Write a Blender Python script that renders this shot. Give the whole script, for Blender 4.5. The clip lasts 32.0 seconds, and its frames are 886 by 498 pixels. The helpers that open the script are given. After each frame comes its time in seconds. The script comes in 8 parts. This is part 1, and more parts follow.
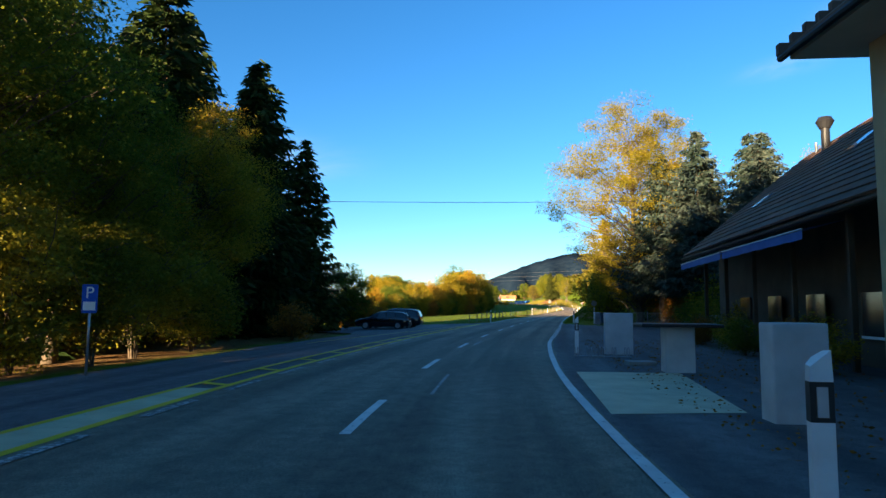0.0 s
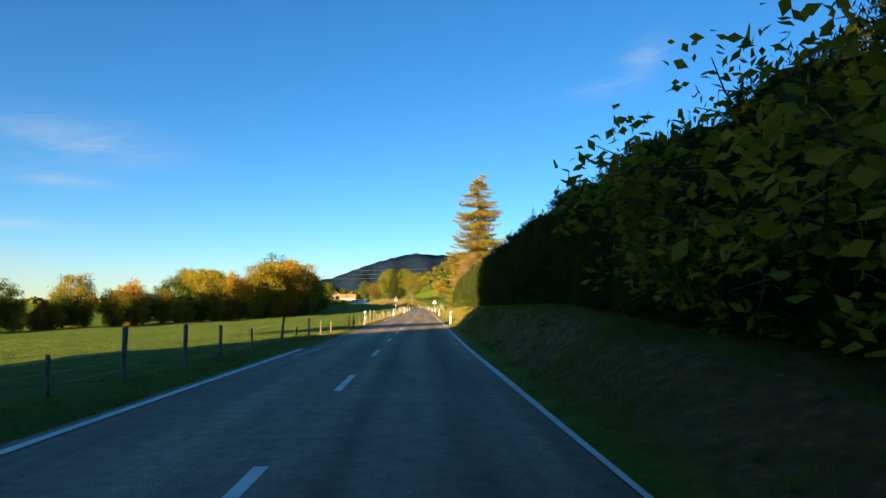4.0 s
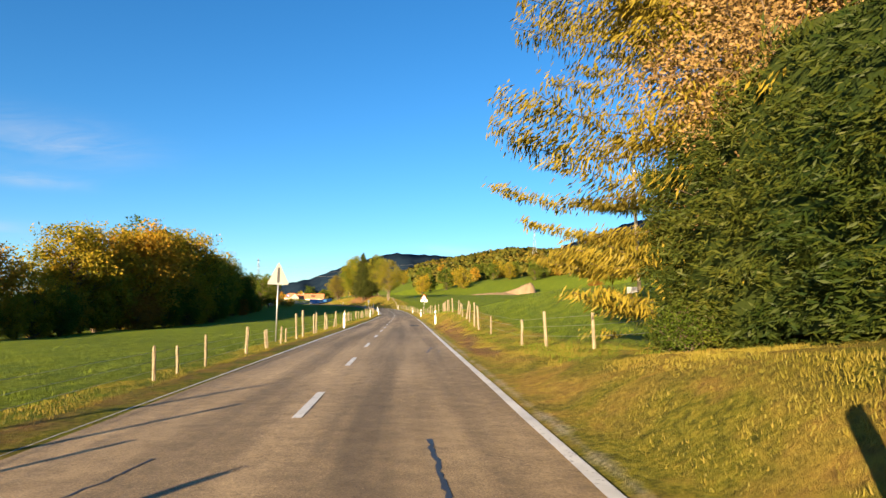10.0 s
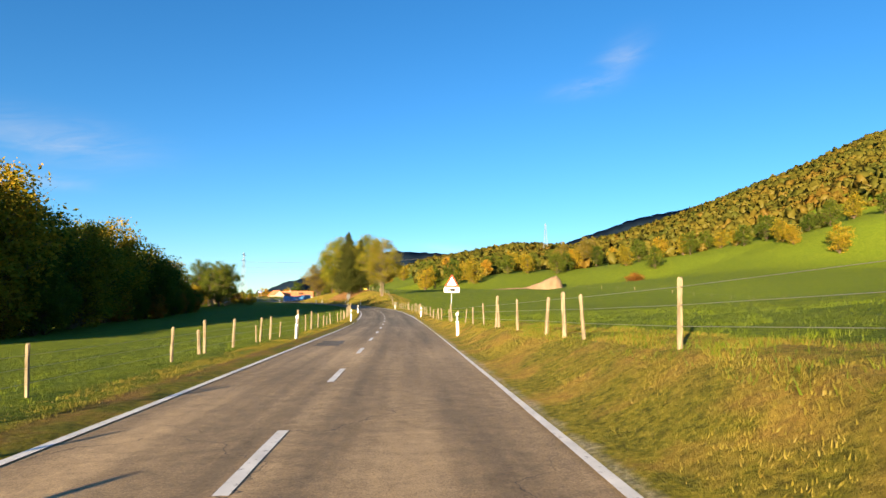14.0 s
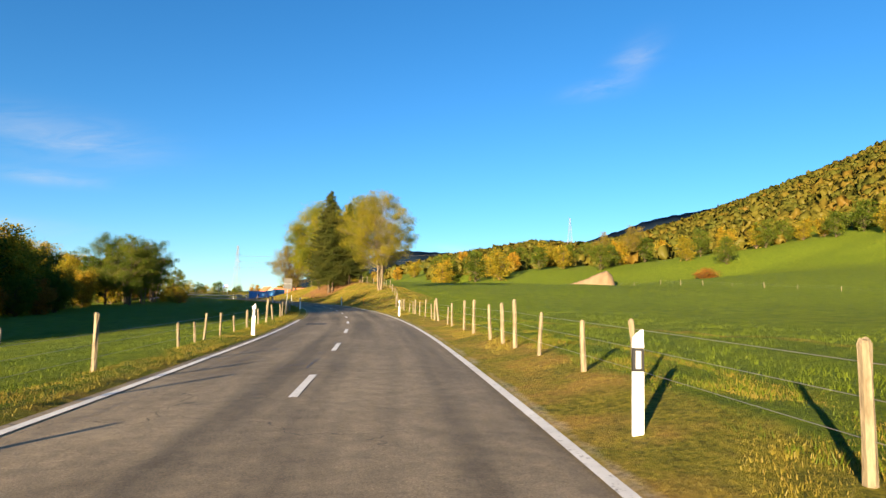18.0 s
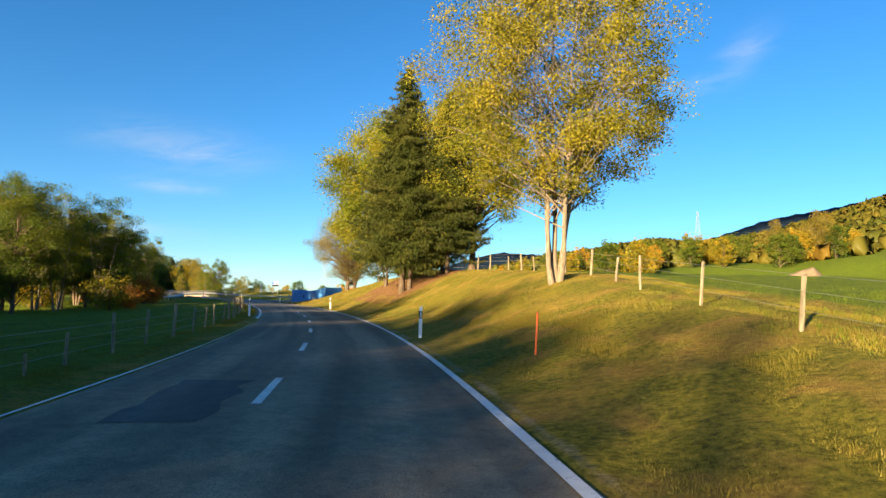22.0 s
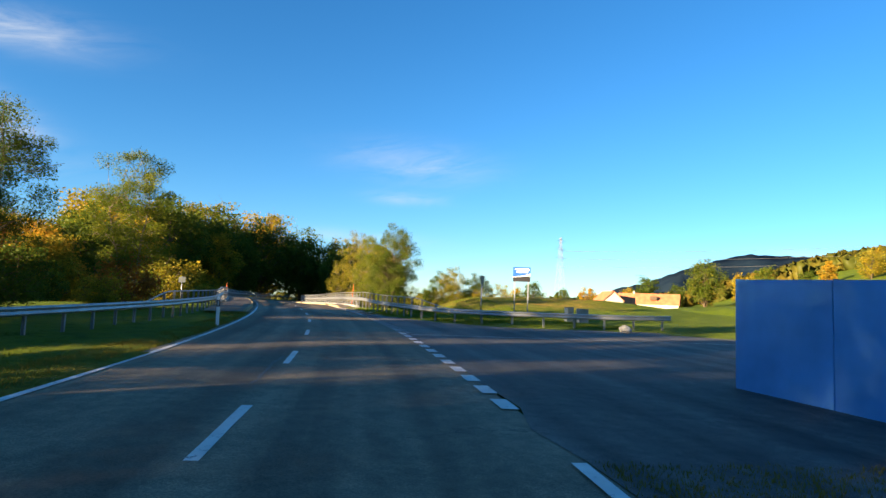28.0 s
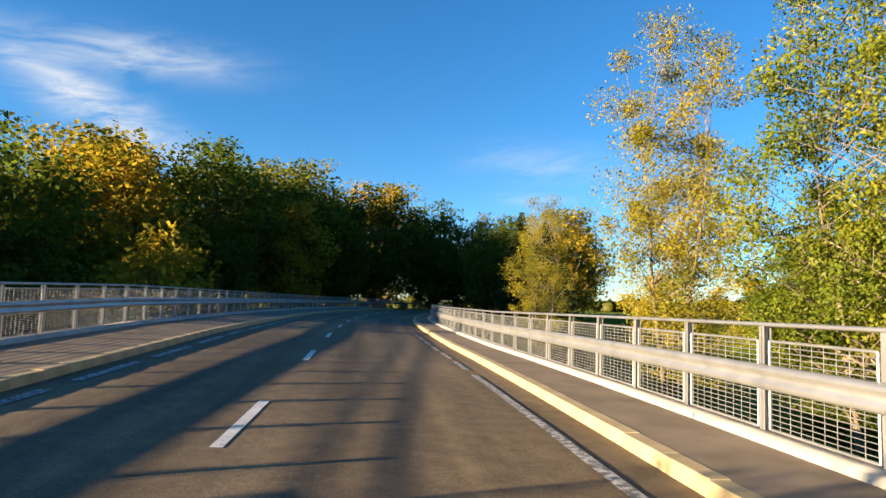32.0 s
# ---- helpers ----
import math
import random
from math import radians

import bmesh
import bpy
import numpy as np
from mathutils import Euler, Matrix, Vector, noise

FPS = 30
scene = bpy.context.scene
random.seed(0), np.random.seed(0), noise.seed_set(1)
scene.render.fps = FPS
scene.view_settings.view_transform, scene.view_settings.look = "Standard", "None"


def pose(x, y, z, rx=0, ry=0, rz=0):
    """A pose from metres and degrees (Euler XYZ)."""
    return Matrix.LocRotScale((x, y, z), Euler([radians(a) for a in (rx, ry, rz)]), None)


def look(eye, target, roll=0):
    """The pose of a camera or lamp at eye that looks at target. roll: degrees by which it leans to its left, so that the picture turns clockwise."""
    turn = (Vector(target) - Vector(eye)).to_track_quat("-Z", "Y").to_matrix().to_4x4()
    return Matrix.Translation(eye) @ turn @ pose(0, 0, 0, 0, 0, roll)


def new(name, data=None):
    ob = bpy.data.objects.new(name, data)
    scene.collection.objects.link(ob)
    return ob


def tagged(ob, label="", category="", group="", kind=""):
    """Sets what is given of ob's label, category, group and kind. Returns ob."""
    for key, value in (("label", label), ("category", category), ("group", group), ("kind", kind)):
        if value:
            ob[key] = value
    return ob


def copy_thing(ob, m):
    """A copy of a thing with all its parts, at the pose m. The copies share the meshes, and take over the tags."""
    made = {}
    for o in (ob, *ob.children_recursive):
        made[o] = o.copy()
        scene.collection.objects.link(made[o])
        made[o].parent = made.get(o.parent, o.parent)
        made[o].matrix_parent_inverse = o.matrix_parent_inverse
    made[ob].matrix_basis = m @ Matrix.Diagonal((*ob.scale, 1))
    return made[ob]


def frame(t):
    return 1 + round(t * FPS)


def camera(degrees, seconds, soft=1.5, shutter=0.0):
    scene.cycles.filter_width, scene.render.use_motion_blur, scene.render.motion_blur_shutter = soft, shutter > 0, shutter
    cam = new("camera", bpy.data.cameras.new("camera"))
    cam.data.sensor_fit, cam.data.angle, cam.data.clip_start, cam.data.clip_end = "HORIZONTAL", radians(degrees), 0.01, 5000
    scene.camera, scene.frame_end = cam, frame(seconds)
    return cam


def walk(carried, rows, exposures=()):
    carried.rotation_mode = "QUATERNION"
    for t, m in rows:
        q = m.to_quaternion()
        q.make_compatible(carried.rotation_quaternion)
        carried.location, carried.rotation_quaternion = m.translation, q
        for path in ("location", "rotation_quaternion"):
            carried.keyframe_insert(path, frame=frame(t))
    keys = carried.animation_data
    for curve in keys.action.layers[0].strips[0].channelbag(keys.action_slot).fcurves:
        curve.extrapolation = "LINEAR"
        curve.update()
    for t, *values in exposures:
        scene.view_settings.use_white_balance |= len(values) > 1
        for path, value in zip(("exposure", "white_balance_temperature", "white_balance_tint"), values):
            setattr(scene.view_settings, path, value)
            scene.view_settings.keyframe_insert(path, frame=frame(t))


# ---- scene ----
cam = camera(71.0, 32.0, soft=1.5, shutter=0.0)
PATH = [
    (0, (0.00, 0.00, 1.70), (0.000, 10.000, 2.610), 0.50),
    (0.5, (0.33, 7.84, 1.70), (0.857, 17.826, 2.610), 0.50),
    (1, (1.04, 15.72, 1.70), (2.005, 25.672, 2.611), 0.50),
    (1.5, (2.07, 23.64, 1.70), (3.430, 33.546, 2.614), 0.50),
    (2, (3.37, 31.60, 1.70), (5.068, 41.457, 2.617), 0.50),
    (2.5, (4.88, 39.63, 1.70), (6.850, 49.437, 2.621), 0.50),
    (3, (6.53, 47.76, 1.70), (8.706, 57.521, 2.624), 0.50),
    (3.5, (8.26, 56.00, 1.70), (10.598, 65.728, 2.628), 0.50),
    (4, (10.05, 64.37, 1.70), (12.546, 74.053, 2.631), 0.50),
    (4.5, (11.91, 72.85, 1.70), (14.531, 82.495, 2.635), 0.50),
    (5, (13.82, 81.42, 1.70), (16.529, 91.045, 2.638), 0.50),
    (5.5, (15.77, 90.08, 1.70), (18.532, 99.687, 2.642), 0.50),
    (6, (17.75, 98.80, 1.70), (20.545, 108.402, 2.644), 0.48),
    (6.5, (19.75, 107.56, 1.70), (22.569, 117.158, 2.645), 0.44),
    (7, (21.76, 116.34, 1.70), (24.598, 125.925, 2.645), 0.39),
    (7.5, (23.79, 125.10, 1.70), (26.634, 134.691, 2.645), 0.33),
    (8, (25.82, 133.87, 1.70), (28.665, 143.459, 2.645), 0.27),
    (8.5, (27.84, 142.64, 1.70), (30.681, 152.230, 2.645), 0.21),
    (9, (29.85, 151.41, 1.70), (32.678, 161.007, 2.645), 0.16),
    (9.5, (31.85, 160.19, 1.70), (34.658, 169.788, 2.645), 0.10),
    (10, (33.83, 168.97, 1.70), (36.626, 178.571, 2.645), 0.04),
    (10.5, (35.80, 177.75, 1.70), (38.585, 187.356, 2.645), -0.01),
    (11, (37.77, 186.53, 1.70), (40.547, 196.139, 2.645), -0.07),
    (11.5, (39.73, 195.32, 1.70), (42.522, 204.920, 2.645), -0.13),
    (12, (41.71, 204.10, 1.70), (44.508, 213.697, 2.645), -0.19),
    (12.5, (43.69, 212.88, 1.70), (46.495, 222.474, 2.645), -0.24),
    (13, (45.67, 221.66, 1.70), (48.476, 231.254, 2.641), -0.26),
    (13.5, (47.65, 230.44, 1.70), (50.448, 240.036, 2.633), -0.22),
    (14, (49.62, 239.22, 1.70), (52.414, 248.819, 2.622), -0.14),
    (14.5, (51.59, 248.00, 1.70), (54.373, 257.603, 2.610), -0.05),
    (15, (53.54, 256.78, 1.70), (56.322, 266.390, 2.598), 0.03),
    (15.5, (55.49, 265.57, 1.70), (58.257, 275.181, 2.587), 0.11),
    (16, (57.42, 274.36, 1.70), (60.176, 283.974, 2.573), 0.19),
    (16.5, (59.33, 283.16, 1.70), (62.071, 292.774, 2.557), 0.27),
    (17, (61.21, 291.96, 1.72), (63.926, 301.582, 2.599), 0.35),
    (17.5, (63.04, 300.77, 1.78), (65.727, 310.402, 2.683), 0.44),
    (18, (64.81, 309.59, 1.87), (67.445, 319.241, 2.805), 0.52),
    (18.5, (66.50, 318.43, 2.01), (69.038, 328.106, 2.971), 0.61),
    (19, (68.05, 327.30, 2.18), (70.461, 337.004, 3.154), 0.70),
    (19.5, (69.43, 336.19, 2.35), (71.684, 345.936, 3.323), 0.80),
    (20, (70.62, 345.11, 2.52), (72.684, 354.899, 3.493), 0.90),
    (20.5, (71.59, 354.06, 2.69), (73.443, 363.888, 3.663), 1.00),
    (21, (72.33, 363.03, 2.87), (73.955, 372.897, 3.833), 1.10),
    (21.5, (72.82, 372.02, 3.04), (74.204, 381.920, 4.001), 1.22),
    (22, (73.06, 381.01, 3.21), (74.183, 390.949, 4.168), 1.36),
    (22.5, (73.04, 390.01, 3.39), (73.885, 399.977, 4.334), 1.52),
    (23, (72.75, 399.01, 3.56), (73.303, 408.992, 4.500), 1.68),
    (23.5, (72.17, 407.99, 3.73), (72.419, 417.986, 4.666), 1.84),
    (24, (71.31, 416.95, 3.90), (71.236, 426.947, 4.832), 1.95),
    (24.5, (70.16, 425.87, 4.08), (69.776, 435.866, 5.000), 2.00),
    (25, (68.75, 434.76, 4.25), (68.068, 444.738, 5.168), 2.00),
    (25.5, (67.09, 443.61, 4.42), (66.117, 453.559, 5.337), 2.00),
    (26, (65.18, 452.40, 4.60), (63.929, 462.324, 5.508), 2.03),
    (26.5, (63.03, 461.14, 4.77), (61.501, 471.024, 5.684), 2.08),
    (27, (60.64, 469.82, 4.94), (58.822, 479.651, 5.862), 2.17),
    (27.5, (57.99, 478.42, 5.11), (55.890, 488.195, 6.041), 2.25),
    (28, (55.10, 486.94, 5.29), (52.709, 496.651, 6.220), 2.33),
    (28.5, (51.95, 495.37, 5.46), (49.280, 505.009, 6.398), 2.41),
    (29, (48.56, 503.71, 5.63), (45.593, 513.258, 6.572), 2.45),
    (29.5, (44.92, 511.94, 5.80), (41.654, 521.390, 6.739), 2.41),
    (30, (41.03, 520.05, 5.98), (37.476, 529.401, 6.901), 2.33),
    (30.5, (36.91, 528.05, 6.15), (33.090, 537.297, 7.063), 2.25),
    (31, (32.57, 535.94, 6.32), (28.523, 545.085, 7.236), 2.17),
    (31.5, (28.06, 543.73, 6.48), (23.807, 552.778, 7.384), 2.08),
    (32, (23.40, 551.43, 6.62), (19.022, 560.418, 7.498), 2.03),
]
EXPOSURES = [(0.0, 2.5), (1.0, 2.3), (2.0, 2.05), (4.5, 2.05), (9.0, 2.12), (20.0, 2.15), (22.0, 2.25), (24.0, 2.45), (25.0, 2.55), (26.0, 2.45), (29.0, 2.35), (32.0, 2.35)]
walk(cam, [(t, look(eye, target, roll)) for t, eye, target, roll in PATH], EXPOSURES)

# ---------------------------------------------------------------- sky and sun
SUN_EL, SUN_AZ = radians(9.4), radians(219.7)   # azimuth clockwise from +y
sun_dir = Vector((math.sin(SUN_AZ) * math.cos(SUN_EL), math.cos(SUN_AZ) * math.cos(SUN_EL), math.sin(SUN_EL)))
world = bpy.data.worlds.new("autumn_sky")
scene.world = world
world.use_nodes = True
wt = world.node_tree
wt.nodes.clear()
w_out = wt.nodes.new("ShaderNodeOutputWorld")
w_bg = wt.nodes.new("ShaderNodeBackground")
w_sky = wt.nodes.new("ShaderNodeTexSky")
w_sky.sky_type = "NISHITA"
w_sky.sun_disc = False
w_sky.sun_elevation, w_sky.sun_rotation = SUN_EL, SUN_AZ
w_sky.altitude, w_sky.air_density, w_sky.dust_density, w_sky.ozone_density = 700, 1.0, 0.1, 4.0
w_bg.inputs["Strength"].default_value = 0.056
w_hue = wt.nodes.new("ShaderNodeHueSaturation")
w_hue.inputs["Saturation"].default_value = 1.14
wt.links.new(w_sky.outputs[0], w_hue.inputs["Color"])


def w_math(op, a, b=0.0, c=0.0):
    n = wt.nodes.new("ShaderNodeMath")
    n.operation = op
    for sock, v in zip(n.inputs, (a, b, c)):
        if isinstance(v, bpy.types.NodeSocket):
            wt.links.new(v, sock)
        else:
            sock.default_value = v
    return n.outputs[0]


# thin cirrus: bearing (degrees, leftwards) and height of each wisp, its half length and half height, tilt, strength
w_co = wt.nodes.new("ShaderNodeTexCoord")
w_sep = wt.nodes.new("ShaderNodeSeparateXYZ")
wt.links.new(w_co.outputs["Generated"], w_sep.inputs[0])
w_be = w_math("MULTIPLY", w_math("ARCTAN2", w_math("MULTIPLY", w_sep.outputs[0], -1.0), w_sep.outputs[1]), 57.2958)
w_el = w_math("MULTIPLY", w_math("ARCSINE", w_sep.outputs[2]), 57.2958)
w_xyz = wt.nodes.new("ShaderNodeCombineXYZ")
wt.links.new(w_math("MULTIPLY", w_be, 0.10), w_xyz.inputs[0])
wt.links.new(w_math("MULTIPLY_ADD", w_be, 0.06, w_math("MULTIPLY", w_el, 0.42)), w_xyz.inputs[1])
w_noise = wt.nodes.new("ShaderNodeTexNoise")
w_noise.inputs["Scale"].default_value, w_noise.inputs["Detail"].default_value, w_noise.inputs["Roughness"].default_value, w_noise.inputs["Distortion"].default_value = 1.6, 6.0, 0.6, 0.6
wt.links.new(w_xyz.outputs[0], w_noise.inputs["Vector"])
w_total = None
for be, el, hb, he, tilt, power in ((16.5, 13.0, 7.5, 1.9, 0.03, 0.42), (17.5, 9.8, 4.0, 0.7, 0.02, 0.40), (55.5, 14.6, 8.5, 2.4, 0.42, 1.15), (53.0, 19.2, 9.5, 1.8, -0.04, 0.75), (-32.8, 21.6, 2.4, 1.5, -0.35, 0.34), (-29.5, 19.3, 3.2, 0.9, -0.1, 0.35),
                                   (24.0, 2.6, 17.0, 1.5, 0.0, 0.6), (23, 6.0, 8, 0.8, 0.03, 0.4), (50, 4.0, 14, 2.0, 0.05, 0.5), (-17.5, 5.2, 4.0, 0.5, 0.1, 0.4)):
    db = w_math("SUBTRACT", w_be, be)
    de = w_math("SUBTRACT", w_math("SUBTRACT", w_el, el), w_math("MULTIPLY", db, tilt))
    r2 = w_math("ADD", w_math("POWER", w_math("ABSOLUTE", w_math("DIVIDE", db, hb)), 2.0), w_math("POWER", w_math("ABSOLUTE", w_math("DIVIDE", de, he)), 2.0))
    one = w_math("MULTIPLY", w_math("POWER", 2.718, w_math("MULTIPLY", r2, -1.6)), power)
    w_total = one if w_total is None else w_math("ADD", w_total, one)
w_fac = w_math("MULTIPLY", w_total, w_math("MAXIMUM", w_math("MULTIPLY_ADD", w_noise.outputs["Fac"], 2.6, -0.75), 0.0))
w_fac = w_math("MINIMUM", w_fac, 0.85)
w_mix = wt.nodes.new("ShaderNodeMix")
w_mix.data_type = "RGBA"
wt.links.new(w_fac, w_mix.inputs[0])
wt.links.new(w_hue.outputs[0], w_mix.inputs[6])
w_mix.inputs[7].default_value = (3.1, 3.2, 3.35, 1.0)
wt.links.new(w_mix.outputs[2], w_bg.inputs[0])
wt.links.new(w_bg.outputs[0], w_out.inputs[0])
sun = new("sun", bpy.data.lights.new("sun", "SUN"))
sun.data.energy, sun.data.angle, sun.data.color = 5.0, radians(0.6), (1.0, 0.76, 0.47)
sun.matrix_world = Matrix.Translation((0, 0, 200)) @ sun_dir.to_track_quat("Z", "Y").to_matrix().to_4x4()

# ---------------------------------------------------------------- materials
def shader(name, rough=0.8, metal=0.0, color=(0.5, 0.5, 0.5), spec=0.3):
    m = bpy.data.materials.new(name)
    m.use_nodes = True
    t = m.node_tree
    b = t.nodes["Principled BSDF"]
    b.inputs["Roughness"].default_value, b.inputs["Metallic"].default_value = rough, metal
    b.inputs["Base Color"].default_value = (*color, 1)
    b.inputs["Specular IOR Level"].default_value = spec
    return m, t, b


def node(t, kind, **sets):
    n = t.nodes.new("ShaderNode" + kind)
    for k, v in sets.items():
        n.inputs[k.replace("_", " ")].default_value = v
    return n


def noise_tex(t, scale, detail=4.0, rough=0.55, coords="Object", stretch=None):
    c = t.nodes.new("ShaderNodeTexCoord")
    n = node(t, "TexNoise", Scale=scale, Detail=detail, Roughness=rough)
    if stretch:
        mp = t.nodes.new("ShaderNodeMapping")
        mp.inputs["Scale"].default_value = stretch
        t.links.new(c.outputs[coords], mp.inputs[0])
        t.links.new(mp.outputs[0], n.inputs["Vector"])
    else:
        t.links.new(c.outputs[coords], n.inputs["Vector"])
    return n.outputs["Fac"]


def ramp(t, fac, stops):
    r = t.nodes.new("ShaderNodeValToRGB")
    el = r.color_ramp.elements
    while len(el) < len(stops):
        el.new(0.5)
    for e, (p, c) in zip(el, stops):
        e.position, e.color = p, (*c, 1) if len(c) == 3 else c
    t.links.new(fac, r.inputs[0])
    return r.outputs["Color"]


def mix(t, fac, a, b, mode="MIX"):
    n = t.nodes.new("ShaderNodeMix")
    n.data_type, n.blend_type = "RGBA", mode
    for sock, v in ((n.inputs[0], fac), (n.inputs[6], a), (n.inputs[7], b)):
        if isinstance(v, bpy.types.NodeSocket):
            t.links.new(v, sock)
        elif isinstance(v, tuple):
            sock.default_value = (*v, 1)
        else:
            sock.default_value = v
    return n.outputs[2]


def bump(t, b, height, strength=0.3, dist=0.02):
    n = node(t, "Bump", Strength=strength, Distance=dist)
    t.links.new(height, n.inputs["Height"])
    t.links.new(n.outputs[0], b.inputs["Normal"])


def plain(name, color, rough=0.6, metal=0.0, vary=0.15, scale=3.0, fine=60.0, relief=0.15, spec=0.3):
    """Paint, metal, plastic: a base colour with soft stains and fine relief."""
    m, t, b = shader(name, rough, metal, color, spec)
    n1 = noise_tex(t, scale)
    dark = tuple(c * (1 - vary) for c in color)
    lite = tuple(min(1, c * (1 + vary * 0.6)) for c in color)
    t.links.new(ramp(t, n1, [(0.3, dark), (0.7, lite)]), b.inputs["Base Color"])
    bump(t, b, noise_tex(t, fine, 3.0), relief, 0.004)
    return m


def foliage(name, colors, glow=0.35, clump=0.35):
    """Leaves: every leaf takes its own tint, and whole branches lean one way."""
    m = bpy.data.materials.new(name)
    m.use_nodes = True
    t = m.node_tree
    t.nodes.clear()
    out = t.nodes.new("ShaderNodeOutputMaterial")
    geo = t.nodes.new("ShaderNodeNewGeometry")
    big = noise_tex(t, clump, 2.0)
    info = t.nodes.new("ShaderNodeObjectInfo")
    a1 = t.nodes.new("ShaderNodeMath")
    a1.operation = "MULTIPLY_ADD"
    t.links.new(geo.outputs["Random Per Island"], a1.inputs[0])
    a1.inputs[1].default_value = 0.30
    a2 = t.nodes.new("ShaderNodeMath")
    a2.operation = "MULTIPLY_ADD"
    t.links.new(big, a2.inputs[0])
    a2.inputs[1].default_value = 1.1
    a2.inputs[2].default_value = -0.34
    t.links.new(a2.outputs[0], a1.inputs[2])
    a3 = t.nodes.new("ShaderNodeMath")
    a3.operation = "MULTIPLY_ADD"
    t.links.new(info.outputs["Random"], a3.inputs[0])
    a3.inputs[1].default_value = 0.22
    t.links.new(a1.outputs[0], a3.inputs[2])
    k = len(colors) - 1
    col = ramp(t, a3.outputs[0], [(0.08 + 0.84 * i / k, c) for i, c in enumerate(colors)])
    d = t.nodes.new("ShaderNodeBsdfDiffuse")
    tr = t.nodes.new("ShaderNodeBsdfTranslucent")
    gl = t.nodes.new("ShaderNodeBsdfGlossy")
    gl.inputs["Roughness"].default_value = 0.5
    gl.inputs["Color"].default_value = (0.5, 0.5, 0.45, 1)
    t.links.new(col, d.inputs[0])
    t.links.new(col, tr.inputs[0])
    m1 = t.nodes.new("ShaderNodeMixShader")
    m1.inputs[0].default_value = glow
    t.links.new(d.outputs[0], m1.inputs[1])
    t.links.new(tr.outputs[0], m1.inputs[2])
    m2 = t.nodes.new("ShaderNodeMixShader")
    m2.inputs[0].default_value = 0.015
    t.links.new(m1.outputs[0], m2.inputs[1])
    t.links.new(gl.outputs[0], m2.inputs[2])
    t.links.new(m2.outputs[0], out.inputs[0])
    return m


def make_asphalt(name, a, c, patch):
    m, t, b = shader(name, 0.82, spec=0.35)
    big = noise_tex(t, 0.12, 5.0)
    lane = t.nodes.new("ShaderNodeAttribute")
    lane.attribute_name = "lane"
    lsep = t.nodes.new("ShaderNodeSeparateXYZ")
    t.links.new(lane.outputs["Vector"], lsep.inputs[0])
    lmap = t.nodes.new("ShaderNodeMapping")
    lmap.inputs["Scale"].default_value = (1.1, 0.035, 1.0)
    t.links.new(lane.outputs["Vector"], lmap.inputs[0])
    sn = node(t, "TexNoise", Scale=1.0, Detail=5.0)
    t.links.new(lmap.outputs[0], sn.inputs["Vector"])
    wheel = t.nodes.new("ShaderNodeMath")
    wheel.operation = "COSINE"
    wsc = t.nodes.new("ShaderNodeMath")
    wsc.operation = "MULTIPLY"
    wsc.inputs[1].default_value = 3.7
    t.links.new(lsep.outputs[0], wsc.inputs[0])
    t.links.new(wsc.outputs[0], wheel.inputs[0])
    both = t.nodes.new("ShaderNodeMath")
    both.operation = "MULTIPLY_ADD"
    both.inputs[1].default_value = 0.05
    t.links.new(wheel.outputs[0], both.inputs[0])
    t.links.new(sn.outputs["Fac"], both.inputs[2])
    streak = both.outputs[0]
    grit = noise_tex(t, 170.0, 2.0)
    spots = noise_tex(t, 42.0, 6.0, 0.8)
    mottle = noise_tex(t, 2.6, 8.0, 0.78)
    col = ramp(t, big, [(0.3, a), (0.7, c)])
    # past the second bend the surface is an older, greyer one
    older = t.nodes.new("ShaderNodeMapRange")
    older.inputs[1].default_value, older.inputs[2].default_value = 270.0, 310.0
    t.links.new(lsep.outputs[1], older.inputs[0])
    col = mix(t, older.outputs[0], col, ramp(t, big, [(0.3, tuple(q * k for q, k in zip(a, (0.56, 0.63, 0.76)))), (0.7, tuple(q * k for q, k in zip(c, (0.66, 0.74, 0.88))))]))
    # the wood's shade at the start is put into the asphalt: darker, bluer
    start_shade = t.nodes.new("ShaderNodeMapRange")
    start_shade.inputs[1].default_value, start_shade.inputs[2].default_value = 105.0, 60.0
    t.links.new(lsep.outputs[1], start_shade.inputs[0])
    # on the bridge the surface is darker
    bridge_dark = t.nodes.new("ShaderNodeMapRange")
    bridge_dark.inputs[1].default_value, bridge_dark.inputs[2].default_value = 552.0, 562.0
    t.links.new(lsep.outputs[1], bridge_dark.inputs[0])
    col = mix(t, bridge_dark.outputs[0], col, ramp(t, big, [(0.3, tuple(q * 0.42 for q in a)), (0.7, tuple(q * 0.5 for q in c))]))
    col = mix(t, start_shade.outputs[0], col, ramp(t, big, [(0.3, tuple(q * k for q, k in zip(a, (0.62, 0.74, 0.98)))), (0.7, tuple(q * k for q, k in zip(c, (0.66, 0.78, 1.02))))]))
    col = mix(t, 0.75, col, ramp(t, streak, [(0.35, (0.25, 0.245, 0.235)), (0.65, (0.75, 0.73, 0.69))]), "OVERLAY")
    col = mix(t, 0.5, col, ramp(t, mottle, [(0.36, (0.22, 0.22, 0.22)), (0.5, (0.5, 0.5, 0.5)), (0.64, (0.78, 0.77, 0.75))]), "OVERLAY")
    col = mix(t, 0.35, col, ramp(t, grit, [(0.3, (0.1, 0.1, 0.1)), (0.75, (0.9, 0.88, 0.85))]), "OVERLAY")
    col = mix(t, 0.65, col, ramp(t, spots, [(0.36, (0.12, 0.12, 0.12)), (0.5, (0.5, 0.5, 0.5)), (0.66, (0.9, 0.88, 0.84))]), "OVERLAY")
    vor = t.nodes.new("ShaderNodeTexVoronoi")
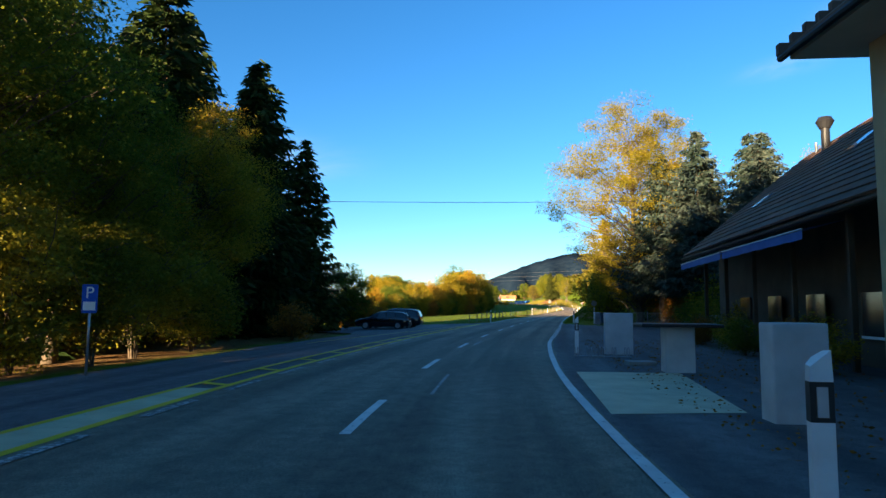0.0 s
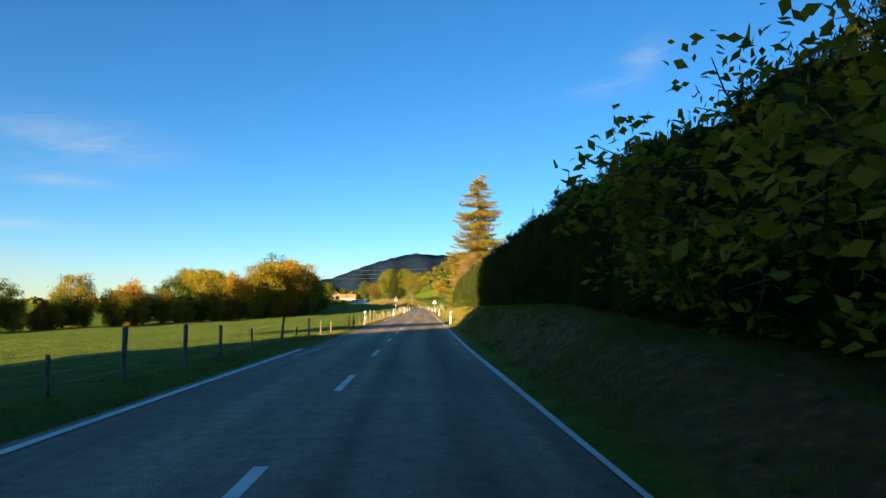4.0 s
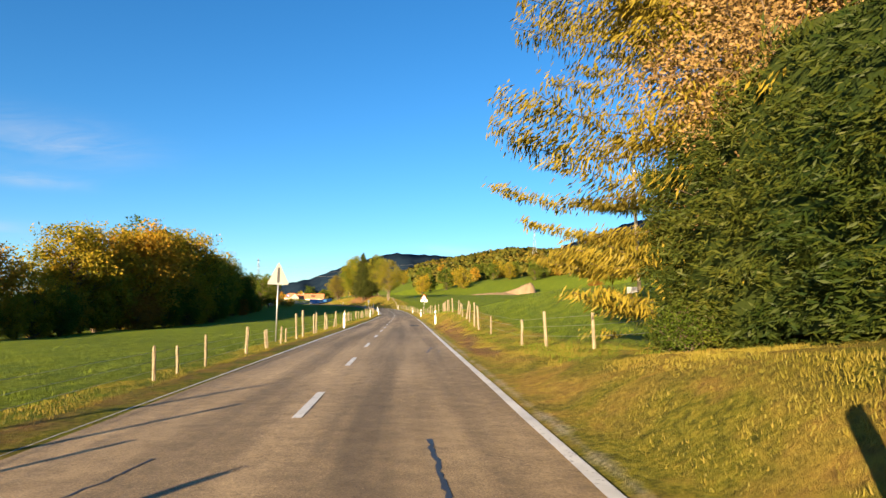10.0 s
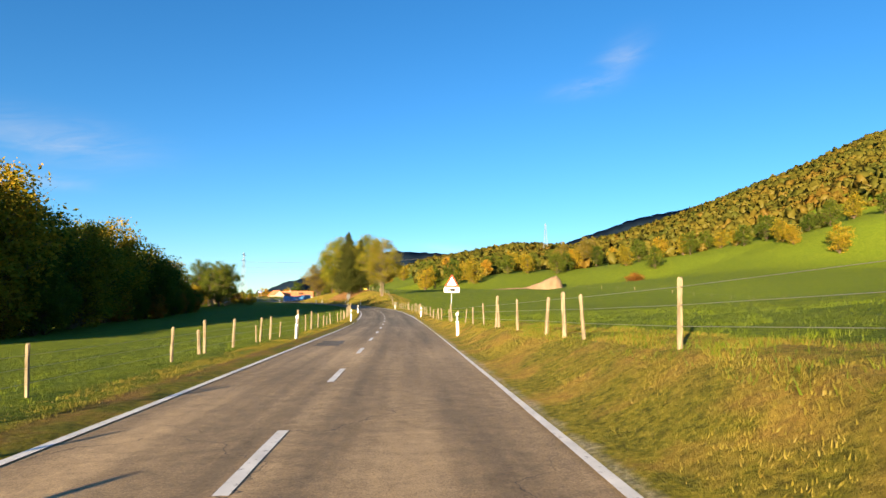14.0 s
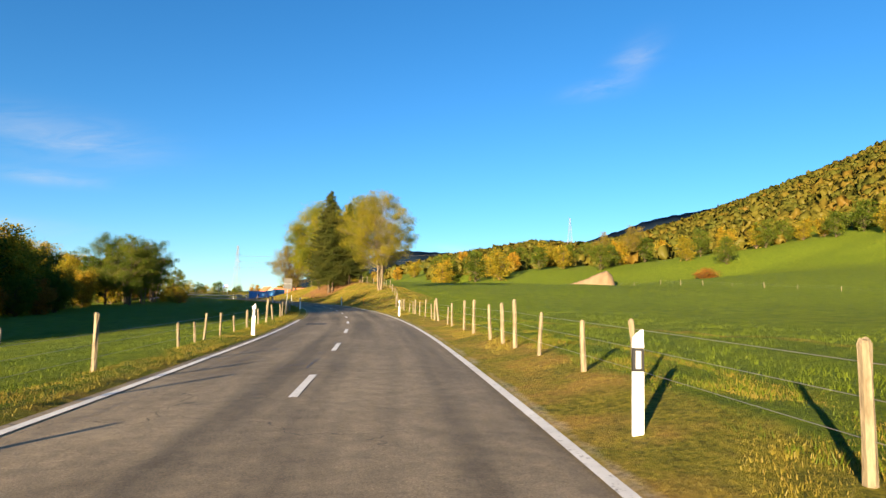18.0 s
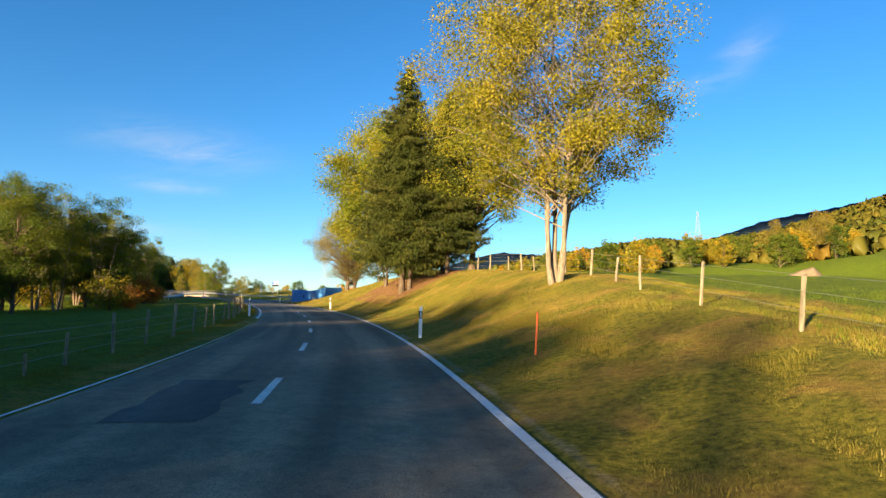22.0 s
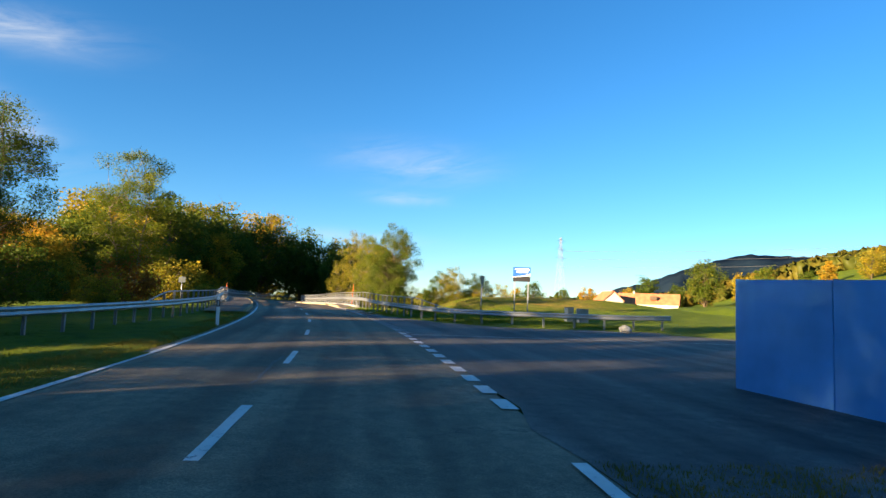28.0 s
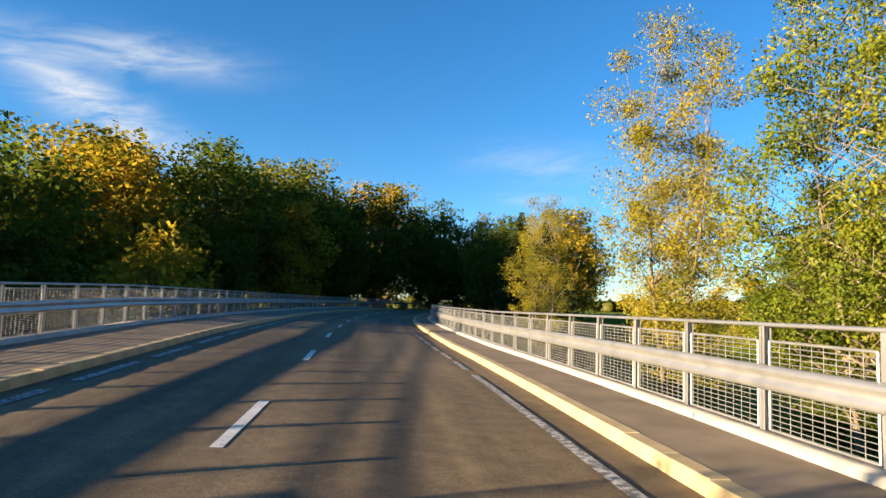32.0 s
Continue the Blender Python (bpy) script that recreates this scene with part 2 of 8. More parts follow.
    vor.feature = "DISTANCE_TO_EDGE"
    vor.inputs["Scale"].default_value = 0.22
    wob = t.nodes.new("ShaderNodeTexCoord")
    wn = node(t, "TexNoise", Scale=0.9, Detail=5.0)
    t.links.new(wob.outputs["Object"], wn.inputs["Vector"])
    wm = mix(t, 0.22, (0.0, 0.0, 0.0), wn.outputs["Color"])
    add = t.nodes.new("ShaderNodeVectorMath")
    add.operation = "ADD"
    sc = t.nodes.new("ShaderNodeVectorMath")
    sc.operation = "SCALE"
    sc.inputs["Scale"].default_value = 9.0
    t.links.new(wm, sc.inputs[0])
    t.links.new(wob.outputs["Object"], add.inputs[0])
    t.links.new(sc.outputs[0], add.inputs[1])
    t.links.new(add.outputs[0], vor.inputs["Vector"])
    crack = ramp(t, vor.outputs["Distance"], [(0.0, (1, 1, 1)), (patch, (0, 0, 0))])
    gate = ramp(t, noise_tex(t, 0.07, 2.0), [(0.56, (0, 0, 0)), (0.62, (1, 1, 1))])
    col = mix(t, mix(t, 1.0, crack, gate, "MULTIPLY"), col, (0.028, 0.027, 0.026))
    t.links.new(col, b.inputs["Base Color"])
    bump(t, b, mix(t, 0.5, grit, spots), 0.8, 0.010)
    return m


MAT = {}
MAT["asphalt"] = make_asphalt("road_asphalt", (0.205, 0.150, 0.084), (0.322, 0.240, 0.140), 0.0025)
MAT["asphalt_side"] = make_asphalt("side_asphalt", (0.115, 0.100, 0.082), (0.195, 0.165, 0.130), 0.003)

MAT["asphalt_patch"] = make_asphalt("patched_asphalt", (0.070, 0.062, 0.053), (0.115, 0.10, 0.082), 0.002)


def make_paint(name, color, gone):
    """Road paint, worn through to grey in flecks."""
    m, t, b = shader(name, 0.65, spec=0.3)
    wear = ramp(t, noise_tex(t, 9.0, 7.0, 0.75), [(gone, (0, 0, 0)), (gone + 0.1, (1, 1, 1))])
    dirt = ramp(t, noise_tex(t, 1.3, 4.0), [(0.3, tuple(c * 0.72 for c in color)), (0.7, color)])
    t.links.new(mix(t, wear, (0.11, 0.105, 0.10), dirt), b.inputs["Base Color"])
    bump(t, b, noise_tex(t, 150.0, 2.0), 0.4, 0.004)
    return m


MAT["paint_white"] = make_paint("white_road_paint", (0.72, 0.71, 0.67), 0.33)
MAT["paint_worn"] = make_paint("worn_white_road_paint", (0.55, 0.54, 0.51), 0.47)
MAT["paint_yellow"] = make_paint("yellow_road_paint", (0.86, 0.55, 0.025), 0.27)
MAT["cream"] = make_paint("cream_paving", (0.60, 0.52, 0.33), 0.28)


def make_ground():
    m, t, b = shader("meadow_and_verge", 0.95, spec=0.1)
    at = t.nodes.new("ShaderNodeAttribute")
    at.attribute_name = "cover"
    sep = t.nodes.new("ShaderNodeSeparateColor")
    t.links.new(at.outputs["Color"], sep.inputs[0])
    blades = noise_tex(t, 7.0, 8.0, 0.75)
    tuft = noise_tex(t, 0.9, 5.0, 0.6)
    wide = noise_tex(t, 0.06, 4.0)
    green = mix(t, wide, ramp(t, blades, [(0.36, (0.034, 0.060, 0.004)), (0.5, (0.098, 0.148, 0.008)), (0.66, (0.175, 0.23, 0.013))]),
                ramp(t, tuft, [(0.36, (0.058, 0.098, 0.005)), (0.64, (0.185, 0.215, 0.014))]))
    patch = ramp(t, noise_tex(t, 0.42, 4.0, 0.6), [(0.46, (0, 0, 0)), (0.56, (1, 1, 1))])
    dry = mix(t, 0.5, ramp(t, blades, [(0.36, (0.075, 0.055, 0.012)), (0.5, (0.27, 0.195, 0.032)), (0.66, (0.46, 0.33, 0.055))]),
              ramp(t, tuft, [(0.38, (0.09, 0.095, 0.012)), (0.5, (0.27, 0.20, 0.03)), (0.58, (0.28, 0.16, 0.04)), (0.66, (0.44, 0.31, 0.05))]))
    dry = mix(t, patch, ramp(t, blades, [(0.36, (0.055, 0.062, 0.007)), (0.5, (0.17, 0.16, 0.015)), (0.66, (0.32, 0.26, 0.03))]), dry)
    soil = ramp(t, noise_tex(t, 3.0, 7.0, 0.7), [(0.3, (0.085, 0.045, 0.020)), (0.55, (0.23, 0.122, 0.046)), (0.75, (0.36, 0.205, 0.078))])
    grave = ramp(t, noise_tex(t, 14.0, 3.0, 0.6), [(0.35, (0.20, 0.18, 0.155)), (0.65, (0.48, 0.45, 0.40))])

    def edged(ch):
        s = t.nodes.new("ShaderNodeMath")
        s.operation = "MULTIPLY_ADD"
        t.links.new(tuft, s.inputs[0])
        s.inputs[1].default_value = 0.5
        t.links.new(sep.outputs[ch], s.inputs[2])
        return ramp(t, s.outputs[0], [(0.58, (0, 0, 0)), (0.86, (1, 1, 1))])

    col = mix(t, edged(0), green, dry)
    col = mix(t, edged(1), col, soil)
    col = mix(t, edged(2), col, grave)
    t.links.new(col, b.inputs["Base Color"])
    bump(t, b, mix(t, 0.5, blades, noise_tex(t, 1.7, 3.0)), 1.0, 0.34)
    return m


MAT["ground"] = make_ground()
MAT["leaf_gold"] = foliage("golden_leaves", [(0.11, 0.11, 0.012), (0.20, 0.17, 0.015), (0.32, 0.235, 0.018), (0.22, 0.19, 0.02)], 0.42)
MAT["leaf_orange"] = foliage("orange_leaves", [(0.20, 0.15, 0.014), (0.34, 0.215, 0.018), (0.46, 0.235, 0.02), (0.30, 0.21, 0.02)], 0.42)
MAT["leaf_mixed"] = foliage("turning_leaves", [(0.085, 0.095, 0.010), (0.20, 0.18, 0.012), (0.40, 0.27, 0.02), (0.50, 0.23, 0.02)], 0.45)
MAT["leaf_green"] = foliage("late_green_leaves", [(0.028, 0.055, 0.008), (0.065, 0.10, 0.010), (0.11, 0.14, 0.014), (0.26, 0.21, 0.018)], 0.45)
MAT["leaf_lime"] = foliage("yellow_green_leaves", [(0.045, 0.08, 0.008), (0.10, 0.135, 0.012), (0.19, 0.195, 0.016), (0.40, 0.31, 0.02)], 0.4)
MAT["leaf_amber"] = foliage("amber_leaves", [(0.10, 0.11, 0.011), (0.19, 0.175, 0.015), (0.30, 0.24, 0.019), (0.40, 0.29, 0.02)], 0.4)
MAT["leaf_olive"] = foliage("olive_willow_leaves", [(0.08, 0.077, 0.014), (0.145, 0.12, 0.018), (0.20, 0.155, 0.022), (0.25, 0.17, 0.026)], 0.35)
MAT["leaf_rust"] = foliage("rust_leaves", [(0.11, 0.050, 0.012), (0.24, 0.10, 0.018), (0.36, 0.15, 0.02), (0.30, 0.19, 0.025)], 0.35)
MAT["leaf_tan"] = foliage("withered_tan_leaves", [(0.19, 0.12, 0.045), (0.28, 0.18, 0.065), (0.33, 0.20, 0.08), (0.24, 0.17, 0.045)], 0.35)
MAT["needle"] = foliage("spruce_needles", [(0.010, 0.022, 0.006), (0.022, 0.040, 0.010), (0.045, 0.060, 0.013), (0.08, 0.075, 0.016)], 0.12)
# sunlight on the bank's spruces is put into this lighter olive
MAT["needle_olive"] = foliage("sunlit_spruce_needles", [(0.014, 0.025, 0.005), (0.032, 0.044, 0.008), (0.056, 0.063, 0.011), (0.09, 0.08, 0.015)], 0.15)
MAT["needle_blue"] = foliage("blue_spruce_needles", [(0.016, 0.030, 0.020), (0.035, 0.055, 0.040), (0.07, 0.09, 0.07), (0.10, 0.11, 0.075)], 0.12)
MAT["larch"] = foliage("larch_needles", [(0.085, 0.078, 0.011), (0.165, 0.130, 0.016), (0.25, 0.185, 0.020), (0.15, 0.135, 0.018)], 0.3)
MAT["hedge"] = foliage("hedge_foliage", [(0.012, 0.024, 0.004), (0.034, 0.046, 0.007), (0.066, 0.070, 0.010), (0.12, 0.09, 0.017)], 0.15, 0.5)
MAT["hill"] = foliage("hillside_canopy", [(0.028, 0.038, 0.007), (0.056, 0.060, 0.009), (0.090, 0.073, 0.010), (0.12, 0.064, 0.010)], 0.0, 0.012)
MAT["grass_dry"] = foliage("dry_grass_blades", [(0.085, 0.10, 0.010), (0.15, 0.13, 0.017), (0.20, 0.155, 0.024), (0.17, 0.115, 0.024)], 0.25)
MAT["grass_green"] = foliage("green_grass_blades", [(0.05, 0.075, 0.005), (0.085, 0.12, 0.007), (0.12, 0.155, 0.009), (0.14, 0.13, 0.018)], 0.25)


def make_bark(name, a, c):
    m, t, b = shader(name, 0.9, spec=0.15)
    n = noise_tex(t, 3.5, 7.0, 0.7, stretch=(3.0, 3.0, 0.6))
    t.links.new(ramp(t, n, [(0.32, a), (0.68, c)]), b.inputs["Base Color"])
    bump(t, b, n, 0.7, 0.05)
    return m


MAT["bark"] = make_bark("grey_brown_bark", (0.045, 0.034, 0.023), (0.16, 0.115, 0.072))
MAT["bark_pale"] = make_bark("pale_bark", (0.09, 0.07, 0.046), (0.27, 0.215, 0.145))
MAT["wood_post"] = make_bark("weathered_fence_wood", (0.11, 0.088, 0.055), (0.32, 0.26, 0.17))
MAT["white"] = plain("white_plastic", (0.78, 0.78, 0.76), 0.5, vary=0.12)
MAT["black"] = plain("black_plastic", (0.018, 0.018, 0.02), 0.5)
MAT["reflector"] = plain("reflector", (0.55, 0.57, 0.58), 0.2, 0.3)
MAT["red"] = plain("red_paint", (0.55, 0.045, 0.02), 0.5)
MAT["orange"] = plain("orange_plastic", (0.75, 0.14, 0.03), 0.5)
MAT["steel"] = plain("galvanised_steel", (0.38, 0.385, 0.39), 0.42, 0.75, 0.22, 2.0)
MAT["steel_dull"] = plain("dull_galvanised_steel", (0.26, 0.265, 0.27), 0.55, 0.6, 0.25, 2.0)
MAT["wire"] = plain("fence_wire", (0.30, 0.29, 0.27), 0.5, 0.7)
MAT["concrete"] = plain("concrete", (0.36, 0.34, 0.30), 0.85, 0, 0.25, 1.5, 40, 0.4)
MAT["gravel"] = plain("tan_gravel", (0.16, 0.135, 0.10), 0.9, 0, 0.3, 6.0, 40, 0.4)
MAT["tar"] = plain("bitumen_seal", (0.030, 0.029, 0.030), 0.5, 0, 0.2, 4.0, 60, 0.3)
MAT["footway"] = plain("worn_brown_footway", (0.18, 0.14, 0.098), 0.9, 0, 0.3, 1.2, 50, 0.5)
MAT["sand"] = plain("tan_soil", (0.21, 0.145, 0.082), 0.95, 0, 0.3, 0.25, 3, 0.8)
MAT["kerb"] = plain("kerb_stone", (0.38, 0.30, 0.17), 0.8, 0, 0.25, 1.2, 40, 0.4)
MAT["stone_white"] = plain("rendered_block", (0.56, 0.55, 0.53), 0.8, 0, 0.16, 2.0, 40, 0.4)
MAT["grey_sign"] = plain("sign_back", (0.20, 0.21, 0.20), 0.6, 0.0, 0.15)
MAT["sign_dull"] = plain("weathered_sign_back", (0.105, 0.105, 0.098), 0.7, 0.0, 0.15)
MAT["blue"] = plain("blue_sheet", (0.09, 0.29, 0.60), 0.5, 0, 0.25, 0.6)
MAT["blue_sign"] = plain("blue_sign_face", (0.02, 0.10, 0.45), 0.65, spec=0.15)
MAT["navy"] = plain("dark_blue_plastic", (0.03, 0.05, 0.085), 0.5)
MAT["pylon"] = plain("lattice_steel", (0.26, 0.27, 0.29), 0.6, 0.3)

# ---------------------------------------------------------------- the road's line: metres along it, heading in degrees
BENDS = [
    (-120, 25.02), (-60, 16.02), (-20, 5.52), (0, -1.08), (20, -7.67), (40, -11.40), (60, -12.04), (80, -12.63),
    (100, -12.81), (120, -12.99), (140, -13.04), (160, -12.81), (180, -12.59), (200, -12.64), (220, -12.75), (240, -12.65),
    (260, -12.56), (280, -12.37), (300, -11.89), (320, -10.99), (340, -8.85), (360, -5.77), (380, -2.30), (400, 1.35),
    (420, 5.48), (440, 9.39), (460, 12.85), (480, 16.48), (500, 20.20), (520, 24.03), (540, 27.80), (560, 30.85),
    (569, 31.50), (589, 33.2), (614, 31.0), (649, 22.0), (709, 6.0),
]
CAM_U = 1.6        # the drive line lies this far right of the centre line
rs = np.arange(-120, 709, 0.5)
rh = np.radians(np.interp(rs, [a for a, _ in BENDS], [b for _, b in BENDS]))
rx, ry = np.cumsum(-np.sin(rh) * 0.5), np.cumsum(np.cos(rh) * 0.5)
i0 = int(np.argmin(abs(rs)))
rx, ry = rx - rx[i0], ry - ry[i0]


def heading(s):
    return float(np.interp(s, rs, rh))


def spot(s, u):
    """Plan place of a point s metres along and u metres right of the centre line."""
    h = np.interp(s, rs, rh)
    return np.interp(s, rs, rx) + np.cos(h) * (u - CAM_U), np.interp(s, rs, ry) + np.sin(h) * (u - CAM_U)


def s_u(x, y):
    """The reverse of spot(), exact near the road."""
    x, y = np.asarray(x, float), np.asarray(y, float)
    s = np.interp(y, ry, rs)
    for _ in range(3):
        h = np.interp(s, rs, rh)
        along = (x - np.interp(s, rs, rx)) * -np.sin(h) + (y - np.interp(s, rs, ry)) * np.cos(h)
        s = np.clip(s + np.clip(along, -60, 60), -120, 708)
    h = np.interp(s, rs, rh)
    return s, (x - np.interp(s, rs, rx)) * np.cos(h) + (y - np.interp(s, rs, ry)) * np.sin(h) + CAM_U


def smooth(a, b, v):
    k = np.clip((v - a) / (b - a), 0, 1)
    return k * k * (3 - 2 * k)


BANK_S = [-50, 58, 63, 75, 90, 140, 165, 178, 188, 200, 210, 225, 235, 245, 256, 275, 297, 305, 318, 335, 350, 367, 387, 396, 405, 415, 430, 450, 466, 480, 490, 498, 720]
BANK_Z = [0, 0, 0.15, 1.0, 1.7, 1.7, 1.5, 1.3, 0.4, 0.05, 0.3, 1.1, 1.3, 1.2, 0.95, 0.75, 0.5, 0.3, 0.15, 0.33, 0.17, 0.1, 0.3, 1.0, 1.8, 2.8, 3.7, 4.5, 3.9, 2.5, 0.9, 0, 0]
WIDE_S, WIDE_U = [-50, 60, 365, 387, 396, 405, 415, 430, 465, 485, 500, 720], [6.3, 6.3, 6.2, 7.0, 9.3, 10.5, 12.3, 14, 14, 12, 9, 9]
HILL_B = [-180, -130, -100, -75, -60, -52, -48, -42, -37, -33, -28, -23, -18, -15, -11, -6, 0, 180]
HILL_E = [0, 3.0, 9.0, 12.6, 13.3, 12.4, 10.9, 8.8, 7.1, 5.9, 4.8, 5.1, 4.2, 3.7, 2.6, 1.0, 0, 0]


SLOPE_S, SLOPE_A = [-120, 290, 330, 552, 575, 600, 720], [0, 0, 1.1, 1.1, 0.6, 0.1, 0]
rz = np.cumsum(np.tan(np.radians(np.interp(rs, SLOPE_S, SLOPE_A))) * 0.5)


def grade(s, u=0.0):
    """How high the road lies; on the bridge's bend it leans to the right."""
    return np.interp(s, rs, rz) - np.interp(s, [572, 580, 592, 700], [0, 0.013, 0.034, 0.034]) * np.clip(u, -8, 8)


def ground_z(x, y):
    x, y = np.asarray(x, float), np.asarray(y, float)
    s, u = s_u(x, y)
    bank, wide = np.interp(s, BANK_S, BANK_Z), np.interp(s, WIDE_S, WIDE_U)
    up = (u - 4.1) / np.maximum(wide - 4.1, 1)
    right = bank * (0.55 * smooth(0, 1, up) + 0.45 * np.clip(up, 0, 1))
    right = right + np.interp(s, [150, 185, 250, 300, 340, 400], [0.05, 0.11, 0.10, 0.05, 0.015, 0.012]) * np.clip(u - wide, 0, 45) * smooth(64, 90, s) + 0.012 * np.clip(u - 60, 0, 60) + 0.09 * np.clip(u - 100, 0, 160)
    right = right + 1.2 * smooth(8, 16.5, u) * smooth(186, 204, s) * (1 - smooth(224, 270, s)) * (1 - smooth(30, 75, u))
    a = -u
    left = -0.06 * np.clip(a - 5.5, 0, 45) - 0.03 * np.clip(a - 50, 0, 90)
    flat_l = 1 - smooth(40, 75, s) * (1 - smooth(505, 525, s))
    left = left * (1 - flat_l) + flat_l * (-0.032 * np.clip(a - 4.5, 0, 14) - 0.05 * np.clip(a - 18.5, 0, 60))
    gorge = smooth(560, 585, s) * (1 - smooth(640, 660, s))
    z = np.where(u > 0, right, left) - gorge * 5.0 * smooth(7.2, 16, abs(u)) + 1.9 * np.exp(-((s - 566) / 12) ** 2) * smooth(13, 20, u) * (1 - smooth(35, 55, u))
    # the far slope of the valley, by bearing from the middle of the drive
    dx, dy = x - 52, y - 255
    dd = np.hypot(dx, dy)
    be = np.degrees(np.arctan2(-dx, dy))
    top = 1500 * np.tan(np.radians(np.interp(be, HILL_B, HILL_E)))
    rise = np.clip((dd - 330) / 1170, 0, 1) ** 0.85
    z = z + np.maximum(top * rise - 10 * smooth(330, 500, dd), 0) * smooth(330, 420, dd)
    und = 0.10 * np.sin(x * 0.21 + y * 0.13) + 0.08 * np.sin(x * 0.11 - y * 0.31 + 1.3)
    return z + und * smooth(8, 25, abs(u)) + grade(s, u) * (1 - 0.8 * smooth(60, 400, abs(u)))


def P(s, u, z=0.0):
    x, y = spot(s, u)
    return Vector((float(x), float(y), z + float(grade(s, u))))


def G(s, u, dz=0.0):
    """A point on the ground."""
    x, y = spot(s, u)
    return Vector((float(x), float(y), float(ground_z(x, y)) + dz))


def R(s, u, z=0.0, turn=0.0, tilt=0.0, lean=0.0):
    """A pose by the road: local y runs along it."""
    p = P(s, u, z)
    return pose(p.x, p.y, p.z, tilt, lean, math.degrees(heading(s)) + turn)


def RG(s, u, dz=0.0, turn=0.0, tilt=0.0, lean=0.0):
    return R(s, u, G(s, u, dz).z - float(grade(s, u)), turn, tilt, lean)


# ---------------------------------------------------------------- mesh helpers
def mesh_np(name, verts, faces, mat=None, soft=False):
    """A mesh from arrays; faces all have the same number of corners."""
    verts, faces = np.asarray(verts, np.float32).reshape(-1, 3), np.asarray(faces, np.int32)
    me = bpy.data.meshes.new(name)
    n, k = faces.shape
    me.vertices.add(len(verts))
    me.vertices.foreach_set("co", verts.ravel())
    me.loops.add(n * k)
    me.loops.foreach_set("vertex_index", faces.ravel())
    me.polygons.add(n)
    me.polygons.foreach_set("loop_start", np.arange(0, n * k, k, dtype=np.int32))
    me.update(calc_edges=True)
    me.validate()
    if soft:
        me.polygons.foreach_set("use_smooth", np.ones(n, dtype=bool))
    if mat is not None:
        me.materials.append(mat)
    return me


def thing(name, label="", category="", group="", kind="", m=None, data=None):
    ob = new(name, data)
    if m is not None:
        ob.matrix_world = m
    return tagged(ob, label, category, group, kind)


def part(name, bm, material, parent, label="", soft=False, m=None):
    """Links a bmesh, or a ready mesh, as one mesh object under a thing or a part."""
    if isinstance(bm, bpy.types.Mesh):
        me = bm
    else:
        me = bpy.data.meshes.new(name)
        bmesh.ops.recalc_face_normals(bm, faces=bm.faces)
        bm.to_mesh(me)
        bm.free()
        me.materials.append(material)
        if soft:
            for p in me.polygons:
                p.use_smooth = True
    ob = new(name, me)
    ob.parent = parent
    if m is not None:
        ob.matrix_local = m
    if label:
        tagged(ob, label)
    return ob


def box(x0, x1, y0, y1, z0, z1, bevel=0.0, bm=None, m=None):
    bm = bm or bmesh.new()
    r = bmesh.ops.create_cube(bm, size=1.0, matrix=Matrix.Translation(((x0 + x1) / 2, (y0 + y1) / 2, (z0 + z1) / 2)) @ Matrix.Diagonal((x1 - x0, y1 - y0, z1 - z0, 1)))
    vs = r["verts"]
    if bevel:
        es = list({e for v in vs for e in v.link_edges})
        out = bmesh.ops.bevel(bm, geom=es, offset=bevel, segments=2, affect="EDGES", profile=0.6)
        vs = list({v for f in out["faces"] for v in f.verts} | {v for v in vs if v.is_valid})
    if m is not None:
        bmesh.ops.transform(bm, matrix=m, verts=[v for v in vs if v.is_valid])
    return bm


def rod(a, b, r0, r1=None, sides=10, bm=None, caps=True):
    bm = bm or bmesh.new()
    a, b = Vector(a), Vector(b)
    d = b - a
    r1 = r0 if r1 is None else r1
    m = Matrix.Translation((a + b) / 2) @ d.to_track_quat("Z", "Y").to_matrix().to_4x4()
    bmesh.ops.create_cone(bm, cap_ends=caps, segments=sides, radius1=r0, radius2=r1, depth=d.length, matrix=m)
    return bm


def tubes(lines, sides=6):
    """Vertices and quads of tapered tubes along many polylines of (point, radius)."""
    vs, fs, base = [], [], 0
    ang = np.linspace(0, 2 * np.pi, sides, endpoint=False)
    for pts, rad in lines:
        pts = np.asarray(pts, float)
        tang = np.gradient(pts, axis=0)
        tang /= np.linalg.norm(tang, axis=1)[:, None] + 1e-9
        ref = np.where(abs(tang[:, 2:3]) > 0.9, np.array([[1.0, 0, 0]]), np.array([[0, 0, 1.0]]))
        e1 = np.cross(tang, ref)
        e1 /= np.linalg.norm(e1, axis=1)[:, None] + 1e-9
        e2 = np.cross(tang, e1)
        ring = pts[:, None] + np.asarray(rad)[:, None, None] * (np.cos(ang)[None, :, None] * e1[:, None] + np.sin(ang)[None, :, None] * e2[:, None])
        n = len(pts)
        vs.append(ring.reshape(-1, 3))
        i = np.arange(n - 1)[:, None] * sides + np.arange(sides)[None, :]
        j = np.arange(n - 1)[:, None] * sides + (np.arange(sides)[None, :] + 1) % sides
        fs.append(np.stack([i, j, j + sides, i + sides], -1).reshape(-1, 4) + base)
        base += n * sides
    return np.concatenate(vs), np.concatenate(fs)


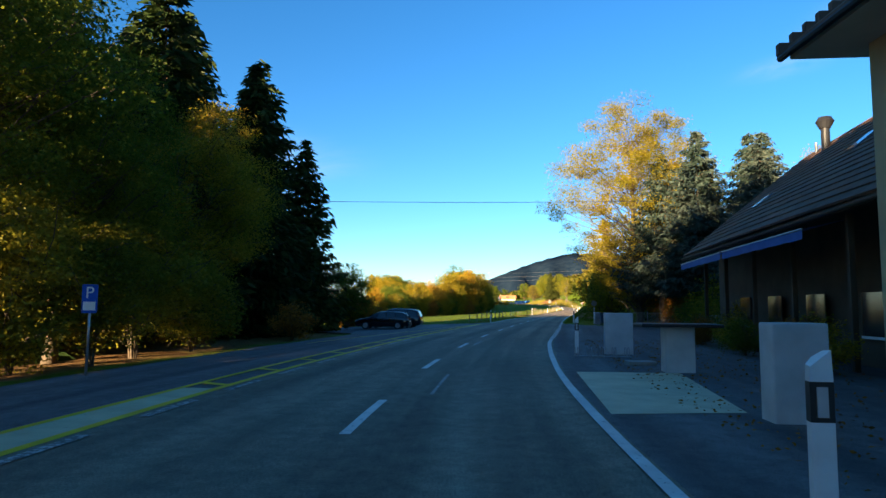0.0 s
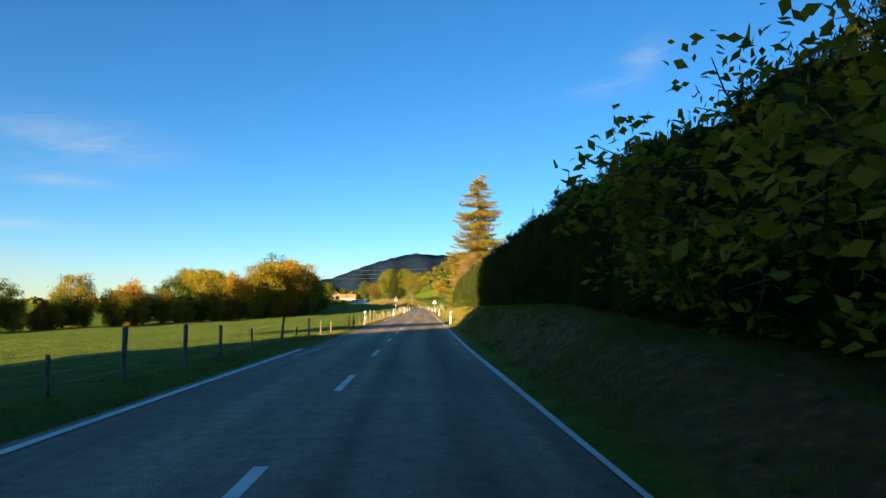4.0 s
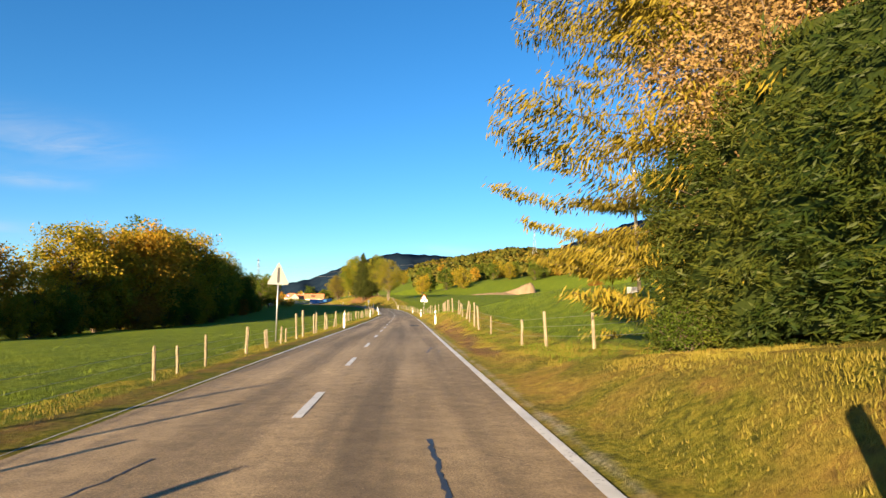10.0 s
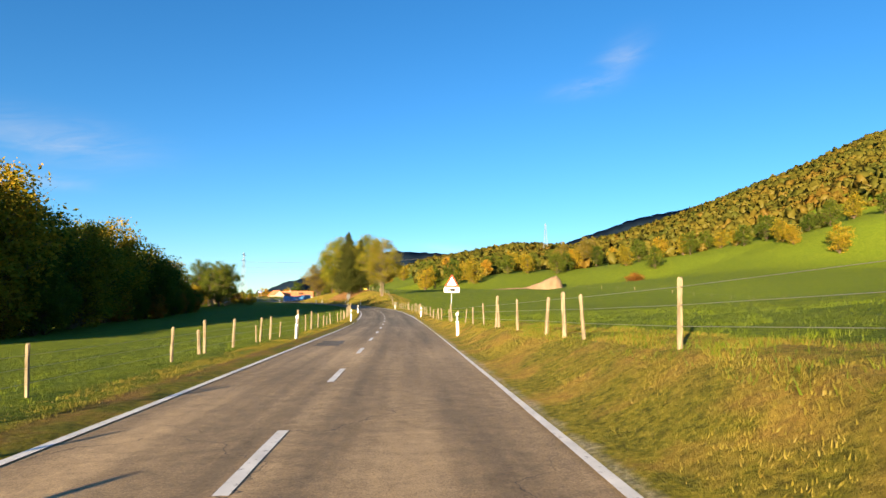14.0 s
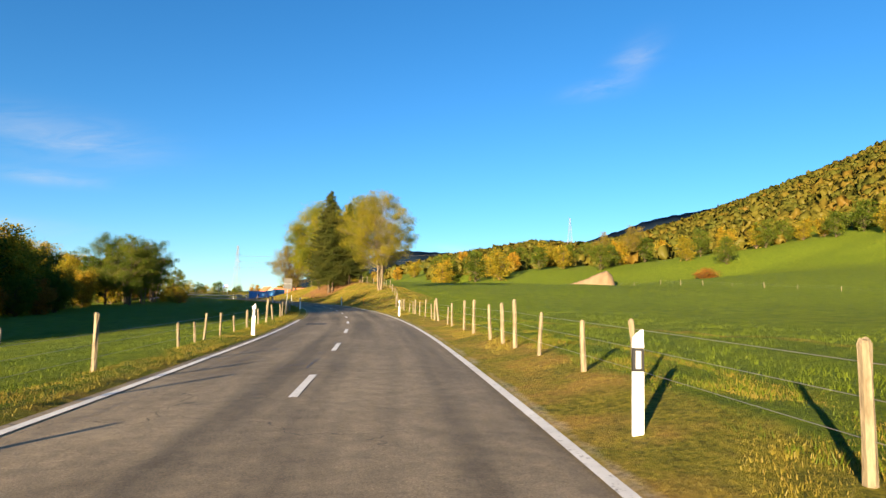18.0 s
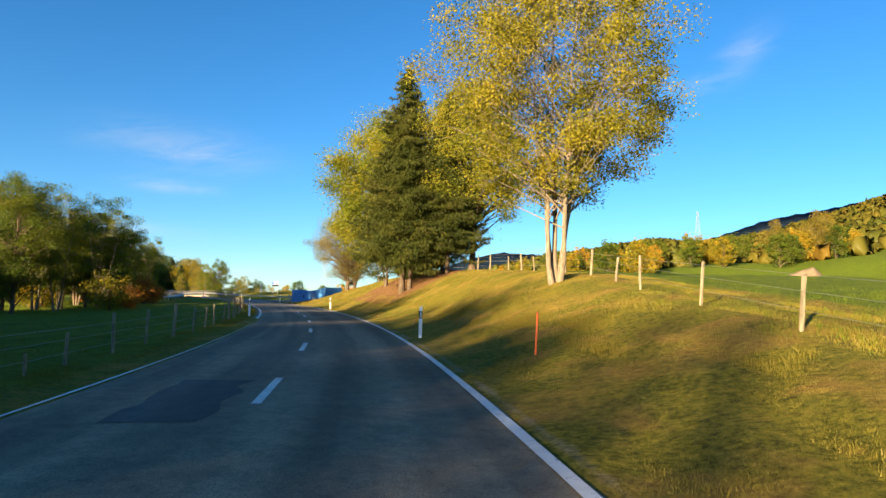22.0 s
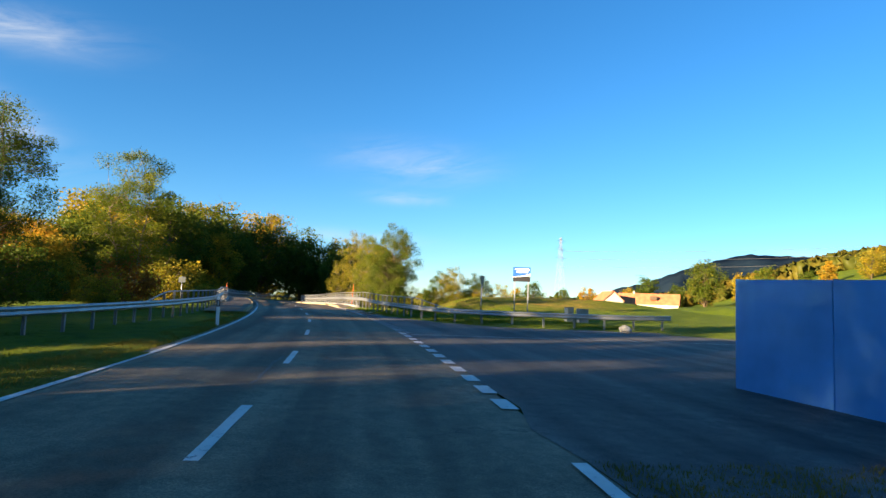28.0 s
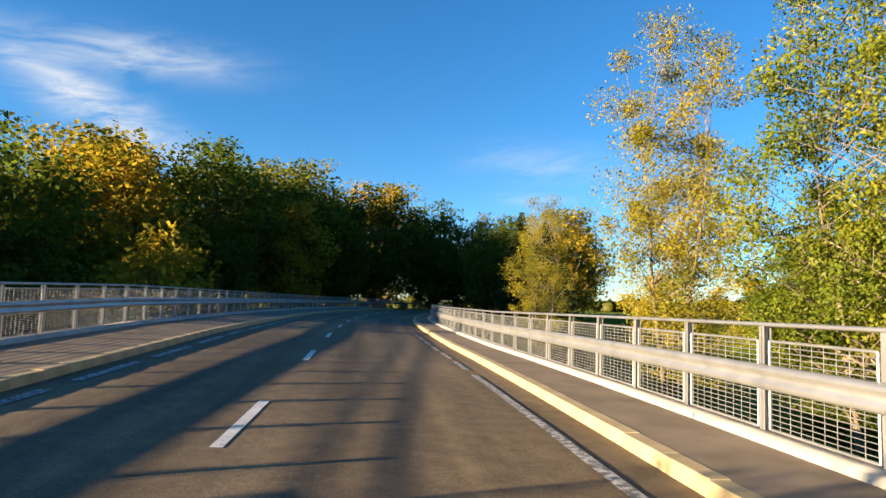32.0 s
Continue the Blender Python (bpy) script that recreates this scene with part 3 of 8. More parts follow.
def strip(name, s0, s1, us, zs, mat, step=2.0, wob=0.0, seed=1):
    """A ribbon along the road; us and zs may be numbers or functions of s."""
    n = max(2, int((s1 - s0) / step) + 1)
    ss = np.linspace(s0, s1, n)
    rng = np.random.default_rng(seed)
    cols = []
    for k, (u, z) in enumerate(zip(us, zs)):
        uu = u(ss) if callable(u) else np.full(n, float(u))
        zz = z(ss) if callable(z) else np.full(n, float(z))
        if wob and k in (0, len(us) - 1):
            uu = uu + rng.normal(0, wob, n)
        x, y = spot(ss, uu)
        cols.append(np.stack([x, y, zz + grade(ss, uu)], 1))
    v = np.stack(cols, 1).reshape(-1, 3)
    k = len(us)
    i = (np.arange(n - 1)[:, None] * k + np.arange(k - 1)[None]).ravel()
    me = mesh_np(name, v, np.stack([i, i + 1, i + 1 + k, i + k], 1), mat)
    if mat in (MAT["asphalt"], MAT["asphalt_side"], MAT["asphalt_patch"]):
        sv = np.repeat(ss, k)
        h = np.interp(sv, rs, rh)
        uu = (v[:, 0] - np.interp(sv, rs, rx)) * np.cos(h) + (v[:, 1] - np.interp(sv, rs, ry)) * np.sin(h) + CAM_U
        me.attributes.new("lane", "FLOAT_VECTOR", "POINT").data.foreach_set("vector", np.stack([uu, sv, sv * 0], 1).astype(np.float32).ravel())
    return me


# ---------------------------------------------------------------- ground and road
EDGE_S, EDGE_U = [-120, 15, 30, 38, 50, 70, 90, 130, 165, 240, 290, 305, 335, 365, 430, 470, 500, 545, 556, 570, 590], [3.5, 3.53, 3.62, 3.85, 3.95, 3.75, 3.55, 3.55, 3.5, 3.65, 3.78, 3.75, 3.6, 3.55, 3.55, 3.7, 3.85, 3.98, 4.0, 3.98, 4.0]
LEFT_S, LEFT_U = [-120, 15, 60, 90, 110, 170, 230, 255, 300, 335, 400, 470, 520, 552, 580], [-3.36, -3.34, -3.2, -3.1, -3.05, -3.14, -2.85, -2.8, -3.05, -3.22, -3.15, -3.22, -3.42, -3.6, -3.45]


def left_edge(s):
    return np.interp(s, LEFT_S, LEFT_U)


def right_edge(s):
    return np.interp(s, EDGE_S, EDGE_U)


gy = np.unique(np.concatenate([np.arange(-60, 600, 1.25), np.arange(600, 900, 8), np.arange(900, 3000, 60), -60 - np.geomspace(2, 2500, 40)]))
gu = np.unique(np.concatenate([np.arange(-3.3, 3.4, 1.1), np.arange(3.3, 14, 0.55), np.arange(14, 30, 1.5), 30 + np.geomspace(1.5, 3200, 62),
                               -np.arange(3.3, 9, 0.6), -np.arange(9, 40, 1.8), -40 - np.geomspace(2, 3200, 40)]))
ggy, ggu = np.meshgrid(gy, gu, indexing="ij")
ggx = np.interp(ggy, ry, rx) + ggu - CAM_U
ggz = ground_z(ggx, ggy)
gs, gt = s_u(ggx, ggy)
lift = np.where((gt > left_edge(gs) - 0.08) & (gt < right_edge(gs) + 0.02), -0.12, 0.0)
lift = np.where((gs < 63) & (gt > -17.2) & (gt < 13.8), -0.10, lift)
lift = np.where((gs > 498) & (gs < 532) & (gt > 3.3) & (gt < 75), -0.12, lift)
lift = np.where((gs >= 532) & (gs < 543.5) & (gt > 3.3) & (gt < np.interp(gs, [531, 533, 535, 539.5, 542.4, 543.5], [12, 9.2, 7.6, 6.4, 5.2, 4.0])), -0.12, lift)
lift = np.where((gs > 563) & (gs < 650) & (abs(gt) < 7.4), -0.6, lift)
lift = np.where((gs > 538) & (gs <= 563) & (gt < 0) & (gt > -6.9), -0.12, lift)
rough = 0.07 * np.sin(ggx * 2.1 + 3 * np.sin(ggy * 0.9)) * np.sin(ggy * 1.7 + 2 * np.sin(ggx * 1.3))
ggz = ggz + lift + rough * smooth(3.7, 5.5, abs(gt)) + np.where(lift == 0, 0.02, 0)
nv = gu.size
gi = (np.arange(gy.size - 1)[:, None] * nv + np.arange(nv - 1)[None]).ravel()
g_me = mesh_np("ground", np.stack([ggx, ggy, ggz], -1), np.stack([gi, gi + 1, gi + 1 + nv, gi + nv], 1), MAT["ground"], True)
# what covers the ground: dry grass by the road, bare soil under the trees, gravel at the bridge
fy, fs, fu = ggy.ravel(), gs.ravel(), gt.ravel()
dry = np.where(fu > 0, 0.85 * (1 - smooth(0, 1.5, fu - np.interp(fs, [0, 60, 185, 300, 330, 380, 400, 480, 500], [5, 6, 8.0, 6.5, 5.2, 6.5, 14, 13, 8]))),
               0.55 * (1 - smooth(3.9, 4.7, -fu)))
dry = dry * (0.35 + 0.65 * smooth(90, 125, fs)) * (1 - 0.6 * smooth(500, 520, fs))
track = np.exp(-((fu - np.interp(fs, [320, 350, 380, 400], [16, 11, 8.5, 12])) / 0.6) ** 2) * smooth(315, 335, fs) * (1 - smooth(385, 400, fs))
dry = np.maximum(dry, 0.7 * track)
soil = np.exp(-((fs - 449) / 10.5) ** 4) * smooth(5.6, 7.6, fu) * (1 - smooth(16, 20, fu)) * 0.95
soil = np.maximum(soil, 0.7 * smooth(95, 120, fs) * (1 - smooth(300, 480, fs)) * np.exp(-((fu + 3.5) / 0.34) ** 4))
soil = np.maximum(soil, 0.62 * smooth(184, 198, fs) * (1 - smooth(222, 236, fs)) * smooth(3.9, 4.3, fu) * (1 - smooth(5.0, 6.2, fu)))
soil = np.maximum(soil, 0.66 * smooth(60, 70, fs) * (1 - smooth(108, 122, fs)) * smooth(3.9, 4.6, fu) * (1 - smooth(9, 11, fu)))
soil = np.maximum(soil, (1 - smooth(50, 62, fs)) * smooth(9, 11, -fu) * 0.6)
soil = np.maximum(soil, (1 - smooth(56, 66, fs)) * smooth(12, 14, fu) * 0.6)
soil = np.maximum(soil, 0.75 * np.exp(-((ggx.ravel() - 198) / 24) ** 2 - ((fy - 564) / 9) ** 2))
dry = np.maximum(dry, 0.6 * np.exp(-((fs - 560) / 12) ** 2) * smooth(12, 17, fu) * (1 - smooth(30, 45, fu)))
grav = smooth(541, 543, fs) * (1 - smooth(560, 562, fs)) * smooth(3.7, 3.9, fu) * (1 - smooth(5.2, 6.2, fu)) * 0.8
grav = np.maximum(grav, 0.45 * (1 - smooth(3.75, 4.2, fu)) * (fu > 3.4) * smooth(80, 100, fs) * (1 - smooth(490, 500, fs)))
col = g_me.color_attributes.new("cover", "FLOAT_COLOR", "POINT")
col.data.foreach_set("color", np.stack([dry, soil, grav, np.ones_like(dry)], 1).astype(np.float32).ravel())
thing("ground", "green meadow with dry yellow grass along the road", "ground", kind="structure", data=g_me)

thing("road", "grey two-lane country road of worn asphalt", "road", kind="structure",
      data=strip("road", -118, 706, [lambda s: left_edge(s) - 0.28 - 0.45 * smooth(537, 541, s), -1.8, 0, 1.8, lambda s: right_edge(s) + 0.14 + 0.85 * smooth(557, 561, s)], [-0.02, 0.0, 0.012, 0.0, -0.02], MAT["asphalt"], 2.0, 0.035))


def line_piece(parent, name, s0, s1, u, w, mat, z=0.013, step=2.0):
    c = u if callable(u) else (lambda s: np.full_like(s, float(u)))
    return part(name, strip(name, s0, s1, [lambda s: c(s) - w / 2, lambda s: c(s) + w / 2], [z, z], mat, step, 0.004, int(s0 * 7 + 900)), None, parent)


marks = thing("road_marking", "white centre dashes and edge lines on the road", "road marking", kind="structure")
DASH_N = [-12, 0, 2, 4, 12, 14, 18, 19, 24, 25, 26, 27, 34, 38, 41, 44, 49, 53, 58, 59, 62, 65, 78]
DASH_S = [-100, 8.2, 25.2, 42.7, 113, 130.3, 164.5, 173.7, 217, 224.5, 233, 241.9, 301.2, 335.9, 362.4, 389.4, 434.1, 470.4, 511, 520.2, 548, 575.5, 693]
for k in range(-12, 78):
    a = float(np.interp(k, DASH_N, DASH_S))
    line_piece(marks, "centre_dash", a, a + 2.95, -0.03, 0.15, MAT["paint_white"], 0.019, 1.0)
for a, b in ((-118, 34), (62, 503), (542.3, 563)):
    line_piece(marks, "edge_line", a, b, right_edge, 0.17, MAT["paint_white"], 0.004)
line_piece(marks, "edge_line", 62, 552, left_edge, 0.15, MAT["paint_white"], 0.0)
for k in range(22):
    line_piece(marks, "edge_dash", 34.6 + 1.45 * k, 35.5 + 1.45 * k, right_edge, 0.26, MAT["paint_white"], 0.004, 0.45)
for k in range(26):
    line_piece(marks, "edge_dash", -14 + 2.9 * k, -12.4 + 2.9 * k, left_edge, 0.16, MAT["paint_worn"], 0.0, 0.8)
for k in range(12):
    line_piece(marks, "edge_dash", 506 + 1.5 * k, 506.9 + 1.5 * k, right_edge, 0.28, MAT["paint_white"], 0.004, 0.45)
line_piece(marks, "edge_line", 563, 583, right_edge, 0.16, MAT["paint_worn"], 0.004)
for k in range(7):
    line_piece(marks, "bridge_dash", 584 + 3.0 * k, 586.2 + 3.0 * k, right_edge, 0.15, MAT["paint_worn"], 0.004, 1)
for k in range(16):
    line_piece(marks, "bridge_dash", 552 + 4.0 * k, 555 + 4.0 * k, left_edge, 0.2, MAT["paint_worn"], 0.0, 1)

# ---------------------------------------------------------------- plants
def leaf_quads(rng, centres, size, squash=0.6, droop=0.0):
    """Small bent leaf shapes with random turns at the given centres: four corners each."""
    n = len(centres)
    a = rng.normal(size=(n, 3))
    a[:, 2] = a[:, 2] * squash - droop
    a /= np.linalg.norm(a, axis=1)[:, None] + 1e-9
    b = rng.normal(size=(n, 3))
    b -= (b * a).sum(1)[:, None] * a
    b /= np.linalg.norm(b, axis=1)[:, None] + 1e-9
    c = np.cross(a, b)
    L = (size * rng.uniform(0.6, 1.35, n))[:, None]
    W = L * rng.uniform(0.38, 0.6, n)[:, None]
    p = np.stack([centres - a * L * 0.5, centres + b * W * 0.5 + c * W * 0.12, centres + a * L * 0.5, centres - b * W * 0.5 + c * W * 0.12], 1)
    return p.reshape(-1, 3), np.arange(n * 4).reshape(-1, 4)


def leafy_meshes(seed, h, spread, base, clusters, leaves, leaf, lean=(0, 0), trunks=1, trunk_r=0.25, bark="bark", skin="leaf_mixed",
                 shape=1.0, puff=0.9, upright=0.6):
    """Trunk mesh with limbs, and a crown of separate leaves in loose clumps. base: height at which the crown begins."""
    rng = np.random.default_rng(seed)
    lines, cents = [], []
    mid, half = (h + base) / 2, (h - base) / 2
    lumps = rng.normal(size=(7, 3))
    lumps /= np.linalg.norm(lumps, axis=1)[:, None]
    gain = rng.uniform(0.72, 1.15, 7)
    while len(cents) < clusters:
        d = rng.normal(size=3)
        d /= np.linalg.norm(d)
        k = 1.0 + 0.28 * sum((g_ - 0.93) * max(0.0, float(d @ l_)) ** 3 * 3 for g_, l_ in zip(gain, lumps))
        r = rng.uniform(0.05, 1.0) ** 0.42 * k
        p = np.array([d[0] * r * spread, d[1] * r * spread, d[2] * r * half])
        zz = p[2] / half
        p[:2] *= np.clip(1.0 - shape * 0.35 * max(zz, 0) - 0.25 * max(-zz, 0), 0.2, 1.2)
        p[2] += mid
        p[:2] += np.array(lean) * (p[2] / h)
        cents.append(p)
    cents = np.array(cents)
    stems = []
    for k in range(trunks):
        ang = 2 * np.pi * k / max(trunks, 1) + rng.uniform(0, 1)
        out = 0.0 if trunks == 1 else rng.uniform(0.10, 0.2)
        foot = np.array([math.cos(ang), math.sin(ang), 0]) * (0 if trunks == 1 else trunk_r * 1.6)
        top_h = h * (0.80 if trunks == 1 else rng.uniform(0.6, 0.85))
        zs = np.linspace(-0.4, top_h, 9)
        wob = np.cumsum(rng.normal(0, 0.05, (9, 2)), 0) * h * 0.09
        pts = np.stack([foot[0] + wob[:, 0] + math.cos(ang) * out * zs + lean[0] * zs / h, foot[1] + wob[:, 1] + math.sin(ang) * out * zs + lean[1] * zs / h, zs], 1)
        rad = trunk_r * (1 - 0.88 * np.linspace(0, 1, 9) ** 0.9)
        rad[0] *= 1.35
        lines.append((pts, rad))
        stems.append((pts, rad))
    for c in cents:
        pts, rad = stems[rng.integers(len(stems))]
        zt = np.clip(c[2] - rng.uniform(0.15, 0.45) * np.hypot(c[0], c[1]) / upright - 0.05 * h, base * 0.55, pts[-1, 2])
        st = np.array([np.interp(zt, pts[:, 2], pts[:, 0]), np.interp(zt, pts[:, 2], pts[:, 1]), zt])
        r0 = np.interp(zt, pts[:, 2], rad) * 0.42
        q = np.linspace(0, 1, 6)[:, None]
        bow = (st + c) / 2 + np.array([0, 0, 0.10 * np.linalg.norm(c - st)]) + rng.normal(0, 0.06, 3) * np.linalg.norm(c - st)
        lines.append(((1 - q) ** 2 * st + 2 * q * (1 - q) * bow + q * q * c, np.maximum(r0 * (1 - 0.85 * q[:, 0]), 0.012)))
        for _ in range(2):
            e = c + rng.normal(0, puff * 0.9, 3)
            lines.append((np.stack([bow * 0.35 + c * 0.65, (bow * 0.3 + c * 0.7 + e) / 2 + rng.normal(0, 0.1, 3), e]), np.array([max(r0 * 0.3, 0.012), 0.012, 0.006])))
    tv, tf = tubes(lines, 6)
    trunk = mesh_np("trunk", tv, tf, MAT[bark], True)
    pick = rng.integers(len(cents), size=leaves)
    size = rng.uniform(0.55, 1.25, len(cents))[pick][:, None]
    off = np.clip(rng.normal(size=(leaves, 3)), -1.5, 1.5) * puff * size * np.array([1, 1, 0.72])
    lv, lf = leaf_quads(rng, cents[pick] + off, leaf)
    crown = mesh_np("crown", lv, lf, MAT[skin])
    return trunk, crown


def conifer_meshes(seed, h, r, base, rows, per_row, twigs, skin="needle", twig=0.55, droop=0.35, trunk_r=0.28, power=0.85, bark="bark", gap=0.0, thin=1.0, hang=0.0, loose=0.0):
    """Straight trunk with whorls of hanging boughs, each made of narrow needle sprays."""
    rng = np.random.default_rng(seed)
    zs = np.linspace(-0.4, h, 8)
    lines = [(np.stack([rng.normal(0, 0.02, 8) * h * 0.1, rng.normal(0, 0.02, 8) * h * 0.1, zs], 1), trunk_r * (1.02 - np.linspace(0, 1, 8)))]
    cs, ax = [], []
    for k in range(rows):
        f = (k + rng.uniform(-0.3, 0.3)) / rows
        z = base + (h - base) * f
        if gap and rng.uniform() < gap:
            continue
        for _ in range(per_row):
            an = rng.uniform(0, 2 * np.pi)
            L = r * max(0.04, (1 - f)) ** power * rng.uniform(0.6, 1.12) * (0.75 + 0.25 * min(1, f * 6))
            dv = np.array([math.cos(an), math.sin(an), 0])
            q = np.linspace(0.0, 1, 5)
            pts = dv[None] * (q * L)[:, None]
            pts[:, 2] = z + rng.uniform(-loose, loose) * (h - base) / rows - droop * L * q * (1.5 - q * 0.9) + 0.12 * L * q ** 3
            lines.append((pts, np.maximum(0.05 * (1 - q) * L / r, 0.01)))
            n = max(3, int(twigs * L / r))
            w = rng.uniform(0.12, 1.0, n)
            p = np.stack([np.interp(w, q, pts[:, i]) for i in range(3)], 1)
            side = np.array([-dv[1], dv[0], 0])[None] * rng.normal(0, 0.16 * L, n)[:, None] * (1.1 - w * 0.6)[:, None]
            cs.append(p + side + rng.normal(0, 0.06, (n, 3)))
            a = dv[None] * rng.uniform(0.3, 1.0, n)[:, None] + np.sign(side) * rng.uniform(0.1, 0.7, (n, 1)) + np.array([[0, 0, -1.0]]) * (rng.uniform(0.05, 0.9, (n, 1)) + hang)
            ax.append(a)
    c, a = np.concatenate(cs), np.concatenate(ax)
    a /= np.linalg.norm(a, axis=1)[:, None]
    b = np.cross(a, rng.normal(size=a.shape))
    b /= np.linalg.norm(b, axis=1)[:, None] + 1e-9
    L = (twig * rng.uniform(0.6, 1.3, len(c)))[:, None]
    W = L * rng.uniform(0.20, 0.36, (len(c), 1)) * thin
    v = np.stack([c - a * L * 0.3, c + b * W * 0.5 + a * L * 0.1, c + a * L * 0.7, c - b * W * 0.5 + a * L * 0.1], 1).reshape(-1, 3)
    tv, tf = tubes(lines, 5)
    return mesh_np("trunk", tv, tf, MAT[bark], True), mesh_np("crown", v, np.arange(len(v)).reshape(-1, 4), MAT[skin])


def tree(meshes, m, label, category="tree", group="", name="tree"):
    ob = thing(name, label, category, group, m=m)
    for me in meshes:
        part(me.name.split(".")[0], me, None, ob)
    return ob


def scaled(m, k, kz=None):
    return m @ Matrix.Diagonal((k, k, kz or k, 1))


def plant(meshes, s, u, label, k=1.0, turn=0.0, dz=-0.1, group="", name="tree", kz=None, category="tree"):
    return tree(meshes, scaled(RG(s, u, dz, turn), k, kz), label, category, group, name)


def plant_xy(meshes, x, y, label, k=1.0, turn=0.0, dz=-0.1, group="", name="tree", kz=None, category="tree"):
    return tree(meshes, scaled(pose(x, y, float(ground_z(x, y)) + dz, 0, 0, turn), k, kz), label, category, group, name)


rnd = random.Random(5)
SPRUCE = [conifer_meshes(11, 22, 6.4, 1.4, 54, 11, 46, twig=0.8, power=0.72), conifer_meshes(12, 19, 5.4, 0.8, 48, 11, 42, twig=0.8, power=0.75), conifer_meshes(13, 17, 5.2, 3.3, 42, 11, 90, "needle_blue", 0.45, 0.22, 0.28, 0.75)]
FINE_SPRUCE = [conifer_meshes(16, 21, 5.2, 4.2, 44, 11, 480, "needle_olive", twig=0.3, droop=1.05, power=0.62, gap=0.0, thin=0.55, hang=0.7, loose=1.5), conifer_meshes(17, 18, 4.8, 4.6, 40, 10, 460, "needle_olive", twig=0.3, droop=1.05, power=0.55, gap=0.06, thin=0.55, hang=0.7, loose=1.8)]
LARCH = conifer_meshes(14, 27, 8.6, 1.5, 40, 12, 1050, "larch", 0.25, 0.5, 0.38, 0.46, "bark", 0.12, 0.7, 0.6, 2.2)
OAK = [leafy_meshes(21, 20, 8.0, 0.6, 130, 14000, 0.55, skin="leaf_mixed", trunk_r=0.42, puff=1.25),
       leafy_meshes(22, 18, 7.5, 0.5, 120, 13000, 0.55, skin="leaf_green", trunk_r=0.40, puff=1.25),
       leafy_meshes(23, 17, 6.6, 0.5, 110, 12000, 0.55, skin="leaf_orange", trunk_r=0.35, puff=1.2),
       leafy_meshes(24, 13, 5.6, 0.4, 100, 10000, 0.55, skin="leaf_rust", trunk_r=0.28, puff=1.1)]
OAK_FAR = [leafy_meshes(25, 19, 7.8, 0.5, 60, 3400, 0.95, skin="leaf_mixed", trunk_r=0.42, puff=1.4), leafy_meshes(26, 18, 7.5, 0.5, 60, 3400, 0.95, skin="leaf_green", trunk_r=0.40, puff=1.4),
           leafy_meshes(27, 17, 6.8, 0.5, 55, 3200, 0.95, skin="leaf_orange", trunk_r=0.35, puff=1.35), leafy_meshes(28, 14, 6.0, 0.4, 50, 3000, 0.9, skin="leaf_rust", trunk_r=0.28, puff=1.25)]
BIRCH = leafy_meshes(31, 22, 5.9, 1.6, 300, 125000, 0.13, skin="leaf_gold", trunk_r=0.22, puff=0.66, bark="bark", shape=1.1)
MAPLE = leafy_meshes(32, 16.5, 7.0, 2.8, 250, 110000, 0.125, skin="leaf_amber", trunk_r=0.15, puff=0.6, bark="bark_pale", trunks=5, upright=0.9, shape=1.3)
WILLOW = leafy_meshes(33, 12.5, 6.8, 1.5, 260, 190000, 0.078, skin="leaf_olive", trunk_r=0.30, puff=0.66, bark="bark", trunks=2, upright=0.8)
ASH = [leafy_meshes(34, 12, 3.6, 2.0, 95, 36000, 0.115, skin="leaf_lime", trunk_r=0.14, puff=0.42, bark="bark_pale", trunks=2, upright=1.1, shape=0.4),
       leafy_meshes(35, 12.5, 3.8, 0.8, 140, 76000, 0.115, skin="leaf_green", trunk_r=0.2, puff=0.5, shape=0.8)]
ASH.append(leafy_meshes(40, 12.5, 3.8, 2.0, 90, 32000, 0.115, skin="leaf_green", trunk_r=0.13, puff=0.42, bark="bark_pale", trunks=3, upright=1.1, shape=0.4))
BEECH = [leafy_meshes(36, 15, 5.8, 2.8, 190, 90000, 0.14, skin="leaf_lime", trunk_r=0.28, puff=0.72),
         leafy_meshes(37, 16, 6.0, 2.8, 190, 90000, 0.14, skin="leaf_mixed", trunk_r=0.22, trunks=2, puff=0.72)]
ELM = leafy_meshes(39, 16, 6.2, 2.0, 260, 130000, 0.165, skin="leaf_lime", trunk_r=0.10, trunks=3, puff=0.75, shape=0.6)
POPLAR = leafy_meshes(38, 15, 4.5, 1.2, 70, 6500, 0.36, skin="leaf_olive", trunk_r=0.18, puff=0.9, trunks=2, bark="bark_pale")
SHRUB = [leafy_meshes(41, 3.6, 2.2, 0.3, 40, 4200, 0.2, skin="leaf_mixed", trunk_r=0.06, puff=0.5, trunks=3), leafy_meshes(42, 3.2, 2.1, 0.2, 40, 4200, 0.2, skin="leaf_rust", trunk_r=0.06, puff=0.5, trunks=3),
         leafy_meshes(44, 3.2, 2.1, 0.2, 45, 5000, 0.17, skin="leaf_green", trunk_r=0.05, puff=0.5, trunks=4), leafy_meshes(43, 3.4, 2.0, 0.2, 40, 4200, 0.2, skin="leaf_lime", trunk_r=0.06, puff=0.5, trunks=3)]

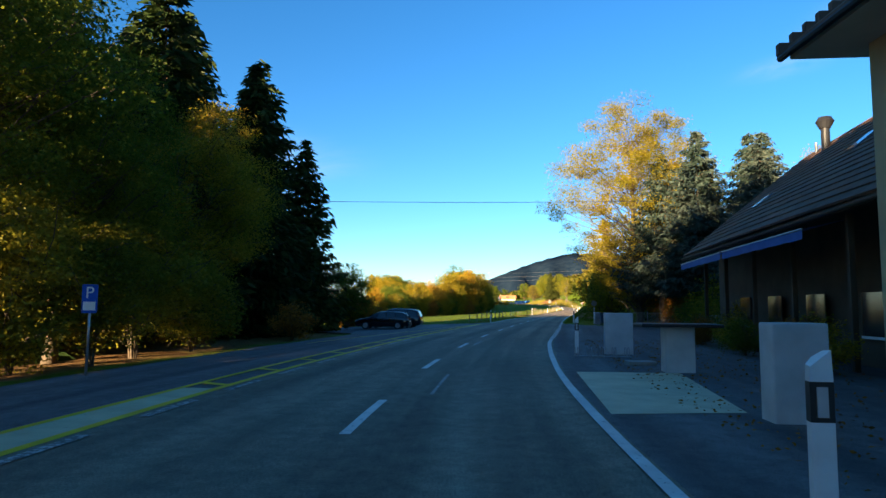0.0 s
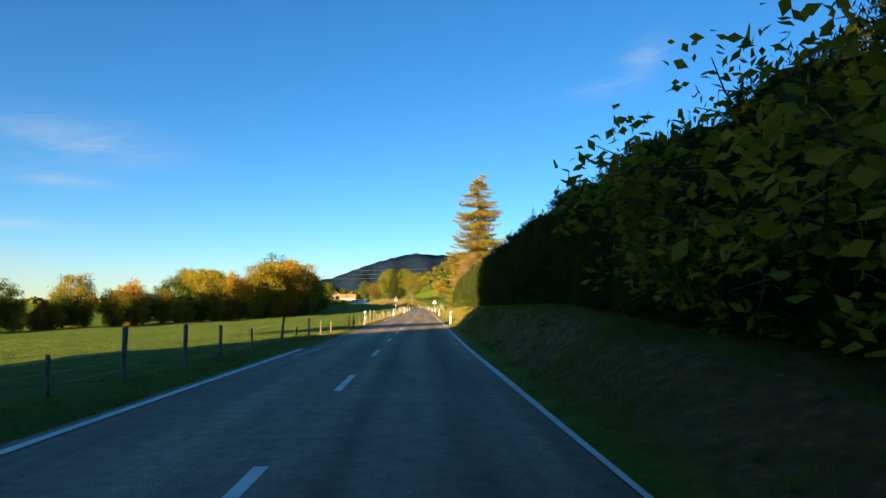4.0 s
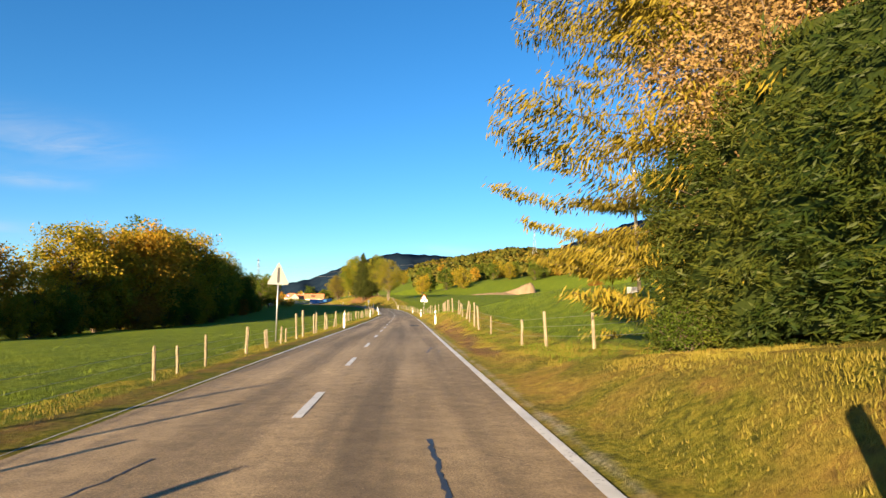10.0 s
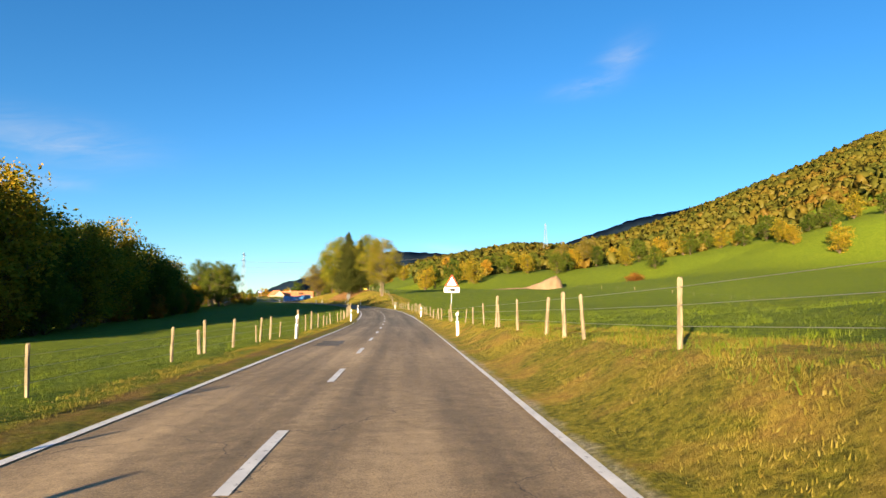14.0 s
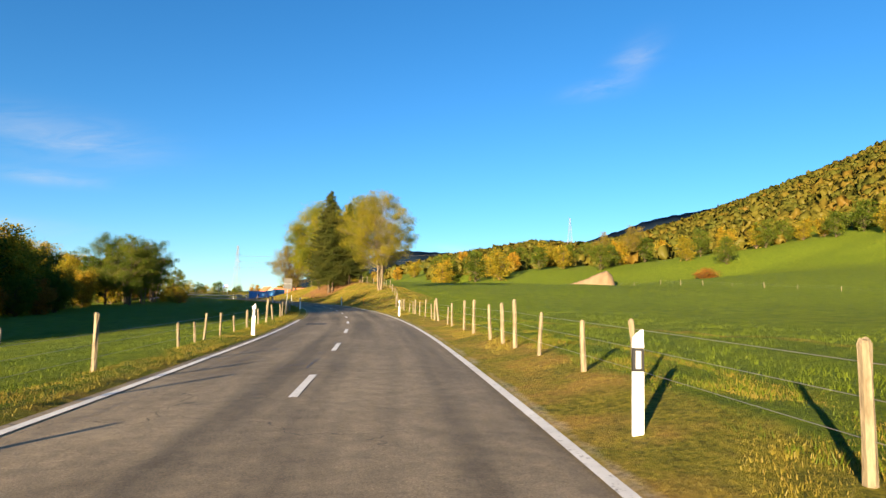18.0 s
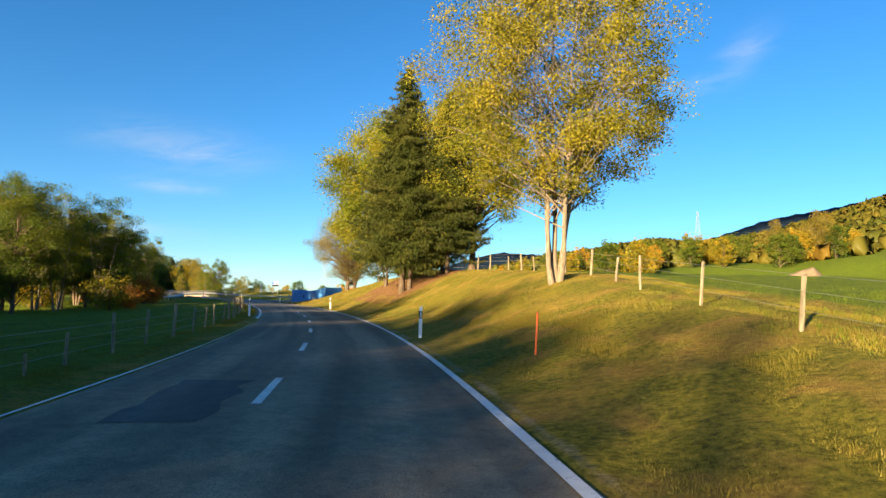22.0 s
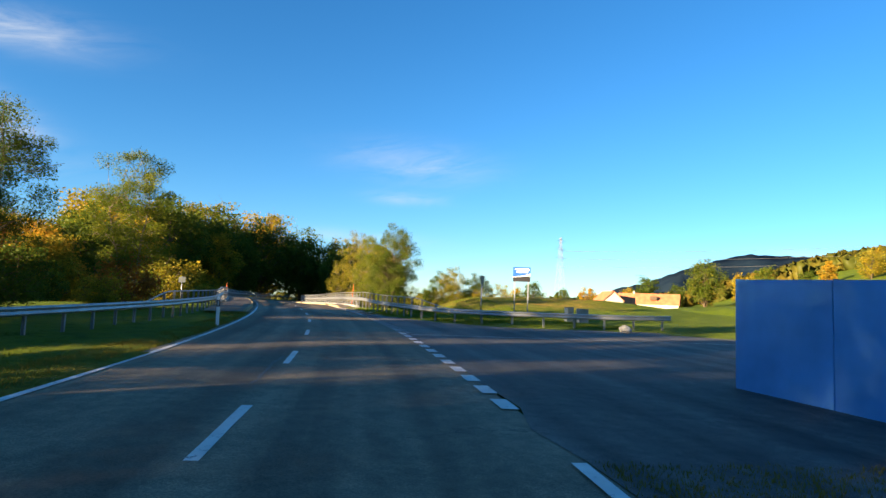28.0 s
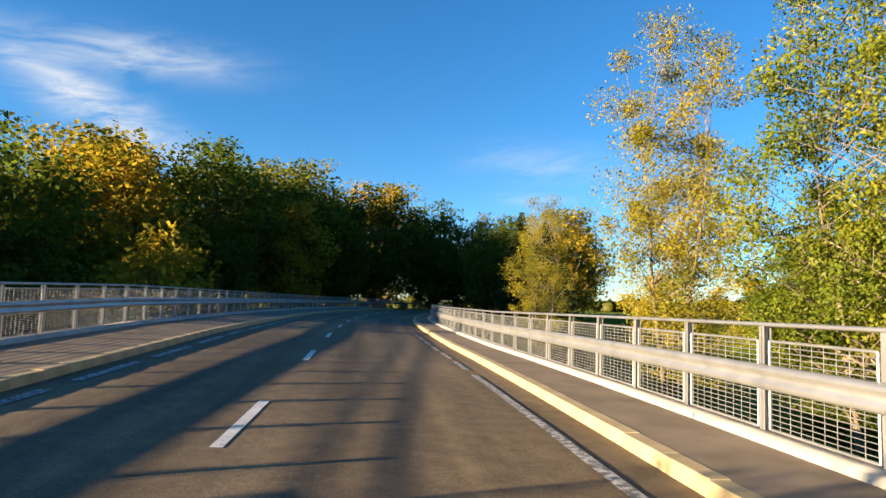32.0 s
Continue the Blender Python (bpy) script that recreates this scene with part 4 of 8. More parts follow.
# the wood at the start, beside the lay-by: it shades the road
# trees at negative s stand behind the start, unseen, added for this shade
for k, (s, u, i, sc) in enumerate([(44, -19, 0, 0.98), (37, -15.5, 1, 0.95), (39, -22, 0, 1.05), (30, -17, 0, 0.95), (22, -19, 1, 1.15), (20, -30, 0, 1.05), (-20, -20, 0, 1.0), (-45, -26, 1, 1.2), (-14, -16, 1, 1.1), (-40, -18, 0, 1.1),
                                 (-28, -26, 0, 1.1), (-60, -22, 1, 1.2), (30, -27, 0, 1.0), (45, -15.5, 1, 0.8), (27, -22, 0, 1.1), (34, -22, 1, 1.1)]):
    plant(SPRUCE[i], s, u, "tall dark green spruce at the edge of the wood", sc, 47 * k, group="spruces beside the lay-by", name="spruce_tree")
for k, (s, u, i, sc) in enumerate([(20, -14, 0, 0.8), (28, -13.5, 1, 0.75), (17, -15, 0, 1.0), (-8, -13.5, 0, 0.9), (-25, -14, 1, 0.9)]):
    plant(BEECH[i], s, u, "broadleaf tree turning yellow among the spruces", sc, 71 * k, group="broadleaf trees beside the lay-by", name="broadleaf_tree")
# all behind the start and out of view: added to keep sun off the road
for k, (s, u, i, sc) in enumerate([(-3, -15.5, 1, 1.15), (-1, -20, 0, 1.2), (-15, -25, 1, 1.25), (-17, -21, 0, 1.2), (-36, -22, 1, 1.3), (-50, -16, 0, 1.2), (-58, -24, 1, 1.3), (-84, -22, 1, 1.3), (-46, -14, 0, 1.1), (-66, -16, 1, 1.2), (-74, -28, 0, 1.3), (-20, -14, 0, 1.0)]):
    plant(OAK_FAR[i], s, u, "unseen broadleaf tree behind the start, added to shade the road", sc if u > -20.5 else sc * 0.78, 37 * k, group="broadleaf trees in the wood", name="broadleaf_tree")
# unseen trees added sunward of each listed point, to block its sun
for k, (s, u, d) in enumerate([(10, 6.5, 45), (18, 8, 62), (25, 8, 60), (26, 14, 70), (14, 10, 60), (20, 13, 78), (32, 12, 72), (6, 5, 55)]):
    x, y = spot(s, u)
    plant_xy(OAK_FAR[k % 2], float(x) - 0.639 * d, float(y) - 0.769 * d, "unseen broadleaf tree, added sunward to shade the forecourt", 1.25, 37 * k, group="broadleaf trees in the wood", name="broadleaf_tree")
# tall firs with bare lower trunks, added unseen to shade the hedge and road
FIR = conifer_meshes(15, 23.5, 4.4, 9.9, 36, 11, 34, "needle", 0.85, 0.06, 0.30, 0.35)
HIGH_FIR = conifer_meshes(18, 27.5, 4.6, 20.6, 16, 12, 40, "needle", 0.85, 0.06, 0.30, 0.3)
for k, (s, u, sc) in enumerate([(32.7, -30.3, 1.0), (33.9, -32.5, 1.02), (35, -34.7, 1.0), (33.4, -37.2, 1.0), (28.5, -33, 0.98), (30, -35.5, 0.98), (29, -31, 1.0), (34.4, -39.4, 1.0), (31.5, -38, 1.0), (39.6, -43.2, 0.71)]):
    plant(HIGH_FIR if s in (33.4, 34.4, 39.6) else FIR, s, u, "tall fir with a bare lower trunk, added for its shade", sc, 63 * k, group="firs in the wood", name="fir_tree")
YELLOW_BUSH = leafy_meshes(50, 5.2, 2.3, 0.3, 70, 20000, 0.13, skin="leaf_amber", trunk_r=0.05, trunks=4, puff=0.5)
for k, (s, u, sc) in enumerate([(15.5, -11.6, 1.0), (18.2, -10.8, 0.9), (21, -11.4, 1.15), (24.4, -11.2, 0.8)]):
    plant(YELLOW_BUSH, s, u, "tall yellow-green bush at the edge of the wood", sc, 77 * k, group="yellow bushes beside the lay-by", name="bush", category="bush")
for k, (s, u, i, sc) in enumerate([(62, -16.5, 1, 1.0), (60, -18.5, 0, 1.0), (25, -11.5, 2, 0.8), (16, -11.5, 0, 0.7), (34, -11, 1, 0.6)]):
    plant(SHRUB[i], s, u, "shrub with rusty and yellow autumn leaves", sc, 33 * k, group="shrubs beside the lay-by", name="shrub")
for k, (s, u, i, sc) in enumerate([(60, -17.5, 1, 0.36), (56, -20.5, 3, 0.5), (52, -21.5, 0, 0.42), (64, -19, 3, 0.3), (48, -20, 3, 0.42), (64, -24, 1, 0.38), (69, -28, 3, 0.36), (59, -25, 1, 0.45)]):
    plant(OAK[i], s, u, "broadleaf tree in rust and dark green leaf", sc, 51 * k, group="trees behind the parked cars", name="broadleaf_tree")

# trees on the far side of the meadow
for k, (s, u, i, sc) in enumerate([(322, -48, 0, 1.15), (301, -50, 2, 1.28), (339, -51, 1, 1.1), (281, -54, 0, 1.0), (264, -58, 2, 0.92), (248, -61, 0, 0.8), (231, -64, 1, 0.7), (213, -67, 2, 0.66), (196, -70, 0, 0.6), (178, -74, 1, 0.55), (160, -79, 3, 0.62), (144, -85, 1, 0.5), (130, -90, 0, 0.48), (311, -45, 1, 0.5), (291, -47, 3, 0.5), (272, -51, 1, 0.45), (255, -56, 3, 0.5), (239, -60, 1, 0.42), (222, -63, 2, 0.4), (205, -66, 1, 0.38), (187, -71, 3, 0.45), (169, -75, 1, 0.38), (152, -81, 2, 0.36), (331, -44, 1, 0.5), (336, -58, 0, 1.0), (136, -87, 3, 0.4)]):
    plant(OAK[i], s, u, "large broadleaf tree in orange and green autumn leaf", sc, 67 * k, -0.3, group="trees beyond the meadow", name="broadleaf_tree")
for k in range(44):
    s = 134 + 4.5 * k
    plant(OAK[(k * 3 + k // 5) % 4], s, float(np.interp(s, [130, 160, 213, 264, 322], [-87, -77, -64, -55, -44])) + rnd.uniform(-1.5, 1.5), "low broadleaf tree in autumn leaf at the meadow's edge", (0.30 + 0.0010 * (s - 134)) * rnd.uniform(0.85, 1.25), 71 * k, -0.3, group="low trees beyond the meadow", name="broadleaf_tree")
for k, (s, u, sc) in enumerate([(252, -60, 0.55), (238, -63, 0.5)]):
    plant(SPRUCE[1], s, u, "dark conifer among broadleaf trees", sc, 30 * k, group="conifers beyond the left meadow", name="conifer_tree")
# added partly hidden behind the skyline, and sized to shade road and bank
for k, (s, u, i, sc) in enumerate([(350, -48, 0, 0.93), (362, -50, 1, 0.98), (374, -50, 0, 1.05), (384, -51, 1, 1.05), (312, -53, 0, 1.15), (332, -53, 1, 1.15), (290, -54, 0, 1.05), (343, -58, 0, 1.12), (334, -55, 0, 1.24), (323, -58, 1, 1.4), (352, -60, 1, 1.14), (432, -45, 0, 0.7), (441, -44, 1, 0.6), (450, -43, 0, 0.5), (458, -46, 1, 0.5), (424, -48, 1, 0.7), (396, -46, 1, 0.9)]):
    plant(OAK[i], s, u, "tall broadleaf tree deeper in the wood, sized to shade the road", sc, 61 * k, -0.3, group="tall trees in the wood", name="broadleaf_tree")
# the wood edge that runs towards the road
for k, (s, u, i, sc) in enumerate([(372, -58, 1, 0.8), (385, -54, 0, 0.74), (400, -51, 1, 0.82), (407, -48, 0, 0.86), (415, -46, 1, 0.8), (422, -44, 0, 0.74), (430, -43, 0, 0.62), (438, -41, 1, 0.56), (447, -40, 1, 0.45), (454, -38, 0, 0.42), (462, -35, 0, 0.4), (475, -36, 1, 0.45), (488, -29, 0, 0.5), (460, -50, 0, 0.6), (500, -33, 1, 0.5), (512, -30, 0, 0.5), (385, -60, 0, 0.62), (505, -30, 1, 0.42), (378, -48, 3, 0.4), (386, -46.5, 1, 0.36), (393, -43.5, 3, 0.42), (401, -41, 1, 0.36), (408, -40.5, 3, 0.42), (416, -39, 1, 0.36), (424, -38, 3, 0.42), (432, -37, 1, 0.34)]):
    plant(OAK[i], s, u, "broadleaf tree at the wood's edge, green turning yellow", sc, 59 * k, -0.3, group="trees at the wood's edge", name="broadleaf_tree")
for k, (s, u, i, sc) in enumerate([(470, -24, 0, 1.15), (480, -21, 2, 1.25), (492, -20, 0, 1.2), (503, -18, 0, 1.0), (464, -27, 1, 1.2), (475, -27, 2, 1.3), (498, -25, 2, 1.0), (486, -23, 1, 1.05), (478, -31, 1, 1.3), (497, -21.5, 2, 1.1), (509, -21, 2, 0.85), (515, -15.5, 2, 1.0), (526, -14.5, 2, 0.9), (546, -12.5, 0, 1.0), (486, -26, 2, 1.0), (508, -24, 2, 1.0), (516, -26, 2, 0.95), (528, -22.5, 2, 0.85), (539, -26, 2, 0.8), (521, -20, 2, 0.9), (533, -18, 2, 0.8)]):
    plant(ASH[i], s, u, "slender ash with thin yellow-green leaves", sc, 83 * k, -0.3, group="slender trees beside the guard rail", name="ash_tree")
for k in range(16):
    plant(SHRUB[k % 3], 462 + 6.3 * k, -17 + 0.05 * k + rnd.uniform(-2, 2) + (3 if k > 10 else 0), "low shrub with rusty autumn leaves", rnd.uniform(0.6, 1.1), 40 * k, group="shrubs along the wood", name="shrub")

for k, (s, u, i, sc) in enumerate([(524, -34, 0, 0.7), (533, -31, 1, 0.6), (512, -24, 3, 0.6)]):
    plant(OAK[i], s, u, "broadleaf tree behind the guard rail", sc, 71 * k, -0.3, group="trees behind the guard rail", name="broadleaf_tree")

# garden trees at the start on the house side
plant(BIRCH, 60.5, 11.2, "tall birch with golden leaves", 1.28, 20, name="birch_tree", kz=0.96)
for k, (s, u, i, sc) in enumerate([(56.8, 12.6, 2, 0.92), (50, 19, 2, 0.9), (64, 18, 1, 0.8), (66, 13.5, 0, 0.5), (52, 14.8, 2, 0.95), (45, 17.5, 2, 0.75), (57, 20, 2, 1.0), (62, 14.5, 2, 0.75), (66, 11.5, 2, 0.6)]):
    plant(SPRUCE[i], s, u, "blue-grey spruce in the garden", sc, 31 * k, group="garden conifers", name="spruce_tree")
for k, (s, u, i, sc) in enumerate([(53, 24, 1, 0.9), (45, 27, 1, 0.8), (70, 16, 0, 0.7), (68, 10.5, 1, 0.42)]):
    plant(BEECH[i], s, u, "garden tree with yellow-green leaves", sc, 77 * k, group="garden trees", name="broadleaf_tree")
plant(LARCH, 189, 12.2, "tall golden larch at the end of the hedge", 1.0, 0, name="larch_tree")
plant(leafy_meshes(49, 10.5, 3.6, 0.6, 150, 60000, 0.11, skin="leaf_tan", trunk_r=0.12, trunks=3, puff=0.55, shape=0.7), 184.5, 10.6, "withered tan bush between the hedge and the larch", 1.0, 40, name="bush", category="bush")

# the group of trees on the embankment
plant(MAPLE, 415.5, 10.9, "tall tree with several pale trunks and thin amber leaves", 0.95, 30, name="maple_tree", kz=1.02)
plant(FINE_SPRUCE[0], 443.6, 8.9, "tall dark spruce with a bare lower trunk on the bank", 1.1, 15, name="spruce_tree", kz=1.0)
plant(FINE_SPRUCE[1], 442.3, 9.3, "dark spruce close beside a taller one on the bank", 0.85, 100, name="spruce_tree")
plant(FINE_SPRUCE[1], 446, 13.4, "dark spruce on top of the bank", 0.85, 190, name="spruce_tree")
plant(FINE_SPRUCE[0], 441.8, 12.6, "tall spruce on top of the bank", 0.8, 250, name="spruce_tree")
plant(FINE_SPRUCE[1], 452.6, 11.3, "dark spruce leaning over the bank", 0.9, 50, name="spruce_tree")
plant(ELM, 454.8, 10.0, "broad green tree with several stems on the bank", 1.2, 120, name="broadleaf_tree")
plant(FINE_SPRUCE[1], 456.5, 13.4, "dark spruce behind a green broadleaf tree", 0.85, 310, name="spruce_tree")
plant(BEECH[0], 459, 15.8, "green broadleaf tree behind the spruces", 1.05, 300, name="broadleaf_tree")
plant(BEECH[0], 443, 15.4, "bright green and yellow broadleaf tree on the bank", 1.2, 20, name="broadleaf_tree")
for k, (s, u, i, sc) in enumerate([(447, 12.4, 2, 0.6), (450.5, 12.0, 2, 0.7), (449, 14.6, 2, 0.85), (456, 12.0, 2, 0.6), (452, 14.0, 2, 0.8), (447.6, 10.6, 2, 0.4)]):
    plant(SHRUB[i], s, u, "dark shrub under the trees on the bank", sc, 43 * k, group="shrubs under the bank's trees", name="shrub")
plant(ASH[0], 486, 13.1, "small tree with two pale stems", 0.55, 30, name="ash_tree")
plant(WILLOW, 480.9, 12.0, "spreading willow with olive-brown leaves on the bank", 1.0, 0, name="willow_tree")
plant(leafy_meshes(47, 12, 3.0, 4.0, 70, 16000, 0.15, skin="leaf_amber", trunk_r=0.13, puff=0.6, bark="bark_pale"), 473.4, 14.0, "small tree with a pale trunk and golden leaves", 0.75, 90, name="ash_tree")

# beyond the bridge
AMBER = leafy_meshes(48, 12.5, 3.2, 1.2, 95, 34000, 0.11, skin="leaf_amber", trunk_r=0.12, puff=0.42, bark="bark_pale", trunks=2, upright=1.0, shape=0.5)
for k, (s, u, i, sc) in enumerate([(576, 13.5, 1, 1.05), (584, 15, 1, 0.85), (586, 10.5, 2, 0.95), (592, 14, 2, 0.95), (580, 11.5, 0, 0.95), (600, 10.5, 2, 0.7), (590, 24, 2, 0.6), (594, 27, 0, 0.55), (600, 31, 2, 0.5), (588, 20, 2, 0.62)]):
    plant([ASH[0], ASH[1], AMBER][i], s, u, ("roadside tree with yellow-green leaves", "dense green roadside tree", "thin roadside tree with amber leaves")[i] + " beside the bridge", sc * 0.82, 61 * k, 0.0, group="trees beside the bridge", name="ash_tree", kz=sc * 1.05)
for k, (x, y, i, sc) in enumerate([(30, 597, 2, 1.0), (33, 604, 1, 0.95), (38, 603, 2, 0.8), (41.5, 604, 1, 0.68), (45, 600, 2, 0.62), (35, 597, 2, 0.7), (27, 601, 1, 0.95)]):
    plant_xy([ASH[0], ASH[1], AMBER][i], x, y, ("", "dense green tree", "thin amber tree")[i] + " beside the stream below the bridge", sc, 67 * k, group="trees beside the stream", name="ash_tree")
for k, (s, u, i, sc) in enumerate([(668, -22, 1, 1.38), (655, -27, 1, 1.44), (690, -14, 1, 1.38), (680, -26, 0, 1.49), (640, -31, 0, 1.32), (625, -33, 1, 1.26), (612, -36, 2, 1.03), (702, -6, 1, 1.32), (704, 6, 0, 1.1), (700, 14, 1, 1.05), (660, 24, 0, 0.85), (662, -18, 0, 0.92), (676, -16, 1, 0.98), (648, -24, 1, 0.92), (696, -4, 1, 0.98), (632, -29, 0, 0.86), (620, -30, 1, 0.8), (606, -33, 0, 0.8), (645, -38, 0, 1.49), (670, -36, 1, 1.55), (600, -40, 3, 1.21), (588, -42, 2, 0.9), (575, -40, 3, 0.6), (690, 24, 1, 0.95), (560, -42, 0, 0.42), (706, -20, 0, 1.55), (680, 13, 1, 0.95), (706, -34, 1, 1.61), (690, -44, 0, 1.61), (596, -34, 1, 0.75), (584, -34, 1, 0.5), (566, -36, 0, 0.4), (635, -40, 1, 1.25), (618, -42, 0, 1.05), (655, -44, 0, 1.4), (604, -46, 2, 1.0), (628, -48, 1, 1.2), (705, -1, 1, 0.8), (706, 3, 1, 0.85), (704, 9, 0, 0.8)]):
    plant(OAK[i], s, u, "dense broadleaf tree of the wood beyond the bridge", sc, 53 * k, -0.3, group="wood beyond the bridge", name="broadleaf_tree")
for k, (s, u, i, sc) in enumerate([(606, -38, 0, 0.6), (592, -44, 1, 0.65), (650, 20, 1, 0.8), (668, 17, 0, 0.75), (628, 19, 1, 0.6)]):
    plant(SPRUCE[i], s, u, "conifer in the wood beyond the bridge", sc, 29 * k, -0.2, group="conifers beyond the bridge", name="conifer_tree")
for k in range(14):
    plant(SHRUB[(k * 2) % 3], 566 + 6 * k, -12.5 - rnd.uniform(0, 3), "shrub beside the bridge", rnd.uniform(0.9, 1.5), 40 * k, group="shrubs beside the bridge", name="shrub")

# far meadow trees on the right and the low trees ahead
far = [(240, 619, 1, 0.8), (252, 628, 1, 0.75), (228, 640, 0, 0.75), (215, 645, 1, 0.75), (265, 640, 0, 0.8), (205, 660, 2, 0.7)]
for k, (x, y, i, sc) in enumerate(far):
    plant_xy(OAK_FAR[i], x, y, "broadleaf tree at the edge of the far meadow", sc, 43 * k, group="trees in the far meadow", name="broadleaf_tree")
for k, (x, y, sc) in enumerate([(272, 640, 1.5), (262, 655, 1.4), (284, 650, 1.5), (292, 662, 1.3)]):
    plant_xy(POPLAR, x, y, "pale thin-leaved tree in the far meadow", sc, 43 * k, group="pale trees in the far meadow", name="poplar_tree")
plant_xy(SHRUB[1], 254, 549, "round brown bush in the meadow", 2.6, 0, name="bush", kz=1.7, category="bush")
for k in range(16):
    b = radians(3 - 1.6 * k + rnd.uniform(-0.5, 0.5))
    d = rnd.uniform(420, 520)
    plant_xy(OAK_FAR[(0, 1, 1, 2)[k % 4]], 40 - math.sin(b) * d, 330 + math.cos(b) * d, "distant tree in autumn leaf", rnd.uniform(0.5, 0.9), 31 * k, group="distant trees ahead", name="broadleaf_tree")
for k in range(26):
    b = radians(8 + 3.1 * k)
    d = rnd.uniform(380, 560)
    plant_xy(OAK_FAR[(k * 3) % 4], 40 - math.sin(b) * d, 200 + math.cos(b) * d, "distant tree in autumn leaf", rnd.uniform(0.5, 0.8), 37 * k, group="distant trees beyond the meadow", name="broadleaf_tree")

# ---------------------------------------------------------------- hedge, hillside, grass
def sprays(rng, c, a, size):
    """Narrow pointed sprays at centres c along axes a: four corners each."""
    a = a / (np.linalg.norm(a, axis=1)[:, None] + 1e-9)
    b = np.cross(a, rng.normal(size=a.shape))
    b /= np.linalg.norm(b, axis=1)[:, None] + 1e-9
    L = (size * rng.uniform(0.5, 1.5, len(c)))[:, None]
    W = L * rng.uniform(0.07, 0.13, (len(c), 1))
    return np.stack([c - a * L * 0.5, c + b * W, c + a * L * 0.5, c - b * W], 1).reshape(-1, 3)


def hedge_mesh(s0, s1, u0, u1, top, seed, tufts=9500, per=32):
    """A tall clipped conifer hedge: hanging tufts of sprays over its face and ends, with hollows between them, a shaggy top and upright shoots."""
    rng = np.random.default_rng(seed)
    crest = lambda s: top + 0.25 * np.sin(s * 0.7) + 0.2 * np.sin(s * 1.9 + 1)
    s, f = rng.uniform(s0, s1, tufts), rng.uniform(0, 1, tufts)
    bulge = 0.35 * np.sin(s * 0.9) * np.sin(f * 5 + s * 0.3) + 0.25 * np.sin(s * 2.3 + f * 9)
    end = smooth(0, 2.2, s1 - s) * smooth(0, 2.5, s - s0)
    round_ = np.sqrt(np.clip(1 - ((f - 0.45) / 0.62) ** 2 * 0.35, 0, 1))
    u = u1 - (u1 - u0 + bulge * 0.5) * round_ * np.sqrt(end) + rng.uniform(-0.12, 0.42, tufts)
    x, y = spot(s, u)
    zb = ground_z(*spot(s, np.full(tufts, u0 + 1.0)))
    c = np.stack([x, y, zb - 0.1 + f * (crest(s) + 0.2)], 1)
    h = np.interp(s, rs, rh)
    out, along = np.stack([-np.cos(h), -np.sin(h), h * 0], 1), np.stack([-np.sin(h), np.cos(h), h * 0], 1)
    swing = rng.normal(0, 0.55, (tufts, 1))
    aim = out * 0.8 + along * swing + np.array([[0, 0, 1.0]]) * rng.normal(0.05, 0.35, (tufts, 1))
    k = np.repeat(np.arange(tufts), per)
    size = rng.uniform(0.7, 1.3, tufts)[k][:, None]
    q = rng.uniform(-0.5, 0.5, (len(k), 1))
    pc = c[k] + aim[k] * q * 0.42 * size + rng.normal(0, 0.075, (len(k), 3)) * size + along[k] * rng.normal(0, 0.07, (len(k), 1))
    pa = aim[k] + rng.normal(0, 0.42, (len(k), 3)) + np.array([[0, 0, -0.22]])
    parts_ = [sprays(rng, pc, pa, 0.15)]
    m = int((s1 - s0) * (u1 - u0) * 320)
    s2, u2 = rng.uniform(s0 + 0.4, s1 - 0.4, m), rng.uniform(u0 + 0.3, u1 + 1.0, m)
    x2, y2 = spot(s2, u2)
    lid = np.stack([x2, y2, ground_z(*spot(s2, np.full(m, u0 + 1.0))) + crest(s2) + rng.exponential(0.09, m) - 0.1], 1)
    parts_.append(sprays(rng, lid, rng.normal(0, 0.5, (m, 3)) + np.array([[0, 0, 0.9]]), 0.16))
    m = 620
    s3, u3 = rng.uniform(s0 + 1, s1 - 1, m), u0 + 0.3 + np.abs(rng.normal(0, 0.9, m))
    x3, y3 = spot(s3, u3)
    tall_ = rng.uniform(0.2, 0.75, m) ** 1.4 + 0.12
    z3 = ground_z(*spot(s3, np.full(m, u0 + 1.0))) + crest(s3) - 0.05
    k = np.repeat(np.arange(m), 20)
    q = rng.uniform(0, 1, len(k))
    an = rng.uniform(0, 6.28, len(k))
    w = 0.13 * (1 - q) * tall_[k]
    pc = np.stack([x3[k] + np.cos(an) * w, y3[k] + np.sin(an) * w, z3[k] + q * tall_[k]], 1)
    parts_.append(sprays(rng, pc, np.stack([np.cos(an) * 0.7, np.sin(an) * 0.7, 0.7 + q], 1), 0.13))
    v = np.concatenate(parts_)
    return mesh_np("foliage", v, np.arange(len(v)).reshape(-1, 4), MAT["hedge"])


